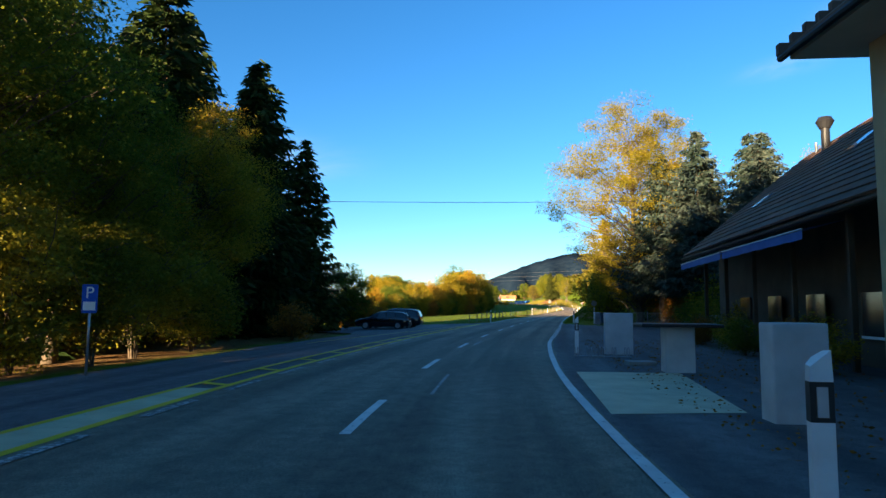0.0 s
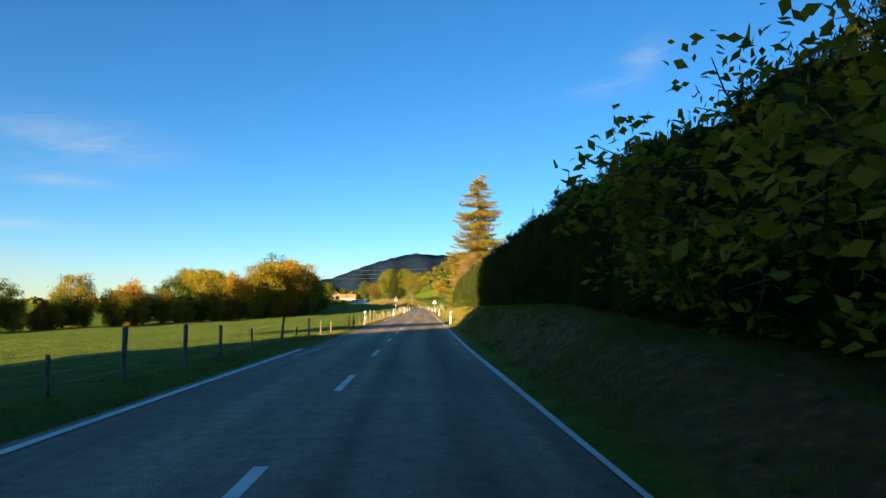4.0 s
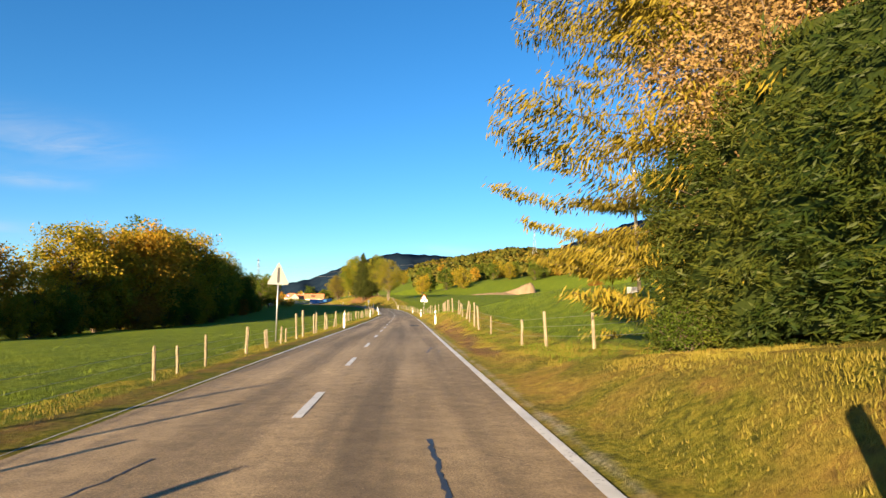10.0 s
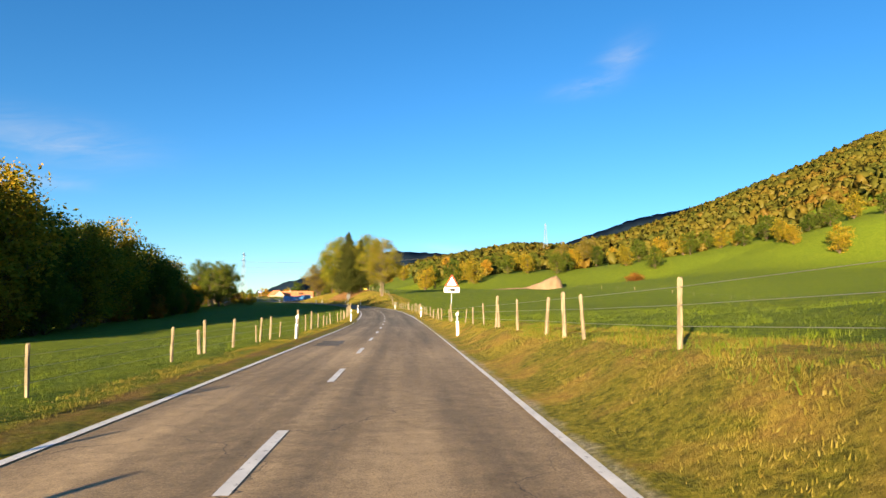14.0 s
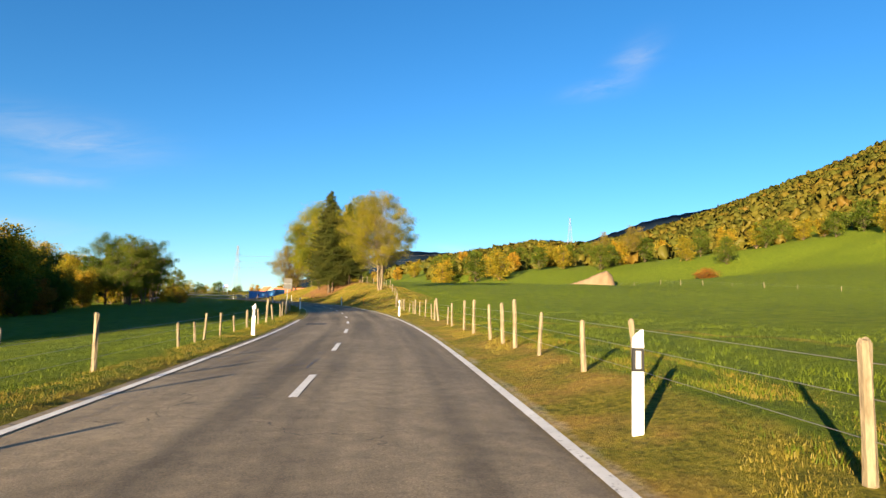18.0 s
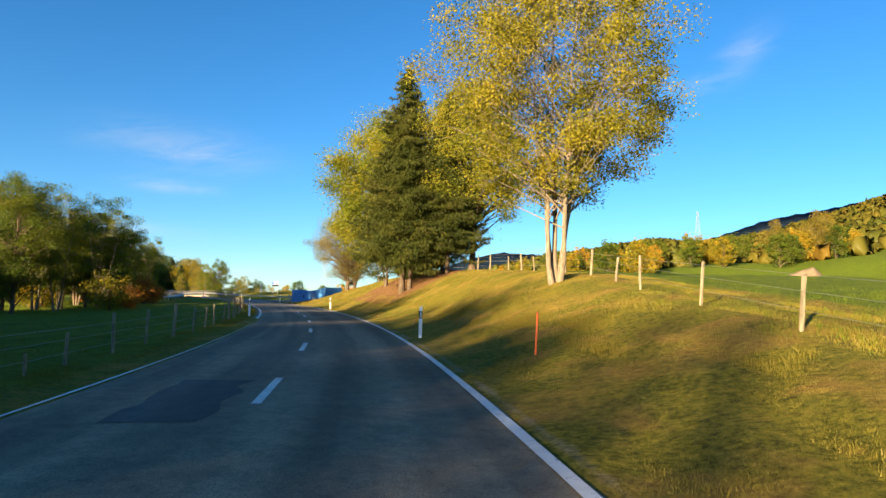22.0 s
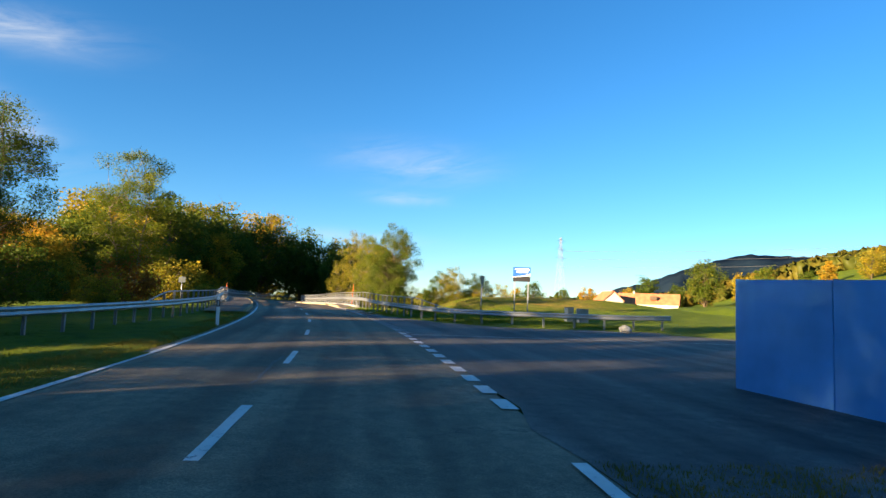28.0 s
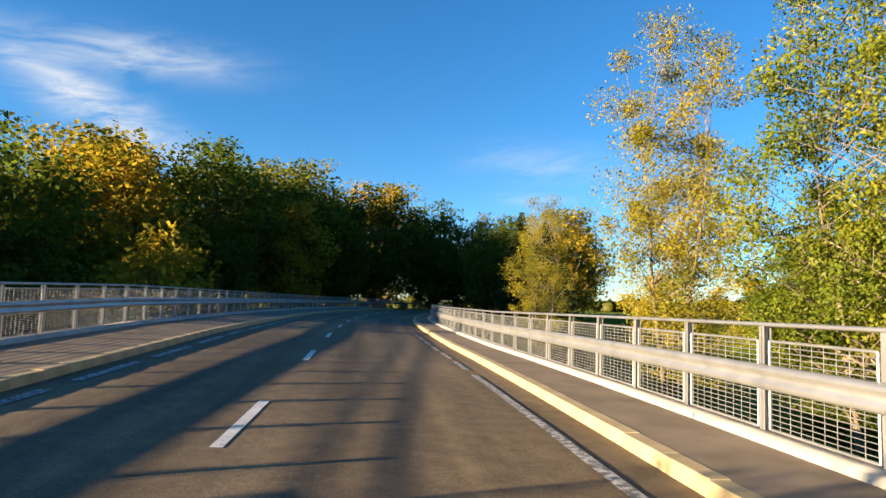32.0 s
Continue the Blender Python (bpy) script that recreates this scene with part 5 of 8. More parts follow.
def hedge_core(s0, s1, u0, u1, top):
    ss = np.linspace(s0, s1, int((s1 - s0) / 0.7) + 2)
    prof = [(u0 + 0.35, 0.1), (u0 + 0.1, top * 0.45), (u0 + 0.2, top * 0.90), (u0 + 0.5, top * 1.0), (u1 - 0.3, top * 1.0), (u1, 0.1)]
    rows = []
    for a in ss:
        k = float(smooth(0, 1.8, a - s0) * smooth(0, 1.8, s1 - a)) ** 0.5
        z0 = G(a, u0 + 1.0).z
        rows.append([(*spot(a, u1 - (u1 - u) * (0.25 + 0.75 * k)), z0 + (z + (0.25 * math.sin(a * 0.7) + 0.2 * math.sin(a * 1.9 + 1)) * z / top) * (0.8 + 0.2 * k)) for u, z in prof])
    v = np.array(rows).reshape(-1, 3)
    k = len(prof)
    i = (np.arange(len(ss) - 1)[:, None] * k + np.arange(k - 1)[None]).ravel()
    fcs = np.stack([i, i + 1, i + 1 + k, i + k], 1)
    ends = np.array([[0, 1, 2, 5], [2, 3, 4, 5], [len(v) - k, len(v) - k + 1, len(v) - k + 2, len(v) - 1], [len(v) - k + 2, len(v) - k + 3, len(v) - k + 4, len(v) - 1]])
    return mesh_np("core", v, np.concatenate([fcs, ends]), MAT["needle"])


hedge = thing("hedge", "tall dark green clipped conifer hedge on a grassy bank", "hedge")
part("foliage", hedge_mesh(72, 189, 7.3, 10.6, 4.55, 61), None, hedge)
part("core", hedge_core(73.2, 187.6, 7.6, 10.6, 4.75), None, hedge)
for k, (s, u, i, sc) in enumerate([(185, 7.4, 1, 0.35), (165, 7.0, 0, 0.32), (161, 6.9, 1, 0.36), (157, 7.0, 0, 0.4), (153.5, 7.0, 2, 0.36), (143, 6.8, 0, 0.3), (148, 7.0, 0, 0.28), (159, 6.7, 0, 0.33), (168, 7.1, 0, 0.42), (172, 7.0, 0, 0.3), (176, 7.2, 0, 0.38), (137, 7.1, 0, 0.26), (163, 7.3, 0, 0.5), (146, 7.2, 0, 0.36)]):
    plant(SHRUB[2], s, u, "low green shrub at the foot of the hedge", sc, 33 * k, group="shrubs at the hedge's foot", name="shrub")

# canopy of the wooded hillside: many small crowns, coloured crown by crown
rng = np.random.default_rng(77)
ico = bmesh.new()
bmesh.ops.create_icosphere(ico, subdivisions=2, radius=1.0)
iv = np.array([v.co[:] for v in ico.verts])
itri = np.array([[v.index for v in f.verts] for f in ico.faces])
ico.free()


def canopy(name, xs, ys, size, label, mat, tall=1.0, sink=0.35):
    n = len(xs)
    z = ground_z(xs, ys)
    k = size * rng.uniform(0.65, 1.3, n)
    ph = rng.uniform(0, 6.28, (n, 3))
    d = iv[None] * (1 + 0.22 * np.sin(iv[None] * 4.1 + ph[:, None]) + 0.12 * np.sin(iv[None, :, [1, 2, 0]] * 8.3 + ph[:, None, [2, 0, 1]])) + rng.normal(0, 0.3, (n, len(iv), 3))
    v = d * k[:, None, None] * np.array([1, 1, tall]) + np.stack([xs, ys, z + k * tall * (1 - sink)], 1)[:, None]
    fcs = (itri[None] + (np.arange(n) * len(iv))[:, None, None]).reshape(-1, 3)
    ob = thing(name, label, "woodland", kind="stuff", data=mesh_np(name, v, fcs, mat))
    return ob


def hill_points(n, b0, b1, d0, d1, power=1.0):
    b = np.radians(rng.uniform(b0, b1, n))
    d = d0 + (d1 - d0) * rng.uniform(0, 1, n) ** power
    return 52 - np.sin(b) * d, 255 + np.cos(b) * d, d


hx, hy, hd_ = hill_points(15000, -96, -14, 430, 1500, 0.85)
edge = 430 + 50 * np.sin(np.degrees(np.arctan2(-(hx - 52), hy - 255)) * 0.7)
keep = hd_ > edge
canopy("hillside_wood", hx[keep], hy[keep], 4.1 * np.sqrt(np.maximum(hd_[keep], 500) / 700), "hillside wood in orange, yellow and green autumn leaf", MAT["hill"], 1.15)
for k in range(34):
    b = radians(-15 - 1.15 * k + rnd.uniform(-0.5, 0.5))
    d = rnd.uniform(370, 440) + (70 if 20 < -math.degrees(b) < 33 else 0)
    plant_xy(OAK_FAR[(0, 1, 1, 0)[k % 4]], 52 - math.sin(b) * d, 255 + math.cos(b) * d, "autumn tree at the foot of the wooded hill", rnd.uniform(0.6, 0.95), 31 * k, group="trees at the hill's foot", name="broadleaf_tree")
hx, hy, hd_ = hill_points(1400, -16, 3, 680, 1100)
canopy("distant_wood", hx, hy, 3.8, "distant belt of trees in autumn leaf", MAT["hill"], 1.2)
hx, hy, hd_ = hill_points(1800, 4, 100, 680, 1300)
canopy("plain_wood", hx, hy, 4.4, "low distant woods on the plain", MAT["hill"], 0.9)


# the far mountain: the blue of distant haze is put into its colour
def mountain():
    bs = np.linspace(-62, 14, 150)
    prof = np.interp(bs, [-62, -45, -40, -33, -27, -17.8, -14.5, -11.8, -8, -6.7, -4, -1.8, 0.3, 3, 14], [7.0, 8.6, 8.75, 7.55, 5.5, 4.7, 5.0, 5.15, 4.2, 3.75, 2.6, 2.2, 1.2, 0.6, 0.2])
    prof = prof + 0.05 * np.sin(bs * 5.1) + 0.04 * np.sin(bs * 11.3 + 1)
    D = 4200.0
    rows = []
    for q, zq in ((0.72, 0.0), (0.82, 0.45), (0.92, 0.82), (1.0, 1.0), (1.06, 0.6)):
        b = np.radians(bs)
        z = D * np.tan(np.radians(prof)) * zq + (40 * np.sin(bs * 1.9 + q * 9) * np.sin(q * 17) if 0 < zq < 1 else 0)
        rows.append(np.stack([52 - np.sin(b) * D * q, 255 + np.cos(b) * D * q, z], 1))
    v = np.stack(rows, 1).reshape(-1, 3)
    i = (np.arange(len(bs) - 1)[:, None] * 5 + np.arange(4)[None]).ravel()
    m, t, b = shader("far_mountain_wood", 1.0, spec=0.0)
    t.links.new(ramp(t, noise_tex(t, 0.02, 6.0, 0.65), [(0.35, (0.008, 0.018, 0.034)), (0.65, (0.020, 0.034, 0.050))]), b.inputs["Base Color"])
    return thing("mountain", "long wooded mountain far away, blue with haze", "mountain", kind="structure", data=mesh_np("mountain", v, np.stack([i, i + 1, i + 6, i + 5], 1), m, True))


mountain()


def grass(name, n, s0, s1, u0, u1, tall, mat, label, seed, gate=None):
    r = np.random.default_rng(seed)
    s, u = r.uniform(s0, s1, n), u0 + (u1 - u0) * r.uniform(0, 1, n)
    if gate is not None:
        ok = gate(s, u)
        s, u = s[ok], u[ok]
    clump = 0.5 + 0.5 * np.sin(s * 1.3 + 2 * np.sin(u * 1.7)) * np.sin(u * 2.1 + 1.5 * np.sin(s * 0.8))
    keep_ = r.uniform(0, 1, len(s)) < 0.5 + 0.5 * clump
    s, u, clump = s[keep_], u[keep_], clump[keep_]
    x, y = spot(s, u)
    z = ground_z(x, y)
    vs = []
    for k in range(4):
        an = r.uniform(0, 6.28, len(s))
        w = r.uniform(0.004, 0.010, len(s))
        hgt = tall * (0.6 + 0.45 * clump) * r.uniform(0.5, 1.3, len(s))
        ox, oy = r.normal(0, 0.05, len(s)), r.normal(0, 0.05, len(s))
        lx, ly = r.normal(0, 0.45, len(s)) * hgt, r.normal(0, 0.45, len(s)) * hgt
        a = np.stack([x + ox - np.cos(an) * w, y + oy - np.sin(an) * w, z - 0.02], 1)
        b = np.stack([x + ox + np.cos(an) * w, y + oy + np.sin(an) * w, z - 0.02], 1)
        c = np.stack([x + ox + lx, y + oy + ly, z + hgt], 1)
        vs.append(np.stack([a, b, c], 1))
    v = np.concatenate(vs).reshape(-1, 3)
    return thing(name, label, "grass", kind="stuff", data=mesh_np(name, v, np.arange(len(v)).reshape(-1, 3), mat))


grass("verge_grass_right", 300000, 64, 503, 3.95, 8.2, 0.045, MAT["grass_dry"], "dry yellow grass on the roadside bank", 1, lambda s, u: (s > 95) & (u > right_edge(s) + 0.22))
grass("bank_grass", 150000, 392, 496, 6.5, 15, 0.06, MAT["grass_dry"], "dry yellow grass on the embankment", 2, lambda s, u: (u < np.interp(s, WIDE_S, WIDE_U) + 3) & ~((s > 440) & (s < 458) & (u > 6.8)))
grass("verge_grass_left", 80000, 64, 540, -4.9, -3.7, 0.08, MAT["grass_dry"], "dry grass along the road's edge", 3, lambda s, u: u < left_edge(s) - 0.24)
grass("meadow_grass_left", 110000, 60, 520, -22, -4.6, 0.10, MAT["grass_green"], "green meadow grass", 4, lambda s, u: np.random.default_rng(9).uniform(0, 1, len(s)) < np.exp((u + 5) / 9))
grass("meadow_grass_right", 130000, 186, 410, 5.6, 24, 0.14, MAT["grass_green"], "green meadow grass", 5, lambda s, u: (np.random.default_rng(8).uniform(0, 1, len(s)) < np.exp(-(u - 6) / 9)) & (u > np.interp(s, WIDE_S, WIDE_U) - 0.8))
grass("bridge_end_grass", 30000, 531, 562, 5.0, 20, 0.15, MAT["grass_green"], "rough grass behind the guard rail", 6, lambda s, u: u > np.interp(s, [531, 533, 535, 539.5, 542.4, 544], [24, 10.2, 8.4, 7.0, 5.8, 4.6]))
grass("shaded_grass", 20000, 64, 110, 4.1, 8, 0.15, MAT["grass_green"], "rough grass under the hedge", 7)

# ---------------------------------------------------------------- roadside posts and fences
def quad_prism(pts, z0, z1, bm=None):
    """An upright prism over a plan polygon."""
    bm = bm or bmesh.new()
    lo = [bm.verts.new((x, y, z0)) for x, y in pts]
    hi = [bm.verts.new((x, y, z1)) for x, y in pts]
    n = len(pts)
    for i in range(n):
        bm.faces.new((lo[i], lo[(i + 1) % n], hi[(i + 1) % n], hi[i]))
    bm.faces.new(hi)
    bm.faces.new(lo[::-1])
    return bm


def plate(pts, thick, bm=None):
    """A flat sheet facing -y, its outline in x and z."""
    bm = bm or bmesh.new()
    a = [bm.verts.new((x, -thick / 2, z)) for x, z in pts]
    b = [bm.verts.new((x, thick / 2, z)) for x, z in pts]
    n = len(pts)
    bm.faces.new(a)
    bm.faces.new(b[::-1])
    for i in range(n):
        bm.faces.new((a[i], b[i], b[(i + 1) % n], a[(i + 1) % n]))
    return bm


def rounded(pts, r, n=4):
    """Outline with rounded corners."""
    out = []
    k = len(pts)
    for i in range(k):
        p, a, b = Vector(pts[i]), Vector(pts[i - 1]), Vector(pts[(i + 1) % k])
        p0, p1 = p + (a - p).normalized() * r, p + (b - p).normalized() * r
        for j in range(n + 1):
            q = j / n
            out.append(tuple((1 - q) ** 2 * p0 + 2 * q * (1 - q) * p + q * q * p1))
    return out


def delineator(m, face=1):
    ob = thing("reflector_post", "white roadside reflector post with a black band", "reflector post", "reflector posts along the road", m=m)
    prof = [(-0.06, -0.045), (0.06, -0.045), (0.05, 0.03), (0.0, 0.06), (-0.05, 0.03)]
    part("post", quad_prism(prof, -0.1, 0.66), MAT["white"], ob)
    bm = quad_prism([(x * 1.01, y * 1.01) for x, y in prof], 0.66, 0.90)
    part("band", bm, MAT["black"], ob)
    cap = quad_prism(prof, 0.90, 1.04)
    for v in cap.verts:
        if v.co.z > 1.0:
            v.co.z += 0.05 * (v.co.x / 0.06) * face
            v.co.x *= 0.9
    part("cap", cap, MAT["white"], ob)
    part("reflector", box(-0.028, 0.028, -0.055, -0.044, 0.69, 0.87, 0.003), MAT["reflector"], ob)
    return ob


TALL = Matrix.Diagonal((1.15, 1.15, 1.2, 1))
d0 = delineator(RG(24, 4.55, 0.02) @ TALL)
copy_thing(d0, RG(5.0, 4.33, 0.0, -4) @ Matrix.Diagonal((1.26, 1.26, 1.06, 1)))
for s, u in ((64, 5.0), (124.9, 4.15), (175.3, 4.2), (230, 4.5), (278, 4.55), (324, 4.56), (366.2, 4.2), (412.9, 4.25), (455.5, 4.15), (496, 4.4)):
    copy_thing(d0, RG(s, u, 0.0, rnd.uniform(-6, 6), rnd.uniform(-1.5, 1.5), rnd.uniform(-2, 2)))
for s, u in ((67, -3.75), (120.9, -3.6), (172.5, -3.7), (225.4, -3.4), (278, -4.0), (311.1, -3.55), (343.2, -3.75), (387.6, -3.65), (433, -3.8), (477.5, -3.8), (524.5, -3.85)):
    copy_thing(d0, RG(s, u, 0.0, rnd.uniform(-6, 6), rnd.uniform(-1.5, 1.5), rnd.uniform(-2, 2)))


def post_mesh(seed, h, r):
    """A split, uneven fence post."""
    q = random.Random(seed)
    bm = bmesh.new()
    n = 6
    rings = []
    for k, z in enumerate((-0.2, h * 0.35, h * 0.7, h * 0.97, h)):
        kk = 1.05 - 0.12 * k / 4 if k < 4 else 0.72
        rings.append([bm.verts.new((math.cos(6.283 * i / n) * r * kk * q.uniform(0.8, 1.2), math.sin(6.283 * i / n) * r * kk * q.uniform(0.8, 1.2), z + (q.uniform(-0.02, 0.02) if k == 4 else 0))) for i in range(n)])
    for a, b in zip(rings, rings[1:]):
        for i in range(n):
            bm.faces.new((a[i], a[(i + 1) % n], b[(i + 1) % n], b[i]))
    bm.faces.new(rings[-1])
    bm.normal_update()
    me = bpy.data.meshes.new("post")
    bm.to_mesh(me)
    bm.free()
    me.materials.append(MAT["wood_post"])
    return me


POSTS = [post_mesh(k, h, r) for k, (h, r) in enumerate(((1.25, 0.052), (1.15, 0.045), (1.35, 0.06), (1.05, 0.04)))]


def wire_fence(label, s0, s1, step, us, uu, heights, seed, k0=1.0, known=()):
    """Posts and wires from s0 to s1: the known posts (place along the road, height), and others at an even step where none is known."""
    q = random.Random(seed)
    ob = thing("fence", label, "fence")
    spots, s = [], s0
    for a, h in list(known) + [(s1, 0)]:
        while a - s > step * 1.6:
            spots.append((s, k0 * q.uniform(0.95, 1.3)))
            s += step * q.uniform(0.8, 1.2)
        if h:
            spots.append((a, h))
            s = max(s, a + step * q.uniform(0.8, 1.2))
    tops = []
    for s, h in spots:
        u = float(np.interp(s, us, uu)) + q.uniform(-0.05, 0.05)
        base = G(s, u, 0.0)
        p = part("post", POSTS[q.randrange(4)], None, ob)
        lean = Matrix.Translation(base) @ Euler((radians(q.gauss(0, 2.6)), radians(q.gauss(0, 3.0)), q.uniform(0, 6.28))).to_matrix().to_4x4()
        k = h / 1.2
        p.matrix_local = lean @ Matrix.Diagonal((0.75 + 0.3 * k, 0.75 + 0.3 * k, k, 1))
        tops.append(np.array(base))
    for h in heights:
        pts = np.array(tops) + np.array([0, 0, h * k0])
        v, f_ = tubes([(pts, np.full(len(pts), 0.0042))], 4)
        part("wire", mesh_np("wire", v, f_, MAT["wire"]), None, ob)
    return ob


LOWER_POSTS = ((112.9, 1.02), (114.7, 0.73), (116.2, 1.01), (120.1, 0.94), (124.1, 0.76), (127.3, 0.91), (130.6, 1.18), (135.7, 1.21), (138.8, 0.85), (142, 0.86), (143.6, 0.81), (145.8, 0.89), (149.3, 1.01), (151.3, 0.8), (153.4, 0.86), (161, 0.95), (163.3, 0.87), (164.9, 0.87), (168.8, 0.9), (170.4, 0.74), (173, 0.82), (176.6, 0.78), (178.5, 0.98), (187.4, 0.94), (188.9, 0.84), (191, 1.04), (195.8, 0.89), (198.9, 0.73), (199.3, 0.83), (201.8, 0.94), (203.4, 0.73), (206.5, 1.33), (209, 1.37), (213.7, 1.14), (214.7, 1.31), (220.8, 1.28), (221.8, 1.03), (227.6, 1.23), (229.4, 1.07), (237.6, 0.87), (239.7, 1.07))
SHADED_POSTS = ((243.2, 1.29), (243.6, 1.25), (247.9, 1.17), (252, 1.06), (252.6, 1.18), (256.8, 1.16), (264.1, 1.14), (266.9, 0.8), (267.7, 1.18), (271.2, 1.15), (274.9, 0.94), (275.4, 1.24), (277.5, 1.15), (279.6, 0.97), (285.8, 1.34), (289.1, 1.3), (291.9, 1.29), (310.1, 0.9), (313.3, 1.19), (314, 1.29), (317.4, 1.17), (320, 0.66), (320, 1.02), (324.7, 1.11), (337.1, 0.89), (339.1, 0.74), (340, 1.03), (342.8, 0.96), (345.5, 0.81), (348.6, 0.87), (352, 0.99), (363.8, 0.98), (364.8, 0.81), (366.3, 1.14), (369.9, 0.99), (372, 0.63), (373.3, 0.55), (399.3, 0.75), (401.2, 0.51), (403, 0.75))
BANK_POSTS = ((206.4, 1.18), (211, 1.3), (213.5, 1.5), (216.5, 1.36), (219.4, 1.26), (222.4, 1.17), (225.3, 0.97), (226.5, 1.28), (232.7, 1.2), (237.1, 1.32), (240.7, 1.15), (244, 1.17), (245.8, 0.97), (248.2, 1), (254.6, 1.26), (259.8, 1.17), (261.7, 1.1), (263.9, 1.1), (268.3, 1.25), (272.5, 1.12), (273.2, 1.32), (277.8, 1.36), (306.8, 1.28), (309.6, 1.2), (312.8, 1.1), (316.3, 1.2), (317.4, 0.99), (321.6, 1.2), (326.3, 1.27), (328.8, 1.05), (332, 1.31), (334.8, 1.26), (336.5, 1.16), (338.6, 1.19), (342.3, 1.25), (345.1, 1.32))
EMBANKMENT_POSTS = ((349.1, 1.26), (350.6, 1.04), (354.5, 1.29), (356.9, 1.15), (358.4, 1.22), (361.4, 1.38), (365.4, 1.16), (368.2, 1.11), (369.7, 1.1), (372.8, 0.91), (377.5, 1.1), (379.6, 1.15), (380.9, 1.03), (382.9, 1.11), (385.1, 1.15), (389.8, 1.07), (394.4, 1.12), (398.9, 1.1), (403.3, 1.3), (408.1, 1.32))
LOWER_S, LOWER_U = [60, 93, 115, 142, 170, 200, 212, 223, 240], [-5.4, -4.5, -3.95, -4.0, -4.12, -4.05, -4.2, -4.4, -4.7]
BANK_S2, BANK_U2 = [187, 192, 200, 212, 234, 247, 263, 273, 310, 320, 334, 345], [9.5, 7.2, 6.5, 6.28, 6.32, 6.33, 6.04, 5.95, 5.68, 5.6, 5.36, 5.36]
wire_fence("wooden post and wire fence along the lower meadow", 63, 240, 3.3, LOWER_S, LOWER_U, (0.3, 0.55, 0.8), 1, 0.85, LOWER_POSTS)
wire_fence("wooden post and wire fence along the shaded lower meadow", 241, 500, 3.1, [237, 249, 268, 280, 290, 314, 341, 368, 401, 440, 480, 500], [-4.7, -5.3, -5.5, -5.2, -5.2, -4.8, -4.97, -4.82, -4.65, -4.7, -4.6, -5.4], (0.3, 0.6, 0.85), 2, 0.95, SHADED_POSTS)
wire_fence("wooden post and wire fence on the roadside bank", 187.5, 345.6, 3.9, BANK_S2, BANK_U2, (0.4, 0.75, 1.05), 3, 1.0, BANK_POSTS)
wire_fence("wooden post and wire fence above the embankment", 346.5, 490, 3.7, [345, 361, 373, 387, 396, 402, 408, 415, 430, 460, 490], [5.36, 5.6, 5.97, 6.8, 8.9, 9.9, 11.0, 12.4, 14.6, 15.6, 15], (0.4, 0.75, 1.05), 4, 1.0, EMBANKMENT_POSTS)
wire_fence("wooden stakes with a tape behind the guard rail", 541, 566, 4.6, [540, 566], [8.2, 8.0], (0.75,), 8, 0.95)
wire_fence("distant wooden fence across the far meadow", 240, 560, 7.0, [240, 560], [98, 110], (0.6, 1.0), 5, 1.0)


def sign_pole(ob, h, r=0.038):
    part("pole", rod((0, 0.03, -0.3), (0, 0.03, h), r, r, 12), MAT["steel"], ob, soft=True)


# warning sign with exclamation mark and lorry plate
sg = thing("warning_sign", "red and white triangular warning sign above a white lorry plate", "road sign", m=RG(296.8, 5.75, 0, -3, 0, 1.5))
sign_pole(sg, 3.75)
tri_ = [(-0.60, 2.92), (0.60, 2.92), (0.0, 3.95)]
part("triangle", plate(rounded(tri_, 0.09), 0.02), MAT["red"], sg, "red border of the triangle")
inner = [(-0.41, 3.03), (0.41, 3.03), (0.0, 3.73)]
part("triangle_face", plate([(x, z) for x, z in rounded(inner, 0.04)], 0.03), MAT["white"], sg, "white face of the triangle")
bm = plate([(-0.035, 3.48), (0.035, 3.48), (0.022, 3.24), (-0.022, 3.24)], 0.036)
plate([(0.04 * math.cos(a), 3.145 + 0.04 * math.sin(a)) for a in np.linspace(0, 6.283, 12, endpoint=False)], 0.036, bm)
part("exclamation_mark", bm, MAT["black"], sg)
part("plate", plate(rounded([(-0.65, 2.42), (0.65, 2.42), (0.65, 2.88), (-0.65, 2.88)], 0.03), 0.02), MAT["white"], sg, "white rectangular plate")
bm = plate([(-0.15, 2.57), (0.30, 2.57), (0.30, 2.78), (-0.15, 2.78)], 0.028)
plate([(-0.31, 2.54), (-0.17, 2.54), (-0.17, 2.73), (-0.26, 2.73), (-0.31, 2.64)], 0.028, bm)
plate([(-0.31, 2.52), (0.30, 2.52), (0.30, 2.56), (-0.31, 2.56)], 0.027, bm)
for cx in (-0.23, 0.18):
    plate([(cx + 0.05 * math.cos(a), 2.52 + 0.05 * math.sin(a)) for a in np.linspace(0, 6.283, 12, endpoint=False)], 0.032, bm)
part("lorry_symbol", bm, MAT["black"], sg)

# backs of signs that face the other way
sg = thing("warning_sign", "triangular road sign seen from its pale grey back", "road sign", m=RG(204.2, -4.75, 0, 4, 0, 1.0))
sign_pole(sg, 3.85)
part("triangle", plate(rounded([(-0.55, 2.85), (0.55, 2.85), (0.0, 4.0)], 0.10), 0.025), MAT["grey_sign"], sg)
part("bracket", box(-0.045, 0.045, -0.05, -0.014, 2.95, 3.7, 0.004), MAT["black"], sg)
sg = thing("road_sign", "rectangular road sign seen from its grey back", "road sign", m=RG(369.5, -4.75, 0, 3, 0, 2.0))
sign_pole(sg, 2.9)
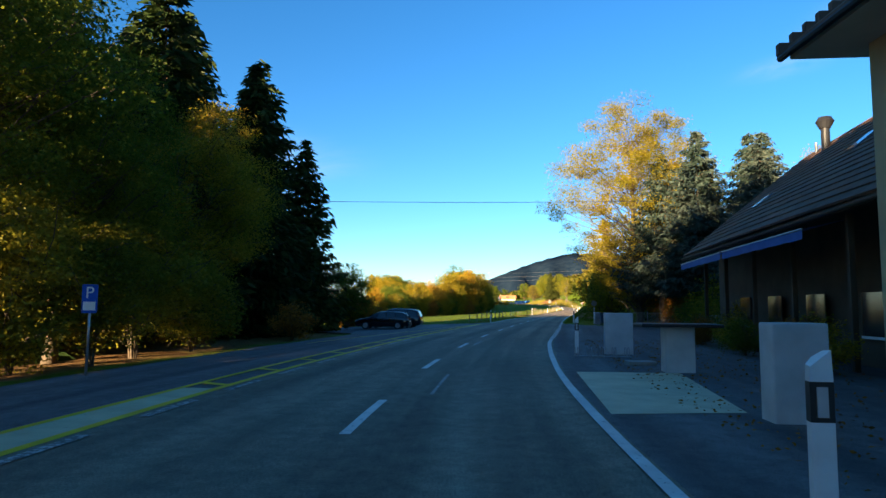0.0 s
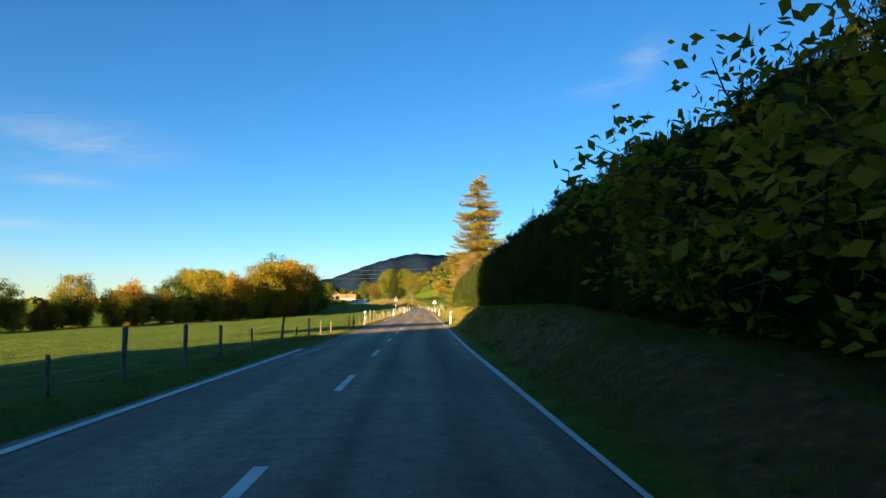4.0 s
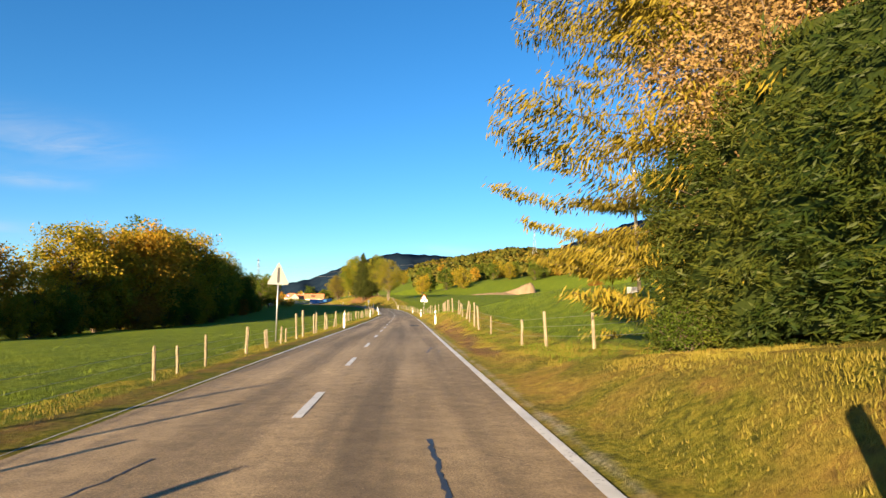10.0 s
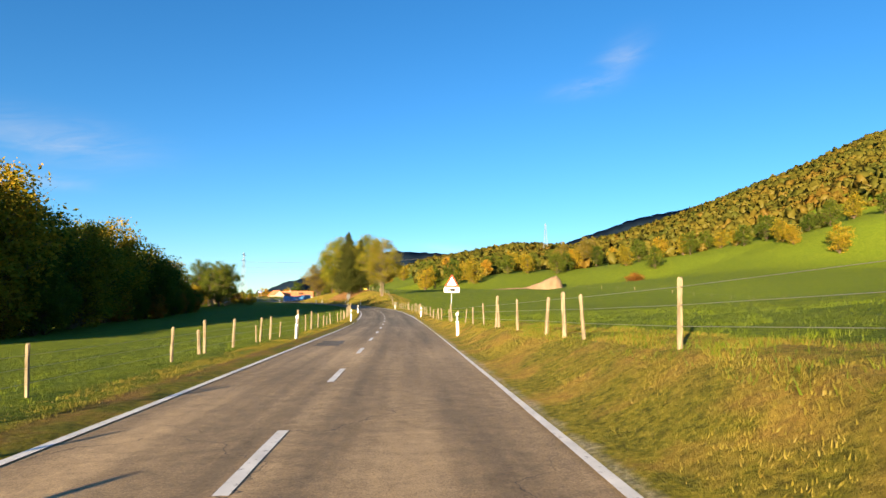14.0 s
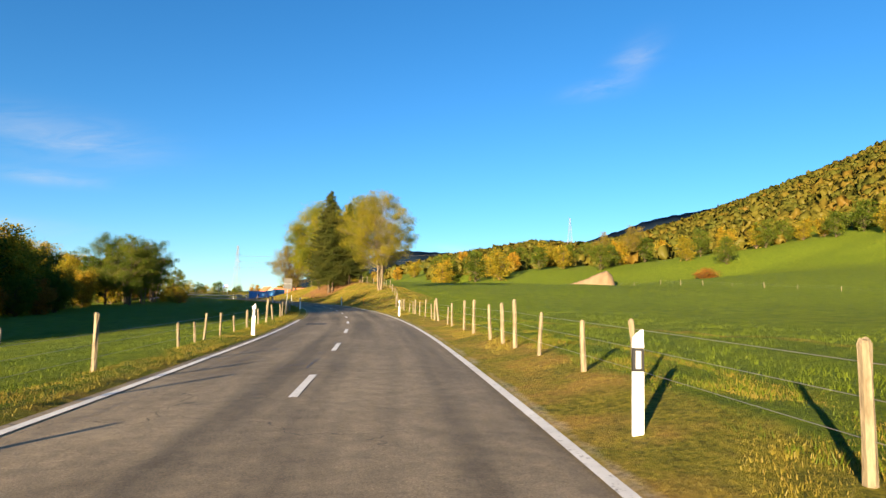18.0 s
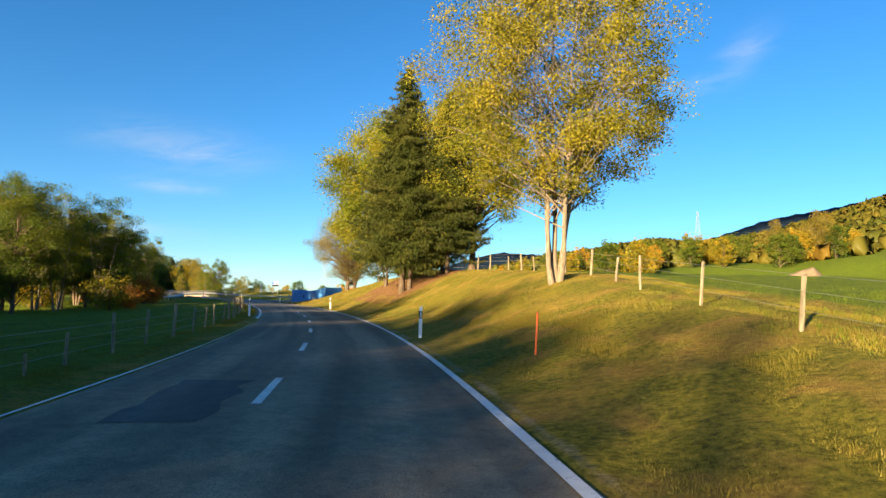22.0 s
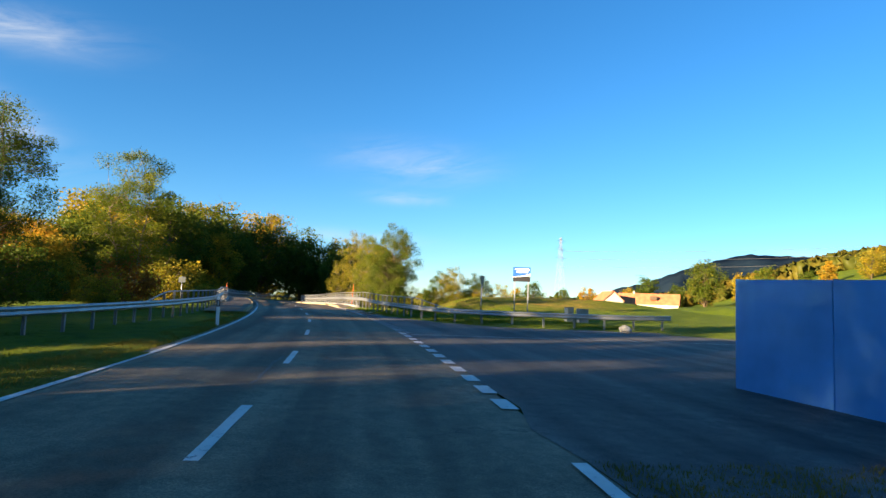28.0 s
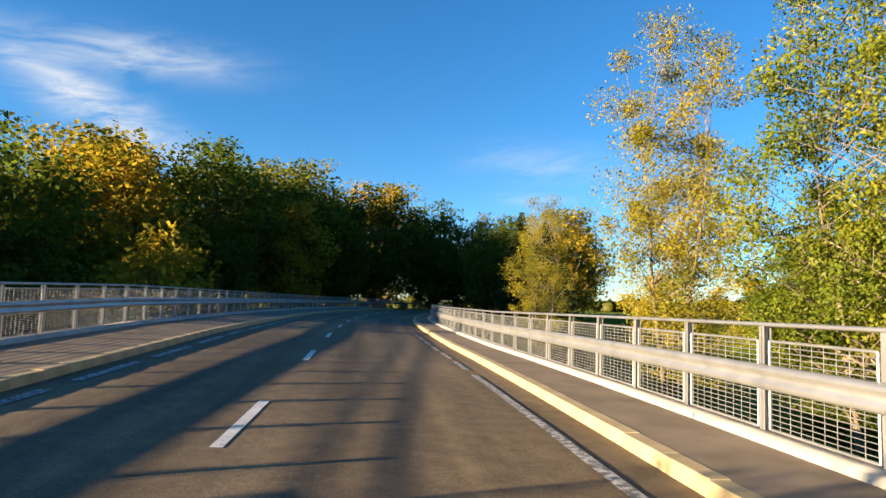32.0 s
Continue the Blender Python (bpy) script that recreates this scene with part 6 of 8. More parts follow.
part("panel", plate(rounded([(-0.34, 2.08), (0.34, 2.08), (0.34, 2.95), (-0.34, 2.95)], 0.05), 0.025), MAT["sign_dull"], sg)
part("bracket", box(-0.34, 0.34, -0.04, -0.014, 2.5, 2.54), MAT["steel_dull"], sg)
sg = thing("give_way_sign", "give-way sign seen from its grey back", "road sign", m=RG(538, 11.7, 0, 55))
sign_pole(sg, 3.1)
part("triangle", plate(rounded([(0.0, 2.25), (0.5, 3.15), (-0.5, 3.15)], 0.07), 0.025), MAT["grey_sign"], sg)
sg = thing("road_sign", "round road sign seen from its dull back", "road sign", m=RG(67.5, 7.1, 0, 10))
sign_pole(sg, 1.75, 0.03)
part("disc", plate([(0.28 * math.cos(a), 1.6 + 0.28 * math.sin(a)) for a in np.linspace(0, 6.283, 28, endpoint=False)], 0.02), MAT["grey_sign"], sg)
sg = thing("road_sign", "small triangular sign far along the road seen from its back", "road sign", m=RG(560, -10.5, 0, 4))
sign_pole(sg, 2.6)
part("panel", plate([(-0.3, 2.0), (0.3, 2.0), (0.3, 2.5), (-0.3, 2.5)], 0.02), MAT["grey_sign"], sg)


def lettering(txt, size, mat, parent, m):
    cu = bpy.data.curves.new("lettering", "FONT")
    cu.body, cu.size, cu.align_x, cu.extrude = txt, size, "CENTER", 0.002
    tmp = bpy.data.objects.new("lettering", cu)
    me = bpy.data.meshes.new_from_object(tmp)
    bpy.data.objects.remove(tmp)
    me.materials.clear()
    me.materials.append(mat)
    return part("letter", me, None, parent, m=m)


sg = thing("parking_sign", "blue and white parking sign on a thin pole", "road sign", m=R(14.9, -8.4, -0.12, 12))
sign_pole(sg, 2.25, 0.03)
part("panel", plate(rounded([(-0.19, 1.55), (0.19, 1.55), (0.19, 2.28), (-0.19, 2.28)], 0.03), 0.02), MAT["blue_sign"], sg)
lettering("P", 0.42, MAT["white"], sg, pose(0, -0.015, 1.93, 90))
part("lower_plate", box(-0.15, 0.15, -0.016, -0.012, 1.62, 1.84), MAT["white"], sg)

# snow stakes
for s, u, h in ((403, 5.7, 1.0), (565.3, 6.45, 2.2), (571, -6.85, 1.9)):
    st = thing("snow_stake", "thin orange-red snow stake", "marker stake", "snow stakes", m=R(s, u, 0.25, 0, 1, 2) if s > 500 else RG(s, u, 0, 0, 1, 2))
    part("shaft", rod((0, 0, -0.2), (0, 0, h), 0.03, 0.024, 8), MAT["orange"], st)
    part("tip", rod((0, 0, h), (0, 0, h + 0.05), 0.026, 0.012, 8), MAT["red"], st)

# wooden pole in the meadow
pl = thing("utility_pole", "bare wooden utility pole in the meadow", "utility pole", m=RG(211.6, 16.7, -0.2, 0, 0, -1.5))
bm = rod((0, 0, 0), (0, 0, 8.1), 0.135, 0.085, 12)
part("shaft", bm, MAT["wood_post"], pl, soft=True)
part("insulator", rod((0.0, -0.16, 7.8), (0.0, -0.16, 8.05), 0.05, 0.035, 8), MAT["white"], pl)
part("bracket", box(-0.03, 0.03, -0.2, 0.1, 7.72, 7.8), MAT["steel_dull"], pl)
ft = thing("concrete_trough", "pale concrete trough beside the pole", "trough", m=RG(211.3, 16.1, 0, 20))
part("wall", box(-0.27, 0.27, -0.2, 0.2, -0.1, 0.36, 0.04), MAT["concrete"], ft)

# ---------------------------------------------------------------- junction, guard rails and bridge
thing("side_road", "asphalt side road joining the main road", "road", kind="structure",
      data=strip("side_road", 500, 531.2, [lambda s: right_edge(s) + 0.1, 6, 10, 20, 40, 76], [-0.012, -0.012, -0.012, -0.012, -0.02, -0.05], MAT["asphalt_side"], 1.5, 0.12))
thing("side_road_mouth", "asphalt mouth of the side road beside the guard rail", "road", kind="structure",
      data=strip("side_road_mouth", 531.1, 543.6, [lambda s: right_edge(s) + 0.1, lambda s: 0.5 * right_edge(s) + 0.5 * np.interp(s, [531, 533, 535, 539.5, 542.4, 543.6], [12, 9.5, 7.9, 6.6, 5.3, 4.1]), lambda s: np.interp(s, [531, 533, 535, 539.5, 542.4, 543.6], [12, 9.5, 7.9, 6.6, 5.3, 4.1])], [-0.014, -0.014, -0.016], MAT["asphalt_side"], 0.8, 0.06))


def cross_line(name, s0, u0, s1, u1, w, mat, n=12):
    q = np.linspace(0, 1, n)
    a, b = np.array([spot(s0 + (s1 - s0) * k - w / 2, u0 + (u1 - u0) * k) for k in q]), np.array([spot(s0 + (s1 - s0) * k + w / 2, u0 + (u1 - u0) * k) for k in q])
    zz = grade(np.array([s0 + (s1 - s0) * k for k in q])) + 0.0
    v = np.concatenate([np.column_stack([a, zz]), np.column_stack([b, zz])])
    i = np.arange(n - 1)
    return part(name, mesh_np(name, v, np.stack([i, i + 1, i + 1 + n, i + n], 1), mat), None, marks)


cross_line("side_road_line", 522.6, 4.0, 522.6, 40, 0.14, MAT["paint_white"])
cross_line("side_road_line", 529.5, 12.0, 530.2, 40, 0.14, MAT["paint_white"])
cross_line("side_road_line", 504.5, 9.0, 503.5, 40, 0.14, MAT["paint_worn"])
for k in range(19):
    a = 523.6 + 0.95 * k
    pts = [spot(a, 3.78), spot(a + 0.5, 3.78), spot(a + 0.2, 4.5)]
    z = float(grade(a)) + 0.002
    part("yield_tooth", mesh_np("yield_tooth", [(*p, z) for p in pts], [[0, 1, 2]], MAT["paint_white"]), None, marks)


def tar_seal(pts, w, seed, mat="tar"):
    """A wandering bitumen seal over a crack, through the given points (s, u)."""
    q = np.random.default_rng(seed)
    p = np.array(pts, float)
    d = np.concatenate([[0], np.cumsum(np.hypot(*np.diff(p, axis=0).T))])
    n = max(4, int(d[-1] / 0.12))
    a = np.linspace(0, d[-1], n)
    c = np.stack([np.interp(a, d, p[:, 0]), np.interp(a, d, p[:, 1])], 1) + q.normal(0, 0.018, (n, 2))
    tg = np.gradient(c, axis=0)
    tg /= np.linalg.norm(tg, axis=1)[:, None]
    nn = np.stack([-tg[:, 1], tg[:, 0]], 1) * (w * q.uniform(0.5, 1.2, n) / 2)[:, None]
    e = np.concatenate([c - nn, c + nn])
    x, y = spot(e[:, 0], e[:, 1])
    z = grade(e[:, 0], e[:, 1]) + 0.004 + 0.012 * (1 - np.clip(abs(e[:, 1]) / 1.8, 0, 1)) + np.where(abs(e[:, 1]) > 1.8, -0.011 * (abs(e[:, 1]) - 1.8), 0)
    i = np.arange(n - 1)
    return part("tar_seal" if mat == "tar" else "scuff", mesh_np("tar_seal", np.column_stack([x, y, z]), np.stack([i, i + 1, i + 1 + n, i + n], 1), MAT[mat]), None, repairs)


repairs = thing("road_repairs", "dark bitumen seals over cracks in the road", "road repair", kind="structure")
for k, (w, pts) in enumerate((
        (0.07, [(180.8, 1.94), (178.5, 2.0), (176.7, 1.91), (175, 1.69)]), (0.09, [(174, 1.99), (172.65, 2.06), (172.06, 1.8), (172.8, 1.75)]), (0.09, [(172.79, 1.75), (171.54, 1.78), (171.07, 1.95), (170.49, 1.74), (170.51, 1.46)]),
        (0.05, [(170.49, 1.74), (169.7, 1.86), (169.57, 2.23), (169.44, 2.61)]), (0.04, [(179.9, -1.2), (177.3, -1.59), (176, -1.66)]), (0.04, [(170.2, -2.43), (171, -2.2)]),
        (0.07, [(199.74, 2.59), (199.31, 2.8), (197.61, 2.61), (196.3, 2.5)]), (0.05, [(200, 3.22), (199.31, 2.82)]), (0.05, [(198.3, 2.92), (197.66, 3.04), (196.8, 2.94)]),
        (0.045, [(333.55, -0.22), (332.51, -0.33), (331.41, -0.29)]), (0.04, [(332.51, -0.33), (332.14, -0.7), (331.16, -0.97)]), (0.05, [(339.63, -0.17), (338.26, -0.17)]), (0.04, [(335.03, -0.47), (335.6, -0.21)]),
        (0.05, [(361.1, -0.19), (359.5, -0.14), (358.2, -0.09)]), (0.05, [(366.4, -0.05), (364.7, -0.13)]), (0.05, [(423.25, -2.42), (423.5, -2.06)]), (0.05, [(422.5, -0.19), (421.4, -0.17)]),
        (0.06, [(511.1, -0.32), (512.5, -0.24)]), (0.06, [(508.0, -0.3), (511.1, -0.32)]), (0.05, [(205.5, 2.4), (206.2, 2.7), (207.5, 2.75)]), (0.05, [(150, 1.9), (152, 2.2), (153, 2.1)]), (0.05, [(305, -1.5), (306, -1.1), (308, -1.2)]))):
    tar_seal(pts, w, k)
for k in range(9):
    tar_seal([(86.9 + 0.45 * k, -2.72 + 0.02 * k), (87.6 + 0.45 * k, -2.55 + 0.02 * k)], 0.16, 50 + k, "paint_worn")
pat = part("repair_patch", strip("repair_patch", 230.2, 235.3, [lambda s: 2.2 + 0.05 * np.sin(s * 3), lambda s: 3.02 + 0.07 * np.sin(s * 4)], [0.002, -0.007], MAT["asphalt_patch"], 0.3, 0.03), None, repairs, "dark asphalt patch")
for k, (a, b, u0, u1) in enumerate(((397, 401, -1.75, -0.5), (352, 354.5, -2.4, -1.3), (272, 276, -2.3, -1.2), (437, 440.5, 0.6, 1.9))):
    part("repair_patch", strip("repair_patch", a, b, [lambda s: u0 + 0.05 * np.sin(s * 3), lambda s: u1 + 0.06 * np.sin(s * 4)], [0.016 - 0.01 * abs(u0) / 1.8, 0.016 - 0.01 * abs(u1) / 1.8], MAT["asphalt_patch"], 0.3, 0.03), None, repairs)
line_s = np.array([(517.3, 6.47), (513.75, 6.3), (511.0, 6.4), (505, 7.2)])
tar_seal(line_s, 0.06, 90).location.z = -0.012


def sweep(line, prof, z_of, closed=False):
    """A profile of (side, up) offsets swept along plan points (s, u)."""
    pts = np.array([spot(s, u) for s, u in line])
    t = np.gradient(pts, axis=0)
    t /= np.linalg.norm(t, axis=1)[:, None]
    side = np.stack([t[:, 1], -t[:, 0]], 1)
    z = np.array([z_of(s, u) for s, u in line])
    v = np.array([[(*(pts[i] + side[i] * a), z[i] + b) for a, b in prof] for i in range(len(line))]).reshape(-1, 3)
    k = len(prof)
    r = k if closed else k - 1
    i = (np.arange(len(line) - 1)[:, None] * k + np.arange(r)[None])
    j = (np.arange(len(line) - 1)[:, None] * k + (np.arange(r)[None] + 1) % k)
    return v, np.stack([i, j, j + k, i + k], -1).reshape(-1, 4)


def fine(line, step=0.8):
    line = np.array(line, float)
    d = np.concatenate([[0], np.cumsum(np.hypot(*np.diff(np.array([spot(*p) for p in line]), axis=0).T))])
    n = int(d[-1] / step) + 2
    q = np.linspace(0, d[-1], n)
    out = np.stack([np.interp(q, d, line[:, 0]), np.interp(q, d, line[:, 1])], 1)
    for _ in range(6):
        out[1:-1] = out[1:-1] * 0.5 + (out[2:] + out[:-2]) * 0.25
    return out


WBEAM = [(0.0, 0.155), (0.05, 0.14), (0.085, 0.105), (0.085, 0.06), (0.02, 0.02), (0.02, -0.02), (0.085, -0.06), (0.085, -0.105), (0.05, -0.14), (0.0, -0.155), (-0.012, -0.14), (0.06, -0.1), (0.06, -0.06), (0.0, -0.02), (0.0, 0.02), (0.06, 0.06), (0.06, 0.1), (-0.012, 0.14)]


def deck_z(s, u):
    """Height of the foot of a rail: pavement on the bridge, ground before it."""
    g_ = float(ground_z(*spot(s, u)))
    return g_ * (1 - float(smooth(550, 560, s))) + (float(grade(s, u)) + 0.17) * float(smooth(550, 560, s))


def guard_rail(label, line, side, z_beam, post_step, tall, top_from, mesh_from, rows_=17):
    """W-beam on steel posts; from top_from on a hand rail above it, from mesh_from on wire panels between the posts."""
    ob = thing("guard_rail", label, "guard rail")
    f_ = fine(line)
    rise = (lambda s: float(np.interp(s, [531, 536, 540, 545, 553, 558, 565, 573, 584, 600], [0, 0.08, 0.14, 0.16, 0.20, 0.21, 0.12, 0.10, 0.04, 0.0]))) if side < 0 else (lambda s: 0.0)
    zb = lambda s, u: deck_z(s, u) + z_beam + 0.6 * rise(s)
    v, q = sweep(f_, [(a * side, b) for a, b in WBEAM], zb, True)
    part("beam", mesh_np("beam", v, q, MAT["steel"], False), None, ob, "ribbed galvanised beam")
    rail_up = [p for p in f_ if p[0] > top_from]
    if rail_up:
        s_a = rail_up[0][0]
        ht = lambda s, u: deck_z(s, u) + 0.62 + (tall - 0.62) * float(smooth(0, 6.5, s - s_a)) + rise(s)
        c = [(0.045 * math.cos(a) - 0.03 * side, 0.028 * math.sin(a)) for a in np.linspace(0, 6.283, 8, endpoint=False)]
        v, q = sweep(rail_up, c, ht, True)
        part("hand_rail", mesh_np("hand_rail", v, q, MAT["steel"], True), None, ob)
    pm = bpy.data.meshes.new("post")
    bm = box(-0.05, 0.05, -0.008, 0.008, -0.25, 1.0)
    box(-0.05, -0.042, -0.05, 0.05, -0.25, 1.0, bm=bm)
    box(0.042, 0.05, -0.05, 0.05, -0.25, 1.0, bm=bm)
    bm.to_mesh(pm)
    bm.free()
    pm.materials.append(MAT["steel_dull"])
    d = np.concatenate([[0], np.cumsum(np.hypot(*np.diff(np.array([spot(*p) for p in f_]), axis=0).T))])
    last = None
    wires = []
    for a in np.arange(0.6, d[-1] - 0.3, post_step):
        s, u = float(np.interp(a, d, f_[:, 0])), float(np.interp(a, d, f_[:, 1]))
        z = deck_z(s, u)
        h = 0.72 if s < top_from else 0.62 + (tall - 0.62) * float(smooth(0, 6.5, s - top_from)) + rise(s)
        x, y = spot(s, u)
        p = part("post", pm, None, ob)
        p.matrix_local = pose(float(x) , float(y), z, 0, 0, math.degrees(heading(s))) @ Matrix.Translation((-0.07 * side, 0, 0)) @ Matrix.Diagonal((1, 1, h, 1))
        here = np.array([*spot(s, u - 0.05 * side), z])
        if last is not None and s > mesh_from:
            fr, lines = bmesh.new(), []
            A, B = Vector(last), Vector(here)
            along = (B - A)
            A, B = A + along * 0.06, B - along * 0.06
            up = Vector((0, 0, 1))
            for z0 in (0.10, tall - 0.12):
                rod(A + up * z0, B + up * z0, 0.018, 0.018, 6, fr)
            for e in (A, B):
                rod(e + up * 0.10, e + up * (tall - 0.12), 0.018, 0.018, 6, fr)
            pan = part("panel_frame", fr, MAT["steel"], ob)
            n_h, n_v = rows_, 9
            for i in range(1, n_h):
                zz = 0.10 + (tall - 0.22) * i / n_h
                lines.append((np.array([A + up * zz, B + up * zz]), np.array([0.006, 0.006])))
            for i in range(1, n_v):
                c_ = A.lerp(B, i / n_v)
                lines.append((np.array([c_ + up * 0.10, c_ + up * (tall - 0.12)]), np.array([0.004, 0.004])))
            v, q = tubes(lines, 4)
            part("wire_mesh", mesh_np("wire_mesh", v, q, MAT["steel_dull"]), None, pan)
        last = here
    return ob


guard_rail("galvanised guard rail and bridge railing with wire panels", [(531.6, 22), (532.0, 16), (532.8, 11.5), (534.8, 8.6), (539, 7.2), (546, 6.7), (556, 6.45), (575, 6.4), (600, 6.4), (640, 6.4), (668, 6.6)], -1, 0.68, 1.9, 1.29, 533, 561.5)
guard_rail("galvanised guard rail and bridge railing in shade", [(486, -21), (498, -15.5), (510, -10.6), (520, -8.0), (530, -7.0), (545, -6.8), (575, -6.8), (640, -6.8), (670, -6.6), (700, -6.2)], 1, 0.78, 1.9, 1.36, 524, 552, 27)

def kerb_u(s, side):
    """Where the kerb stands, away from the centre line."""
    return np.interp(s, [560, 567, 574, 590], [4.28, 4.44, 4.66, 4.76]) if side > 0 else np.interp(s, [540, 590], [3.98, 3.98])


for nm, lab, s0, u_in, u_out, side in (("bridge_pavement_right", "raised asphalt footway with pale kerb stones on the bridge", 560, 4.28, 6.25, 1), ("bridge_pavement_left", "raised footway with kerb stones on the bridge in shade", 540, 3.98, 6.65, -1)):
    ob = thing(nm, lab, "footway", kind="structure", data=strip(nm, s0, 672, [lambda s: side * (kerb_u(s, side) + 0.2), lambda s: side * (kerb_u(s, side) + u_out) / 2, side * u_out], [lambda s: 0.155 * smooth(s0 - 1, s0 + 5, s), lambda s: 0.165 * smooth(s0 - 1, s0 + 5, s), lambda s: 0.17 * smooth(s0 - 1, s0 + 5, s)], MAT["footway"], 1.5))
    stone = bpy.data.meshes.new("kerb_stone")
    bm = box(-0.11, 0.11, -0.499, 0.499, -0.2, 0.16, 0.012)
    bm.to_mesh(stone)
    bm.free()
    stone.materials.append(MAT["kerb"])
    for k in range(int(672 - s0)):
        s = s0 + k + 0.5
        st = part("kerb_stone", stone, None, ob)
        st.matrix_local = R(s, side * (float(kerb_u(s, side)) + 0.1), -0.15 * (1 - float(smooth(s0 - 1, s0 + 3, s))) + rnd.uniform(-0.003, 0.003), rnd.uniform(-0.2, 0.2))
    cap = part("parapet_end", box(-0.26, 0.26, -0.15, 0.06, -0.5, 0.26, 0.01), MAT["concrete"], ob)
    cap.matrix_local = R(561, side * (u_out + 0.1), 0)
    for k in range(int((672 - 561) / 4)):
        b_ = part("parapet_base", strip("parapet_base", 561 + 4 * k + 0.01, 565 + 4 * k - 0.01, [side * (u_out - 0.15), side * (u_out - 0.13), side * (u_out + 0.35), side * (u_out + 0.36)], [0.1, 0.25, 0.25, -0.4], MAT["concrete"], 2.0), None, ob)

# gravel and stones at the bridge's end
q = np.random.default_rng(15)
n = 2200
ss_, uu_ = q.uniform(543, 560, n), 4.3 + np.abs(q.normal(0, 0.6, n))
sx, sy = spot(ss_, uu_)
sz = ground_z(sx, sy)
k_ = q.uniform(0.005, 0.017, n)
cube = np.array([[-1, -1, -1], [1, -1, -1], [1, 1, -1], [-1, 1, -1], [-1, -1, 1], [1, -1, 1], [1, 1, 1], [-1, 1, 1]]) * 0.8
v = cube[None] * k_[:, None, None] * q.uniform(0.5, 1.3, (n, 8, 3)) + np.stack([sx, sy, sz + 0.02], 1)[:, None]
cf = np.array([[0, 3, 2, 1], [4, 5, 6, 7], [0, 1, 5, 4], [1, 2, 6, 5], [2, 3, 7, 6], [3, 0, 4, 7]])
thing("gravel", "loose pale gravel beside the road", "gravel", kind="stuff", data=mesh_np("gravel", v, (cf[None] + (np.arange(n) * 8)[:, None, None]).reshape(-1, 4), MAT["gravel"]))

# grey cabinets behind the rail
eb = thing("electrical_cabinet", "grey electrical cabinet behind the guard rail", "cabinet", m=RG(541.5, 21.2, 0, 12))
part("body", box(-0.45, 0.45, -0.2, 0.2, -0.1, 1.0, 0.02), MAT["grey_sign"], eb)
part("lid", box(-0.48, 0.48, -0.23, 0.23, 1.0, 1.05, 0.01), MAT["steel_dull"], eb)
eb = thing("electrical_cabinet", "narrow grey electrical cabinet behind the guard rail", "cabinet", m=RG(541.8, 20.2, 0, 12))
part("body", box(-0.3, 0.3, -0.2, 0.2, -0.1, 1.1, 0.02), MAT["steel"], eb)
part("lid", box(-0.33, 0.33, -0.23, 0.23, 1.1, 1.15, 0.01), MAT["steel_dull"], eb)
bo = thing("boulder", "pale boulder beside the side road", "boulder", m=RG(529.8, 17.9, 0.1))
bm = bmesh.new()
bmesh.ops.create_icosphere(bm, subdivisions=3, radius=0.35)
for v_ in bm.verts:
    v_.co *= 1 + 0.3 * noise.noise(v_.co * 3)
    v_.co.z *= 0.7
part("stone", bm, MAT["concrete"], bo, soft=True)

# billboard with plain bars in place of its lettering
bb = thing("billboard", "blue, white and black advertising board on two legs", "billboard", m=RG(549, 19.2, 0, -24))
hb = 4.55 - (G(549, 19.2).z - float(grade(549)))
part("board", box(-0.78, 0.78, -0.03, 0.03, hb - 1.3, hb, 0.005), MAT["blue_sign"], bb)
part("white_wave", plate([(-0.78, hb - 0.93), (0.78, hb - 0.78), (0.78, hb - 0.55), (0.3, hb - 0.74), (-0.78, hb - 0.88)], 0.07), MAT["white"], bb)
part("black_field", plate([(-0.78, hb - 1.3), (0.78, hb - 1.3), (0.78, hb - 0.78), (-0.78, hb - 0.93)], 0.066), MAT["black"], bb)
for i, (w, z) in enumerate(((1.25, 0.13), (1.0, 0.36))):
    part("letter_bar", box(-w / 2 + 0.05, w / 2 + 0.05, -0.036, -0.030, hb - z - 0.13, hb - z), MAT["white"], bb)
for x in (-0.6, 0.6):
    part("leg", box(x - 0.05, x + 0.05, 0.03, 0.13, -0.3, hb - 0.2, 0.01), MAT["steel_dull"], bb)

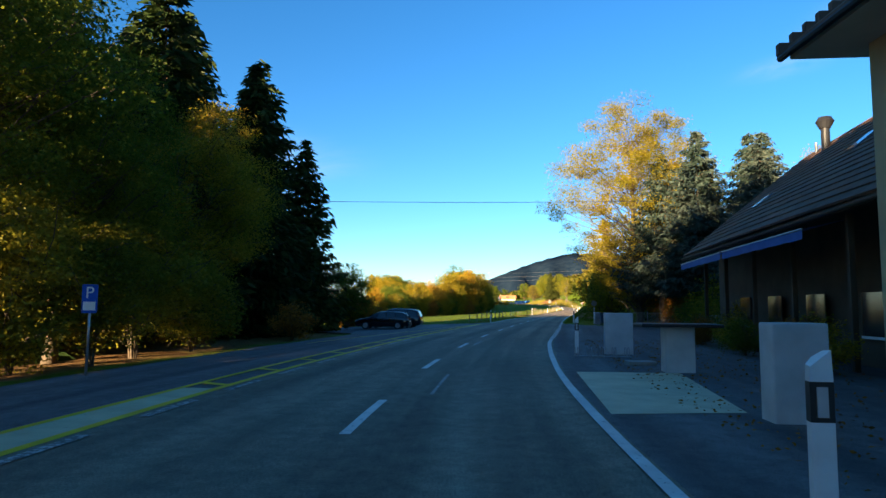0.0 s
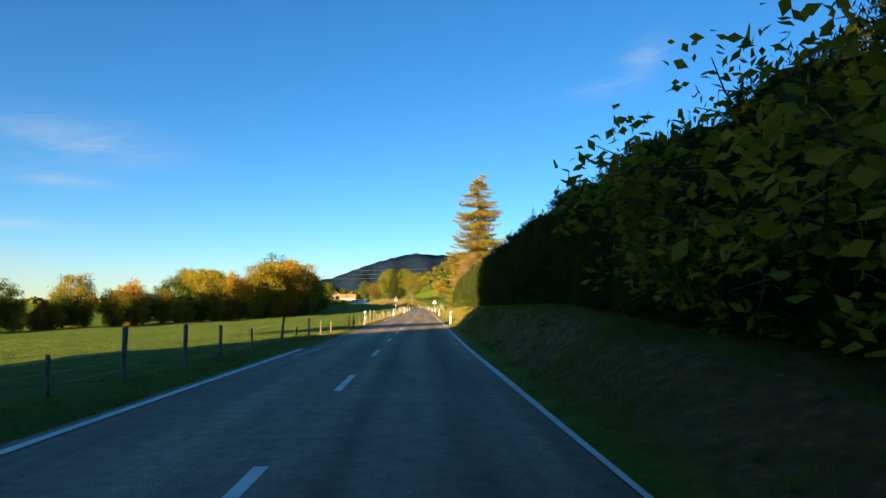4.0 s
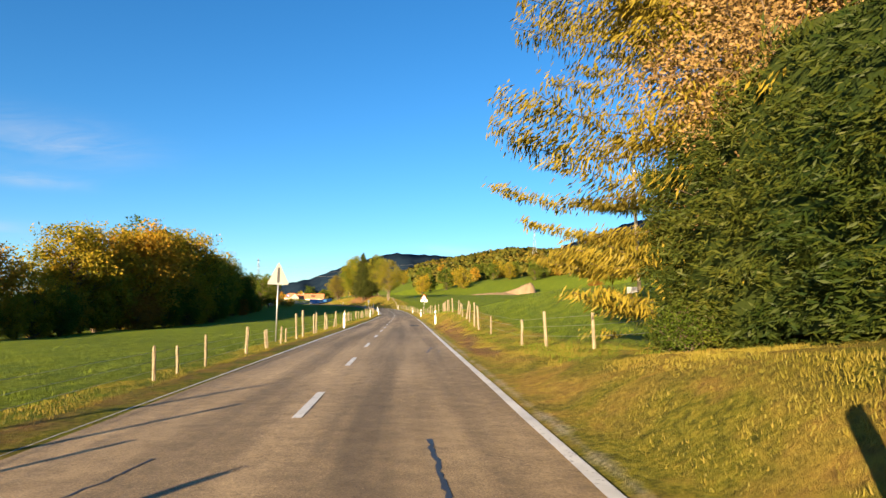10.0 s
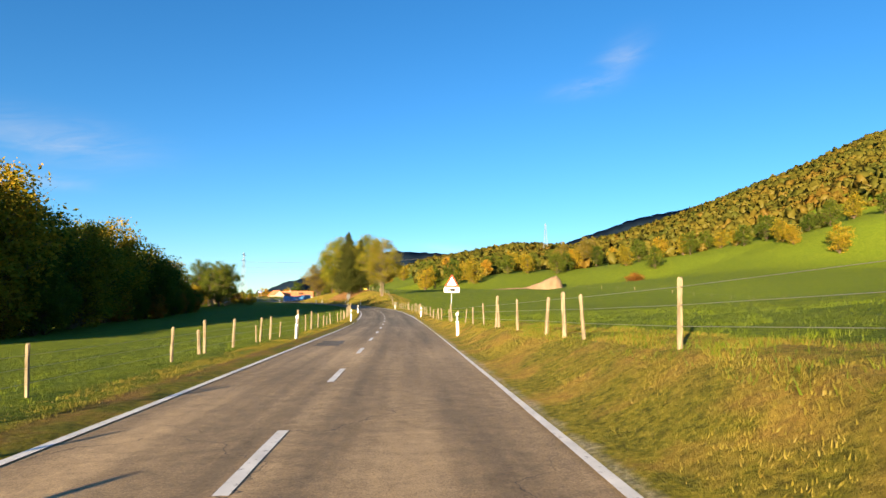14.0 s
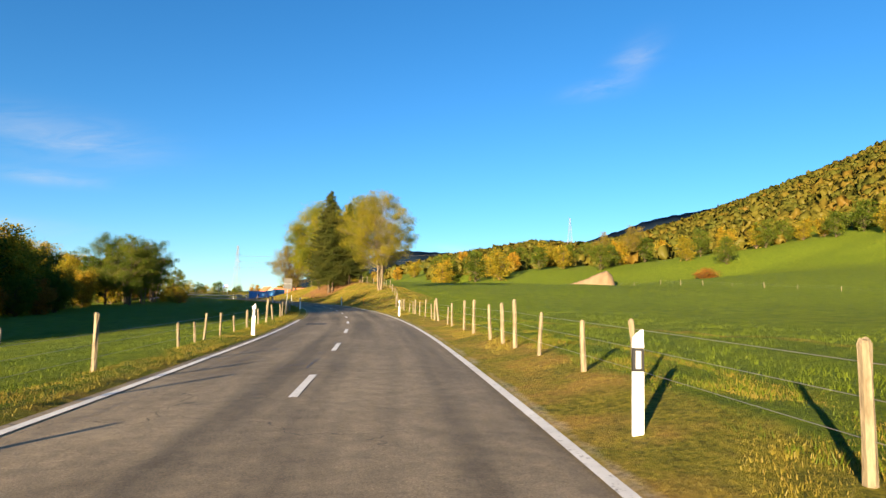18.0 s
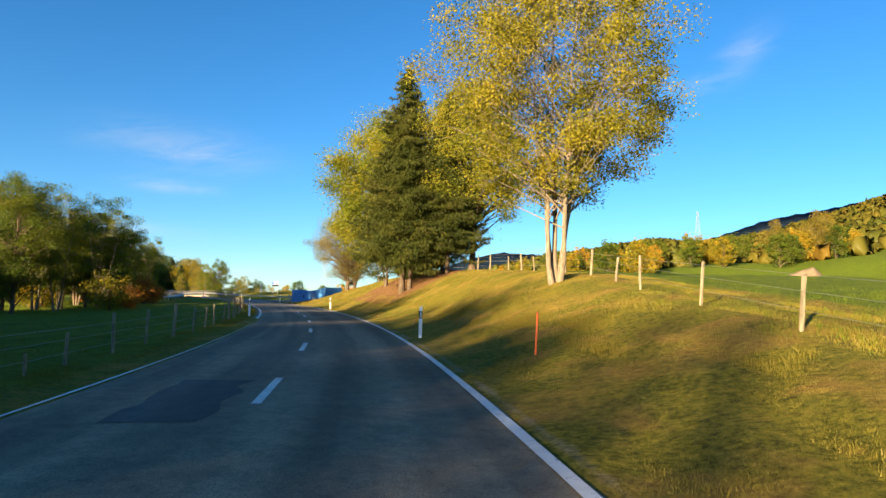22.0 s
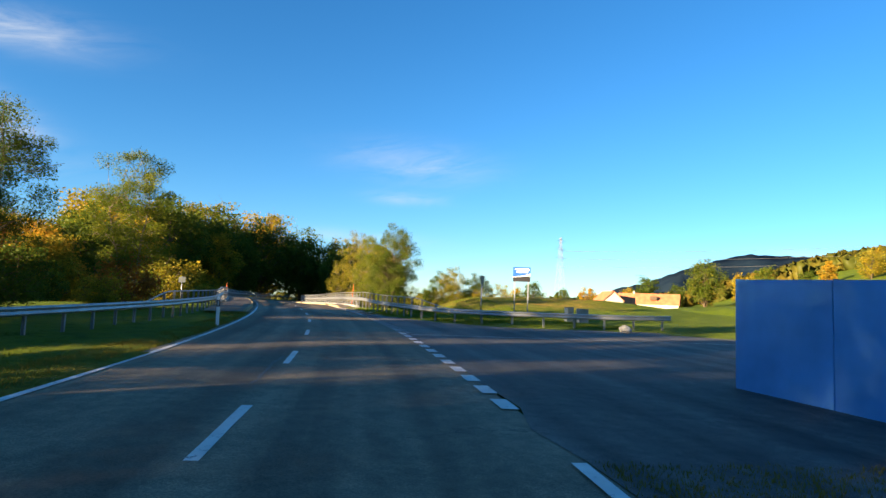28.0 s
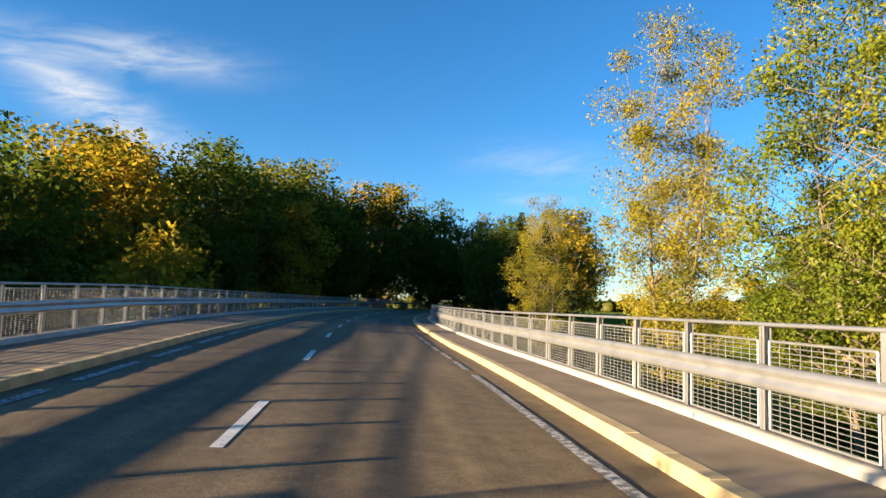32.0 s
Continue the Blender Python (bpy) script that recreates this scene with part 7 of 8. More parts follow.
# blue site hoarding
def hoarding(pts):
    ob = thing("site_hoarding", "blue printed site hoarding of flat panels", "hoarding")
    for (s0, u0, h0), (s1, u1, h1) in zip(pts, pts[1:]):
        n = max(1, round(math.hypot(s1 - s0, u1 - u0) / 2.6))
        for k in range(n):
            a, b = k / n, (k + 1) / n
            A, B = G(s0 + (s1 - s0) * a, u0 + (u1 - u0) * a), G(s0 + (s1 - s0) * b, u0 + (u1 - u0) * b)
            ha, hbb = h0 + (h1 - h0) * a, h0 + (h1 - h0) * b
            d = (B - A).to_2d()
            L = d.length
            bm = bmesh.new()
            f = []
            for y in (-0.02, 0.02):
                f.append([bm.verts.new(c) for c in ((0.015, y, -0.05), (L - 0.015, y, -0.05 + B.z - A.z), (L - 0.015, y, hbb + B.z - A.z), (0.015, y, ha))])
            bm.faces.new(f[0])
            bm.faces.new(f[1][::-1])
            for i in range(4):
                bm.faces.new((f[0][i], f[1][i], f[1][(i + 1) % 4], f[0][(i + 1) % 4]))
            m = Matrix.Translation(A) @ Matrix.Rotation(math.atan2(d.y, d.x), 4, "Z")
            pn = part("panel", bm, MAT["blue"], ob, m=m)
            part("edge_post", box(-0.03, 0.03, 0.02, 0.09, -0.1, ha + 0.02), MAT["steel_dull"], ob, m=m)
            yield pn, L, m, ob


panels = list(hoarding([(509, 9.6, 2.3), (491.5, 10.9, 2.0), (492.6, 13.9, 2.1)]))
if len(panels) > 4:
    for (pn, L, m, ob), kind in ((panels[2], "car"), (panels[4], "bars")):
        # the printed face looks towards the road
        if kind == "bars":
            for i in range(3):
                part("letter_bar", box(0.15, L - 0.2 - 0.2 * (i == 2), 0.021, 0.027, 1.25 - 0.32 * i, 1.45 - 0.32 * i), MAT["reflector"], ob, m=m)
                part("letter_bar", box(0.15, L - 0.2 - 0.2 * (i == 2), -0.027, -0.021, 1.25 - 0.32 * i, 1.45 - 0.32 * i), MAT["reflector"], ob, m=m)
        else:
            part("printed_shape", plate([(L / 2 - 0.4, 0.85), (L / 2 + 0.5, 0.85), (L / 2 + 0.5, 1.15), (L / 2 + 0.1, 1.32), (L / 2 - 0.4, 1.2)], 0.06), MAT["black"], ob, m=m)

# heap of excavated soil in the far meadow
def soil_heap(x0, y0, rx_, ry_, top, base, seed, label, skew=0.35):
    q = np.random.default_rng(seed)
    na, nr = 40, 14
    v = []
    for j in range(nr + 1):
        r = j / nr
        for i in range(na):
            a = 6.2832 * i / na
            w = 1 + 0.14 * math.sin(3 * a + seed) + 0.08 * math.sin(7 * a)
            k = (1 - r ** 1.5) ** 1.25
            k = k * (1 - 0.3 * k) / 0.7
            v.append((x0 + skew * rx_ * k + math.cos(a) * rx_ * r * w, y0 + math.sin(a) * ry_ * r * w, base - 2.0 * r ** 6 + (top - base) * k * (1 + 0.10 * math.sin(a * 5 + r * 9)) + q.normal(0, 0.12)))
    i = (np.arange(nr)[:, None] * na + np.arange(na)[None]).ravel()
    j = (np.arange(nr)[:, None] * na + (np.arange(na)[None] + 1) % na).ravel()
    return thing("soil_heap", label, "soil heap", data=mesh_np("soil_heap", v, np.stack([i, j, j + na, i + na], 1), MAT["sand"], True))




def soil_ridge(a, b, top, base, depth, label):
    """A tipped ridge of soil: a long rise from a to a crest near b, then a steep end."""
    q = np.random.default_rng(7)
    d = (Vector(b) - Vector(a)).normalized()
    n, rows = 40, []
    for i in range(n + 1):
        f = i / n
        h = float(np.interp(f, [0, 0.3, 0.55, 0.72, 0.86, 0.93, 1.0], [0.0, 0.3, 0.56, 0.82, 1.0, 0.74, 0.0]))
        p = Vector(a).lerp(Vector(b), f)
        for w in np.linspace(-1, 1, 15):
            k = depth * (0.35 + 0.65 * h) * w
            rows.append((p.x - d.y * k, p.y + d.x * k, base - 2.5 * abs(w) ** 6 + (top - base) * h * (1 - abs(w) ** 1.35) + q.normal(0, 0.12)))
    i = (np.arange(n)[:, None] * 15 + np.arange(14)[None]).ravel()
    return thing("soil_heap", label, "soil heap", data=mesh_np("soil_heap", rows, np.stack([i, i + 1, i + 16, i + 15], 1), MAT["sand"], True))


soil_ridge((186, 575), (215, 559.5), 19.2, 9.4, 9, "tall heap of tan excavated soil in the meadow")
soil_heap(186, 562, 24, 8, 11.6, 9.0, 5, "low bank of tan soil in the meadow", 0.1)

# ---------------------------------------------------------------- farm, pylons and wires in the distance
def gable_house(name, label, m, w, l, h, rise, wall, roof, over=0.5):
    ob = thing(name, label, "house", m=m)
    bm = bmesh.new()
    pts = [(-w / 2, 0), (w / 2, 0), (w / 2, h), (0, h + rise), (-w / 2, h)]
    a = [bm.verts.new((x, -l / 2, z)) for x, z in pts]
    b = [bm.verts.new((x, l / 2, z)) for x, z in pts]
    bm.faces.new(a)
    bm.faces.new(b[::-1])
    for i in range(5):
        bm.faces.new((a[i], b[i], b[(i + 1) % 5], a[(i + 1) % 5]))
    part("wall", bm, wall, ob)
    k = rise / (w / 2)
    for sd in (-1, 1):
        e = w / 2 + over
        bm = bmesh.new()
        c = [(0, h + rise + 0.02), (sd * e, h + rise - k * e + 0.02), (sd * e, h + rise - k * e + 0.2), (0, h + rise + 0.2)]
        a = [bm.verts.new((x, -l / 2 - over, z)) for x, z in c]
        b = [bm.verts.new((x, l / 2 + over, z)) for x, z in c]
        bm.faces.new(a)
        bm.faces.new(b[::-1])
        for i in range(4):
            bm.faces.new((a[i], b[i], b[(i + 1) % 4], a[(i + 1) % 4]))
        part("roof", bm, roof, ob)
    return ob


MAT["roof_red"] = plain("red_tile_roof", (0.50, 0.17, 0.075), 0.85, 0, 0.3, 0.6, 12, 0.4)
MAT["plaster"] = plain("pale_plaster", (0.62, 0.55, 0.42), 0.9, 0, 0.14, 0.7, 30, 0.3)
MAT["dark_wood"] = plain("dark_timber", (0.10, 0.065, 0.040), 0.85, 0, 0.3, 1.0, 30, 0.3)
MAT["glass_dark"] = plain("dark_window_glass", (0.03, 0.035, 0.04), 0.08, 0, 0.1, spec=0.6)
MAT["yellow_machine"] = plain("yellow_machine_paint", (0.70, 0.42, 0.03), 0.5)
fz = lambda x, y: float(ground_z(x, y))
h1 = gable_house("farmhouse", "distant farmhouse with pale walls and red tiled roof", pose(61, 777, fz(61, 777) - 0.3, 0, 0, 20), 9, 13, 5.2, 4.0, MAT["plaster"], MAT["roof_red"])
for x in (-2.2, 0.4, 2.6):
    wd = part("window", box(x - 0.5, x + 0.5, -6.53, -6.49, 3.2, 4.6), MAT["glass_dark"], h1)
h2 = gable_house("farm_barn", "long distant barn with red tiled roof", pose(79, 784, fz(79, 784) - 1.2, 0, 0, 80), 11, 26, 3.8, 4.5, MAT["plaster"], MAT["roof_red"])
part("dormer", box(-5.0, -2.8, -4, -1, 5.5, 7.2), MAT["dark_wood"], h2)
part("chimney", box(-0.4, 0.4, 6, 6.8, 7.5, 9.4), MAT["concrete"], h2)
plant_xy(OAK[1], 103, 786, "round broadleaf tree beside the farm", 1.2, 0, name="broadleaf_tree")
plant_xy(POPLAR, 124, 800, "nearly bare tree beside the farm", 0.8, 0, name="poplar_tree")
dg = thing("digger", "yellow digger parked beside the farm", "digger", m=pose(140, 800, fz(140, 800), 0, 0, 60))
part("body", box(-1.2, 1.2, -2.2, 1.2, 0.9, 2.2, 0.15), MAT["yellow_machine"], dg)
part("cab", box(-0.9, 0.3, -0.5, 1.2, 2.2, 3.4, 0.1), MAT["glass_dark"], dg)
part("boom", rod((0.5, 1.0, 2.0), (0.5, 4.5, 3.4), 0.25, 0.2, 6), MAT["yellow_machine"], dg)
for x in (-1.2, 1.2):
    part("track", box(x - 0.3, x + 0.3, -2.2, 2.0, 0, 0.85, 0.2), MAT["black"], dg)


def pylon(x, y, h, turn):
    ob = thing("power_pylon", "distant steel lattice power pylon", "pylon", "power pylons", m=pose(x, y, fz(x, y) - 1, 0, 0, turn))
    legs, braces = [], []
    lv = np.linspace(0, 1, 11)
    wid = lambda q: 3.6 * (1 - q) ** 1.25 + 0.55
    cs = [(1, 1), (-1, 1), (-1, -1), (1, -1)]
    for cx, cy in cs:
        legs.append((np.array([(cx * wid(q), cy * wid(q), q * h) for q in lv]), np.full(11, 0.12)))
    for a, b in zip(lv, lv[1:]):
        for i in range(4):
            c, d = cs[i], cs[(i + 1) % 4]
            braces.append((np.array([(c[0] * wid(a), c[1] * wid(a), a * h), (d[0] * wid(b), d[1] * wid(b), b * h)]), np.full(2, 0.055)))
            braces.append((np.array([(d[0] * wid(a), d[1] * wid(a), a * h), (c[0] * wid(b), c[1] * wid(b), b * h)]), np.full(2, 0.055)))
    v, f_ = tubes(legs, 4)
    part("legs", mesh_np("legs", v, f_, MAT["pylon"]), None, ob)
    v, f_ = tubes(braces, 4)
    part("braces", mesh_np("braces", v, f_, MAT["pylon"]), None, ob)
    for q, L in ((0.72, 7), (0.84, 6), (0.95, 4.5)):
        arm = [(np.array([(-L, 0, q * h), (0, 0, q * h + 1.2), (L, 0, q * h)]), np.full(3, 0.09)), (np.array([(-L, 0, q * h), (L, 0, q * h)]), np.full(2, 0.09))]
        v, f_ = tubes(arm, 4)
        part("cross_arm", mesh_np("cross_arm", v, f_, MAT["pylon"]), None, ob)
    return ob


pylon(29, 975, 58, 60)
pylon(420, 1010, 45, 75)


def cable(name, label, a, b, sag, r, m=None):
    q = np.linspace(0, 1, 40)[:, None]
    pts = np.array(a) * (1 - q) + np.array(b) * q - np.array([[0, 0, 1.0]]) * sag * 4 * q * (1 - q)
    v, f_ = tubes([(pts, np.full(40, r))], 4)
    return thing(name, label, "cable", "overhead cables", data=mesh_np(name, v, f_, m or MAT["wire"]))


for dz, off in ((52, 0), (46, 4), (40, -4)):
    cable("power_line", "thin distant power line", (29 + off, 975, dz), (620, 1020, dz + 60), 14, 0.10)
cable("overhead_cable", "thin black cable across the road", (*spot(51, -40), 11.9), (*spot(57, 30), 11.0), 0.6, 0.022, MAT["black"])

# ---------------------------------------------------------------- lay-by, forecourt and house at the start
thing("layby", "dark asphalt lay-by beside the road", "lay-by", kind="structure",
      data=strip("layby", -110, 64, [lambda s: -8.9 + 5.3 * smooth(52, 64, s) - 7.6 * smooth(38, 48, s) * (1 - smooth(57, 63, s)), lambda s: -5.0 + 1.4 * smooth(50, 62, s), lambda s: left_edge(s) - 0.2], [lambda s: -0.03 - 0.032 * (4.4 - 5.3 * smooth(52, 64, s) + 7.6 * smooth(38, 48, s) * (1 - smooth(57, 63, s))), lambda s: -0.04 + 0.016 * smooth(50, 62, s), -0.024], MAT["asphalt_side"], 2.0, 0.12))
thing("forecourt", "asphalt forecourt with scattered leaves", "forecourt", kind="structure",
      data=strip("forecourt", -110, 65, [lambda s: right_edge(s) + 0.1, 6.5, 10, lambda s: 14.0 - 9.3 * smooth(59, 65, s)], [-0.026, -0.026, -0.03, -0.03], MAT["asphalt_side"], 2.0, 0.06))
Y = MAT["paint_yellow"]
line_piece(marks, "yellow_line", -20, 59, lambda s: left_edge(s) - 0.28 - 0.05, 0.17, Y, -0.014)
line_piece(marks, "yellow_line", -20, 58, lambda s: np.interp(s, [-20, 8, 12, 30, 50, 58], [-4.6, -4.55, -4.45, -4.35, -4.0, -3.7]), 0.14, Y, -0.016)
line_piece(marks, "yellow_line", 28, 58, lambda s: np.interp(s, [28, 31, 36, 45, 58], [-7.6, -7.2, -6.4, -5.1, -3.75]), 0.10, Y, lambda s: np.interp(s, [28, 31, 36, 45, 58], [-0.115, -0.10, -0.075, -0.028, -0.016]))
for k in range(15):
    a = 13.2 + 2.95 * k
    u1 = float(np.interp(a, [-20, 8, 12, 30, 50, 58], [-4.6, -4.55, -4.45, -4.35, -4.0, -3.7]))
    cross_line("yellow_bar", a, u1, a - 0.35, -3.58, 0.24, Y, 3).location.z = -0.012
cream = thing("cream_paving", "cream coloured paving strip beside the lay-by", "paving", kind="structure", data=strip("cream_paving", -18, 12.4, [-4.48, -3.74], [-0.018, -0.018], MAT["cream"], 2, 0.02))
pts = [spot(17.0, 4.0), spot(10.4, 3.82), spot(10.8, 6.1), spot(17.2, 6.7)]
thing("cream_paving", "cream coloured patch on the forecourt", "paving", kind="structure", data=mesh_np("cream_patch", [(*p, -0.016) for p in pts], [[0, 1, 2, 3]], MAT["cream"]))
line_piece(marks, "scuffed_line", 12, 15.5, 0.75, 0.07, MAT["paint_worn"], 0.012, 1)
line_piece(marks, "scuffed_line", 27, 30.5, 0.38, 0.09, MAT["paint_worn"], 0.014, 1)


def pillar(s, u, w, d, h, turn, label):
    ob = thing("forecourt_pillar", label, "pillar", "pale pillars on the forecourt", m=R(s, u, -0.04, turn))
    part("shaft", box(-w / 2, w / 2, -d / 2, d / 2, -0.05, h, 0.03), MAT["stone_white"], ob)
    return ob


pillar(10.1, 6.55, 0.82, 0.5, 1.52, 0, "pale rendered square pillar with a flat top")
pillar(23.9, 6.05, 1.0, 0.5, 1.52, 0, "pale rendered square pillar with a flat top")
tb = pillar(17.6, 6.75, 0.78, 0.5, 1.22, 2, "pale rendered pillar carrying a dark stone slab")
part("slab", box(-1.05, 1.05, -0.55, 0.55, 1.22, 1.31, 0.02), MAT["black"], tb, "dark stone slab")
stp = thing("stone_step", "low pale stone block on the forecourt", "stone block", m=R(19.5, 6.1, -0.03, 10))
part("block", box(-0.42, 0.42, -0.22, 0.22, 0, 0.13, 0.03), MAT["concrete"], stp)
rk = thing("bicycle_rack", "low steel bicycle rack with bent loops", "bicycle rack", m=R(21.9, 5.25, -0.03, 3))
part("base_bar", rod((-0.95, 0, 0.06), (0.95, 0, 0.06), 0.025, 0.025, 8), MAT["steel"], rk)
for k in range(5):
    for o in (-0.05, 0.05):
        a = np.linspace(0, math.pi, 9)
        x = -0.85 + 0.42 * k + o
        pts = np.array([(x, -0.16, 0.02)] + [(x, -0.16 * math.cos(t_), 0.24 + 0.13 * math.sin(t_)) for t_ in a] + [(x, 0.16, 0.02)])
        v, f_ = tubes([(pts, np.full(len(pts), 0.014))], 6)
        part("loop", mesh_np("loop", v, f_, MAT["steel"], True), None, rk)

# waste container, planter, garden fence
bn = thing("waste_container", "dark blue wheeled waste container", "waste container", m=R(60.3, 8.0, 0.0, 8))
bm = box(-0.62, 0.62, -0.42, 0.42, 0.22, 1.05, 0.04)
for v_ in bm.verts:
    if v_.co.z < 0.5:
        v_.co.x *= 0.86
        v_.co.y *= 0.86
part("body", bm, MAT["navy"], bn)
part("lid", box(-0.66, 0.66, -0.46, 0.46, 1.05, 1.16, 0.045), MAT["navy"], bn)
for x in (-0.45, 0.45):
    for y in (-0.3, 0.3):
        part("wheel", rod((x - 0.03, y, 0.1), (x + 0.03, y, 0.1), 0.1, 0.1, 14), MAT["black"], bn)
bn2 = thing("waste_bin", "grey-blue narrow waste bin", "waste bin", m=R(61.2, 7.2, 0.0, 8))
part("body", box(-0.28, 0.28, -0.3, 0.3, 0.05, 1.1, 0.03), MAT["steel_dull"], bn2)
part("lid", box(-0.31, 0.31, -0.33, 0.33, 1.1, 1.18, 0.03), MAT["reflector"], bn2)
pt = thing("planter", "round white planter at the garden gate", "planter", m=R(58.2, 9.3, -0.02))
bm = rod((0, 0, 0), (0, 0, 0.5), 0.32, 0.42, 24)
part("tub", bm, MAT["stone_white"], pt, soft=False)
part("rim", rod((0, 0, 0.46), (0, 0, 0.53), 0.45, 0.45, 24), MAT["stone_white"], pt)
plant(SHRUB[2], 58.2, 9.3, "small shrub in the planter", 0.25, 0, 0.5, name="shrub")


def chain_fence(pts, h, label):
    ob = thing("chain_link_fence", label, "fence")
    for (s0, u0), (s1, u1) in zip(pts, pts[1:]):
        A, B = np.array([*spot(s0, u0), 0.0]), np.array([*spot(s1, u1), 0.0])
        L = np.linalg.norm(B - A)
        d = (B - A) / L
        lines = []
        n = int(L / 0.14)
        for i in range(-int(h / 0.14), n):
            for sg_ in (1, -1):
                a0, a1 = i * 0.14, i * 0.14 + h
                lo, hi = max(a0, 0), min(a1, L)
                if hi <= lo:
                    continue
                z0, z1 = (lo - a0), (hi - a0)
                if sg_ < 0:
                    z0, z1 = h - z0, h - z1
                lines.append((np.array([A + d * lo + [0, 0, 0.05 + z0], A + d * hi + [0, 0, 0.05 + z1]]), np.full(2, 0.005)))
        v, f_ = tubes(lines, 3)
        part("wire_mesh", mesh_np("wire_mesh", v, f_, MAT["wire"]), None, ob)
        for p in (A, B):
            part("post", rod(p + [0, 0, -0.2], p + [0, 0, h + 0.2], 0.035, 0.035, 8), MAT["steel_dull"], ob)
        part("top_wire", rod(A + [0, 0, h + 0.05], B + [0, 0, h + 0.05], 0.015, 0.015, 6), MAT["steel_dull"], ob)
    return ob


chain_fence([(60.5, 10.2), (57.8, 11.4), (54.8, 12.6), (52.0, 13.4), (47, 13.8), (42, 14.0)], 1.15, "grey chain-link fence and gate in front of the garden")

# dense planting along the forecourt's back
for k in range(16):
    plant(SHRUB[k % 3], 33 + 2.0 * k, 14.6 + rnd.uniform(-0.6, 1.2) + (0 if k < 10 else -1.2), "garden shrub behind the fence", rnd.uniform(0.6, 1.0), 50 * k, group="garden shrubs", name="shrub")
plant(SHRUB[0], 77, 8.4, "rounded dark shrub at the end of the hedge", 1.4, 0, name="shrub")
plant(SHRUB[0], 72, 8.8, "rounded dark shrub at the end of the hedge", 1.5, 100, name="shrub")

# fallen leaves on the forecourt
q = np.random.default_rng(25)
n = 1500
ls, lu = q.uniform(2, 34, n), 5.2 + np.abs(q.normal(0, 3.2, n))
lx, ly = spot(ls, np.minimum(lu, 13))
v, f_ = leaf_quads(q, np.stack([lx, ly, np.full(n, -0.005)], 1), 0.085, 0.12)
thing("fallen_leaves", "brown fallen leaves scattered on the forecourt", "leaves", kind="stuff", data=mesh_np("fallen_leaves", v, f_, MAT["leaf_rust"]))

# ---------------------------------------------------------------- the inn: low wing with tiled roof and awning, tall house in front
MAT["tile_brown"] = plain("brown_roof_tile", (0.17, 0.095, 0.062), 0.85, 0, 0.35, 1.5, 25, 0.4)
MAT["awning"] = plain("blue_awning_cloth", (0.04, 0.12, 0.36), 0.8, 0, 0.15, 2.0)
MAT["ochre"] = plain("ochre_plaster", (0.52, 0.40, 0.22), 0.9, 0, 0.18, 0.8, 30, 0.3)
MAT["sky_glass"] = plain("skylight_glass", (0.25, 0.30, 0.36), 0.04, 0.6, 0.05)


def spot3(s, u, z):
    x, y = spot(s, u)
    return Vector((float(x), float(y), z))


inn = thing("inn_wing", "low inn wing with brown tiled roof and blue awning", "house")
E0, E1, RU = 15.6, 37.4, 18.2           # eave from s=E0 to E1 at u=11.3, ridge at u=RU
ZE, ZR = 4.55, 10.4


def roof_pt(s, q):
    """A point on the roof slope: q runs from the eave (0) to the ridge (1)."""
    s_ = s + (0 if q == 0 else q * 3.2 * (s - 26) / 11 * -0.15)
    return spot3(s_, 11.1 + (RU - 11.1) * q, ZE + (ZR - ZE) * q)


bm = bmesh.new()
c = [roof_pt(E0, 0), roof_pt(E1, 0), roof_pt(E1 + 2.0, 1), roof_pt(E0, 1)]
lo = [bm.verts.new(p - Vector((0, 0, 0.22))) for p in c]
hi = [bm.verts.new(p) for p in c]
bm.faces.new(hi)
bm.faces.new(lo[::-1])
for i in range(4):
    bm.faces.new((lo[i], lo[(i + 1) % 4], hi[(i + 1) % 4], hi[i]))
slope = part("roof", bm, MAT["dark_wood"], inn)
rows, cols = 17, 17
nrm = (c[1] - c[0]).cross(c[3] - c[0]).normalized()
if nrm.z < 0:
    nrm = -nrm
tile_me = {}
for i in range(rows):
    for j in range(cols):
        q0, q1 = i / rows, (i + 1.18) / rows
        s0, s1 = E0 + (E1 - E0 + 2.0 * q0) * j / cols, E0 + (E1 - E0 + 2.0 * q0) * (j + 0.985) / cols
        A, B, C, D = roof_pt(s0, q0), roof_pt(s1, q0), roof_pt(s1, min(q1, 1.02)), roof_pt(s0, min(q1, 1.02))
        k = rnd.uniform(0, 0.012)
        bm = bmesh.new()
        up = [bm.verts.new(p + nrm * t_) for p, t_ in ((A, 0.075 + k), (B, 0.075 + k), (C, 0.03), (D, 0.03))]
        dn = [bm.verts.new(p + nrm * 0.004) for p in (A, B)]
        bm.faces.new(up)
        bm.faces.new((up[1], up[0], dn[0], dn[1]))
        part("tile", bm, MAT["tile_brown"], slope)
for (sa, qa, w, hq) in ((19.5, 0.62, 0.8, 0.13), (24.5, 0.52, 0.8, 0.12), (31.5, 0.33, 0.75, 0.1)):
    bm = bmesh.new()
    f = [bm.verts.new(p + nrm * 0.13) for p in (roof_pt(sa, qa), roof_pt(sa + w, qa), roof_pt(sa + w, qa + hq), roof_pt(sa, qa + hq))]
    g_ = [bm.verts.new(v_.co - nrm * 0.1) for v_ in f]
    bm.faces.new(f)
    for i in range(4):
        bm.faces.new((f[i], g_[i], g_[(i + 1) % 4], f[(i + 1) % 4]))
    part("skylight", bm, MAT["sky_glass"], inn)
cp = roof_pt(33.5, 0.86)
part("vent_pipe", rod(cp - Vector((0, 0, 0.3)), cp + Vector((0, 0, 1.1)), 0.2, 0.2, 14), MAT["black"], inn)
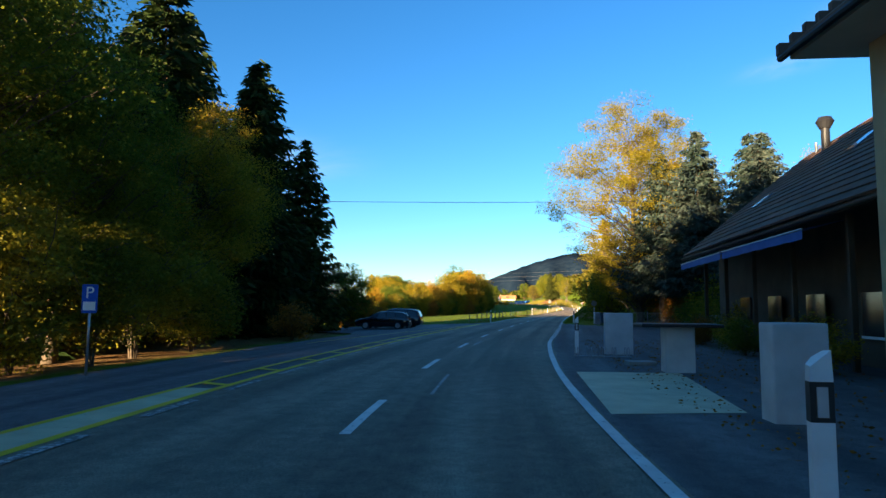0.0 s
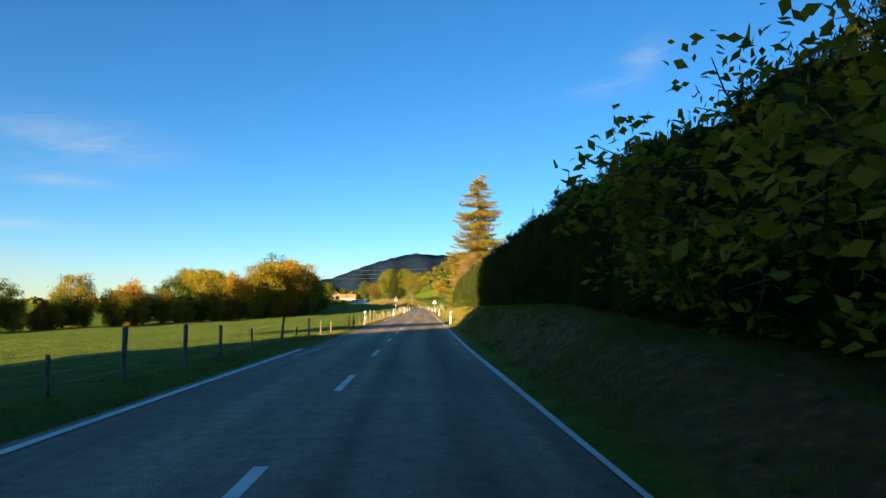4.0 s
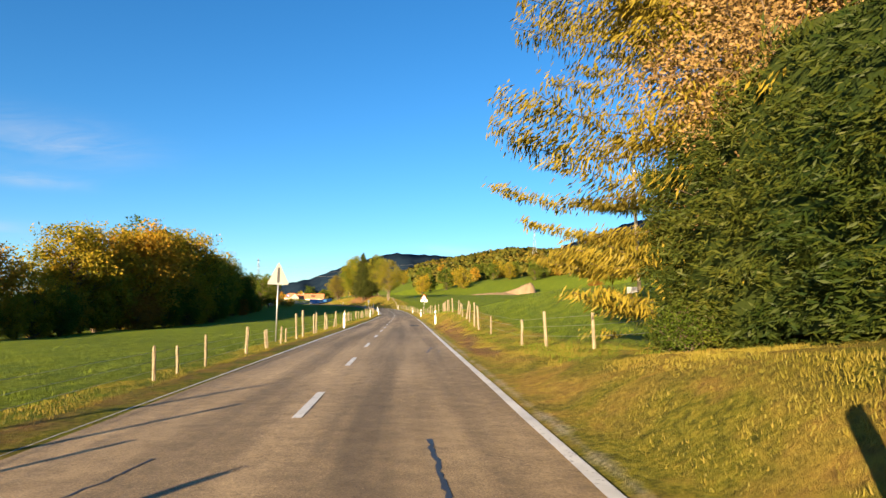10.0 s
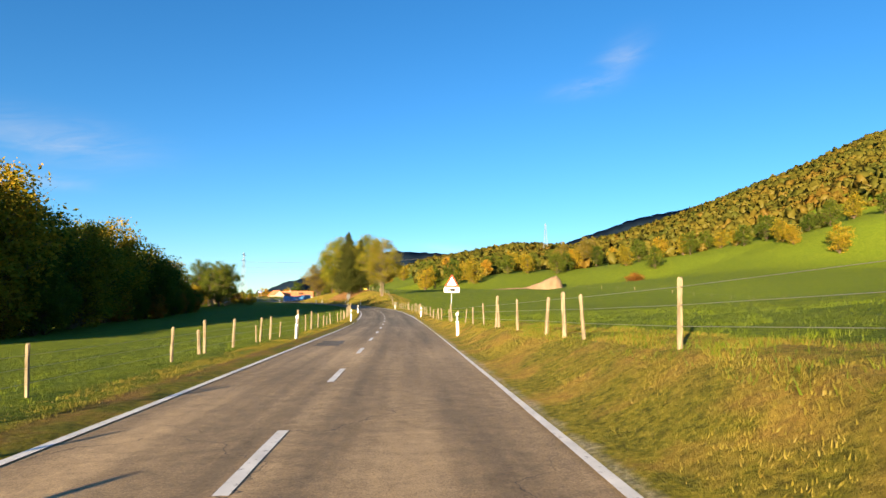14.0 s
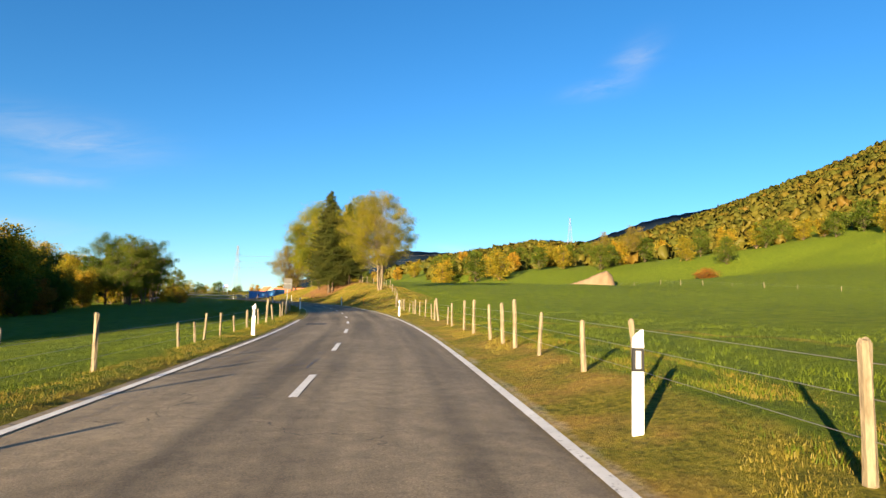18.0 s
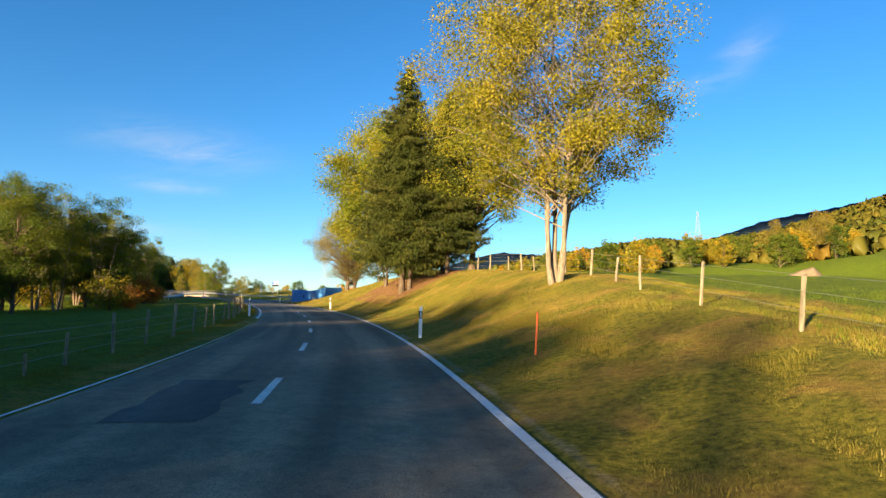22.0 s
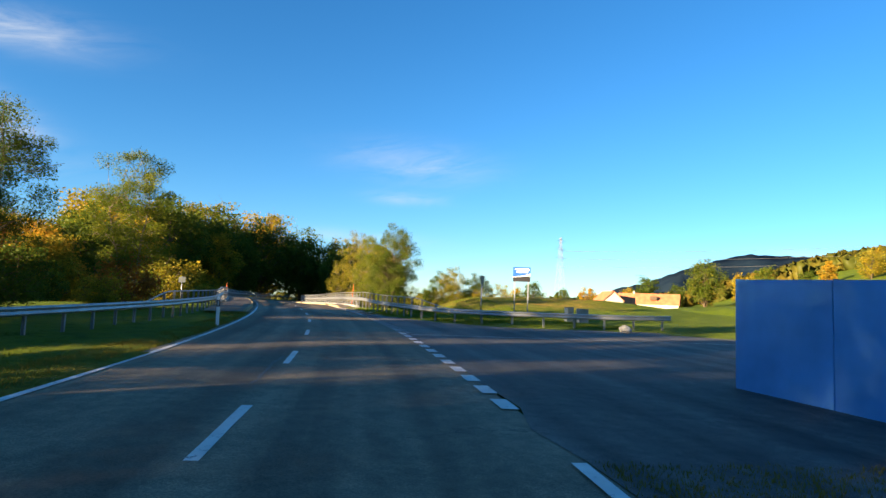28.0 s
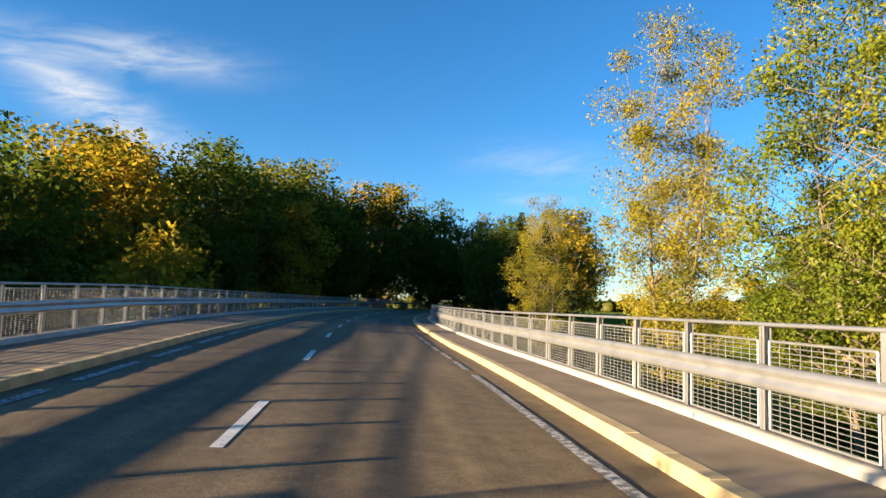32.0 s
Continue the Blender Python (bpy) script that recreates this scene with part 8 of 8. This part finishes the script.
bm = rod(cp + Vector((0, 0, 1.05)), cp + Vector((0, 0, 1.4)), 0.24, 0.42, 14)
rod(cp + Vector((0, 0, 1.4)), cp + Vector((0, 0, 1.62)), 0.42, 0.3, 14, bm)
part("vent_cowl", bm, MAT["black"], inn)
cp2 = roof_pt(35.6, 0.9)
part("vent_pipe", rod(cp2 - Vector((0, 0, 0.2)), cp2 + Vector((0, 0, 0.6)), 0.07, 0.07, 8), MAT["steel_dull"], inn)
part("gutter", rod(roof_pt(E0, 0) + Vector((-0.05, 0, -0.12)), roof_pt(E1, 0) + Vector((-0.05, 0, -0.12)), 0.07, 0.07, 8), MAT["dark_wood"], inn)
# back slope and walls
bm = bmesh.new()
c2 = [spot3(E0, RU, ZR), spot3(E1 + 2, RU, ZR), spot3(E1 + 2, RU + 7, ZE), spot3(E0, RU + 7, ZE)]
bm.faces.new([bm.verts.new(p) for p in c2])
part("roof", bm, MAT["tile_brown"], inn)
def wall(parent, name, a, b, z0, z1, mat, thick=0.3):
    A, B = spot3(*a, z0), spot3(*b, z0)
    d = (B - A).to_2d()
    m = Matrix.Translation(A) @ Matrix.Rotation(math.atan2(d.y, d.x), 4, "Z")
    return part(name, box(0, d.length, -thick / 2, thick / 2, 0, z1 - z0), mat, parent, m=m)


wall(inn, "wall", (E0, 13.0), (E1 - 0.6, 13.0), -0.3, ZE + 1.2, MAT["dark_wood"])
wall(inn, "wall", (E1 - 0.6, 13.0), (E1 - 0.6, RU + 6), -0.3, ZE, MAT["ochre"])
for k in range(5):
    a = E0 + 3 + 4.0 * k
    part("post", box(-0.08, 0.08, -0.08, 0.08, -0.1, ZE - 0.2, 0.01), MAT["dark_wood"], inn, m=R(a, 11.7, 0))
for k, (a, b) in enumerate(((18.5, 26.2), (26.5, 34.2))):
    bm = bmesh.new()
    n = 12
    top = [spot3(a + (b - a) * i / n, 11.6, ZE - 0.35) for i in range(n + 1)]
    bot = [spot3(a + (b - a) * i / n, 10.4, ZE - 0.62 - 0.02 * (i % 2)) for i in range(n + 1)]
    low = [p - Vector((0, 0, 0.28)) for p in bot]
    vt, vb, vl = [bm.verts.new(p) for p in top], [bm.verts.new(p) for p in bot], [bm.verts.new(p) for p in low]
    for i in range(n):
        bm.faces.new((vt[i], vt[i + 1], vb[i + 1], vb[i]))
        bm.faces.new((vb[i], vb[i + 1], vl[i + 1], vl[i]))
    part("awning", bm, MAT["awning"], inn, "faded blue awning")
    part("awning_bar", rod(bot[0], bot[-1], 0.03, 0.03, 8), MAT["steel"], inn)
for k in range(4):
    a = 19.0 + 4.0 * k
    wd = wall(inn, "window", (a, 12.82), (a + 1.5, 12.82), 0.9, 2.2, MAT["glass_dark"], 0.05)
    fr = wall(inn, "window_frame", (a - 0.08, 12.84), (a + 1.58, 12.84), 0.82, 0.9, MAT["white"], 0.1)
for k in range(6):
    plant(SHRUB[k % 3], 18.0 + 3.2 * k, 10.6 + 0.5 * (k % 2), "potted shrub on the inn's terrace", 0.42, 60 * k, group="shrubs on the terrace", name="shrub")

tall = thing("tall_house", "tall ochre house with deep eaves beside the road", "house")
HS, HU, HZ = 13.5, 10.0, 7.45
wall(tall, "wall", (-12, HU), (HS, HU), -0.3, HZ, MAT["ochre"], 0.4)
wall(tall, "wall", (HS, HU), (HS, HU + 10), -0.3, HZ + 1.5, MAT["ochre"], 0.4)
wall(tall, "wall", (-12, HU), (-12, HU + 10), -0.3, HZ, MAT["ochre"], 0.4)
bm = bmesh.new()
c = [spot3(-14, HU - 1.5, HZ - 0.1), spot3(HS + 0.8, HU - 1.5, HZ - 0.1), spot3(HS + 0.8, HU + 5, HZ + 5.2), spot3(-14, HU + 5, HZ + 5.2)]
lo = [bm.verts.new(p) for p in c]
hi = [bm.verts.new(p + Vector((0, 0, 0.24))) for p in c]
bm.faces.new(hi)
bm.faces.new(lo[::-1])
for i in range(4):
    bm.faces.new((lo[i], lo[(i + 1) % 4], hi[(i + 1) % 4], hi[i]))
part("roof", bm, MAT["tile_brown"], tall)
bm = bmesh.new()
c = [spot3(-14, HU + 5, HZ + 5.2), spot3(HS + 0.8, HU + 5, HZ + 5.2), spot3(HS + 0.8, HU + 11.5, HZ - 0.1), spot3(-14, HU + 11.5, HZ - 0.1)]
lo = [bm.verts.new(p) for p in c]
hi = [bm.verts.new(p + Vector((0, 0, 0.24))) for p in c]
bm.faces.new(hi)
bm.faces.new(lo[::-1])
for i in range(4):
    bm.faces.new((lo[i], lo[(i + 1) % 4], hi[(i + 1) % 4], hi[i]))
part("roof", bm, MAT["tile_brown"], tall)
for k in range(22):
    A = spot3(HS + 0.92, HU - 1.5 + 6.5 * k / 22, HZ - 0.02 + 5.3 * k / 22)
    part("verge_tile", box(-0.16, 0.16, -0.10, 0.10, 0.02, 0.28, 0.02), MAT["tile_brown"], tall, m=Matrix.Translation(A) @ Matrix.Rotation(heading(HS), 4, "Z"))
bm = bmesh.new()
c = [spot3(-14, HU - 1.45, HZ - 0.16), spot3(HS + 0.78, HU - 1.45, HZ - 0.16), spot3(HS + 0.78, HU + 9.5, HZ - 0.16), spot3(-14, HU + 9.5, HZ - 0.16)]
lo = [bm.verts.new(p) for p in c]
hi = [bm.verts.new(p + Vector((0, 0, 0.12))) for p in c]
bm.faces.new(hi)
bm.faces.new(lo[::-1])
for i in range(4):
    bm.faces.new((lo[i], lo[(i + 1) % 4], hi[(i + 1) % 4], hi[i]))
part("soffit", bm, MAT["plaster"], tall)
part("gutter", rod(spot3(-14, HU - 1.6, HZ - 0.08), spot3(HS + 0.95, HU - 1.6, HZ - 0.08), 0.08, 0.08, 8), MAT["black"], tall)
for a in (2, 7, 11):
    wall(tall, "window", (a, HU - 0.21), (a + 1.1, HU - 0.21), 3.9, 5.3, MAT["glass_dark"], 0.04)
    wall(tall, "window_sill", (a - 0.1, HU - 0.25), (a + 1.2, HU - 0.25), 3.8, 3.88, MAT["stone_white"], 0.14)

# ---------------------------------------------------------------- parked cars
MAT["car_black"] = plain("black_car_paint", (0.010, 0.011, 0.014), 0.12, 0.0, 0.2, 1.0, 40, 0.01, spec=0.6)
MAT["rubber"] = plain("tyre_rubber", (0.02, 0.02, 0.02), 0.85)
MAT["alloy"] = plain("alloy_rim", (0.42, 0.43, 0.45), 0.3, 0.8)
MAT["tail_red"] = plain("red_tail_light", (0.28, 0.012, 0.010), 0.15, spec=0.6)
MAT["lamp_clear"] = plain("clear_headlight", (0.5, 0.5, 0.52), 0.1, 0.3)


def estate_car(m, label, tall_=0.0):
    """Station wagon, nose towards +y."""
    ob = thing("estate_car", label, "car", "parked cars", m=m)
    # stations: y, half width, sill, belt, top, half width of the roof
    st = [(-2.36, 0.72, 0.42, 0.62, 0.66, 0.66), (-2.30, 0.84, 0.30, 0.86, 0.98, 0.72), (-2.12, 0.90, 0.24, 0.98, 1.30 + tall_, 0.64), (-1.80, 0.91, 0.22, 0.98, 1.42 + tall_, 0.63), (-1.2, 0.92, 0.20, 0.97, 1.47 + tall_, 0.63),
          (-0.4, 0.92, 0.20, 0.95, 1.49 + tall_, 0.63), (0.2, 0.92, 0.20, 0.94, 1.47 + tall_, 0.62), (0.6, 0.92, 0.20, 0.94, 1.36 + tall_, 0.60), (1.0, 0.92, 0.20, 0.95, 1.12 + tall_ * 0.5, 0.60), (1.25, 0.92, 0.21, 0.94, 0.99, 0.66),
          (1.7, 0.90, 0.22, 0.86, 0.93, 0.66), (2.1, 0.86, 0.24, 0.74, 0.82, 0.62), (2.32, 0.74, 0.30, 0.60, 0.68, 0.55), (2.38, 0.60, 0.40, 0.52, 0.56, 0.5)]
    ring = lambda y, w, a, b, t_, r: [(-r * 0.55, y, t_ + 0.02), (-r, y, t_ - 0.03), (-w * 0.97, y, b), (-w, y, (a + b) / 2 + 0.06), (-w * 0.97, y, a + 0.05), (-w * 0.85, y, a), (w * 0.85, y, a), (w * 0.97, y, a + 0.05), (w, y, (a + b) / 2 + 0.06), (w * 0.97, y, b), (r, y, t_ - 0.03), (r * 0.55, y, t_ + 0.02)]
    bm = bmesh.new()
    vr = [[bm.verts.new(p) for p in ring(*q)] for q in st]
    n = 12
    for a, b in zip(vr, vr[1:]):
        for i in range(n):
            bm.faces.new((a[i], a[(i + 1) % n], b[(i + 1) % n], b[i]))
    bm.faces.new(vr[0])
    bm.faces.new(vr[-1][::-1])
    part("body", bm, MAT["car_black"], ob, soft=True)
    for sd in (-1, 1):
        for i, j in ((2, 4), (4, 5), (5, 8)):
            bm = bmesh.new()
            up, dn = [], []
            for k in range(i, j + 1):
                y, w, a, b, t_, r = st[k]
                f0, f1 = 0.10, 0.90
                lo_, hi_ = Vector((sd * w * 0.97, y, b)), Vector((sd * r, y, t_ - 0.03))
                yy = 0.05 if k == i else (-0.05 if k == j else 0)
                dn.append(bm.verts.new(lo_.lerp(hi_, f0) + Vector((sd * 0.012, yy, 0.004))))
                up.append(bm.verts.new(lo_.lerp(hi_, f1) + Vector((sd * 0.012, yy, 0.004))))
            for k in range(len(up) - 1):
                bm.faces.new((dn[k], dn[k + 1], up[k + 1], up[k]))
            part("side_window", bm, MAT["glass_dark"], ob)
        part("tail_light", box(sd * 0.60 - 0.2, sd * 0.60 + 0.2, -2.36, -2.26, 0.84, 0.98, 0.02), MAT["tail_red"], ob)
        part("headlight", box(sd * 0.62 - 0.17, sd * 0.62 + 0.17, 2.15, 2.32, 0.60, 0.72, 0.02), MAT["lamp_clear"], ob)
        part("mirror", box(sd * 1.0 - 0.09, sd * 1.0 + 0.09, 0.75, 0.87, 0.95, 1.08, 0.03), MAT["car_black"], ob)
        part("roof_rail", rod((sd * 0.58, -1.8, 1.50 + tall_), (sd * 0.58, 0.1, 1.53 + tall_), 0.018, 0.018, 6), MAT["steel_dull"], ob)
        for y in (-1.42, 1.38):
            wh = part("wheel", rod((sd * 0.72, y, 0.32), (sd * 0.93, y, 0.32), 0.32, 0.32, 24), MAT["rubber"], ob)
            part("rim", rod((sd * 0.925, y, 0.32), (sd * 0.94, y, 0.32), 0.22, 0.20, 20), MAT["alloy"], wh)
            for k in range(5):
                a = 6.283 * k / 5
                part("spoke", rod((sd * 0.945, y, 0.32), (sd * 0.942, y + 0.19 * math.cos(a), 0.32 + 0.19 * math.sin(a)), 0.028, 0.018, 6), MAT["steel"], wh)
    bm = bmesh.new()
    bm.faces.new([bm.verts.new(p) for p in ((-0.6, -2.325, 1.0), (0.6, -2.325, 1.0), (0.56, -2.15, 1.28 + tall_), (-0.56, -2.15, 1.28 + tall_))])
    part("rear_window", bm, MAT["glass_dark"], ob)
    bm = bmesh.new()
    bm.faces.new([bm.verts.new(p) for p in ((-0.62, 1.10, 1.085 + tall_ * 0.4), (0.62, 1.10, 1.085 + tall_ * 0.4), (0.58, 0.45, 1.425 + tall_), (-0.58, 0.45, 1.425 + tall_))])
    part("windscreen", bm, MAT["glass_dark"], ob)
    part("number_plate", box(-0.25, 0.25, -2.385, -2.365, 0.62, 0.73), MAT["white"], ob)
    part("bumper", box(-0.82, 0.82, -2.40, -2.28, 0.36, 0.56, 0.04), MAT["black"], ob)
    return ob


estate_car(R(48.2, -9.9, -0.20, 97) @ Matrix.Scale(0.92, 4), "black estate car parked in the lay-by")
estate_car(R(51.4, -9.9, -0.23, 95), "dark blue-black estate car parked in the lay-by", 0.12)
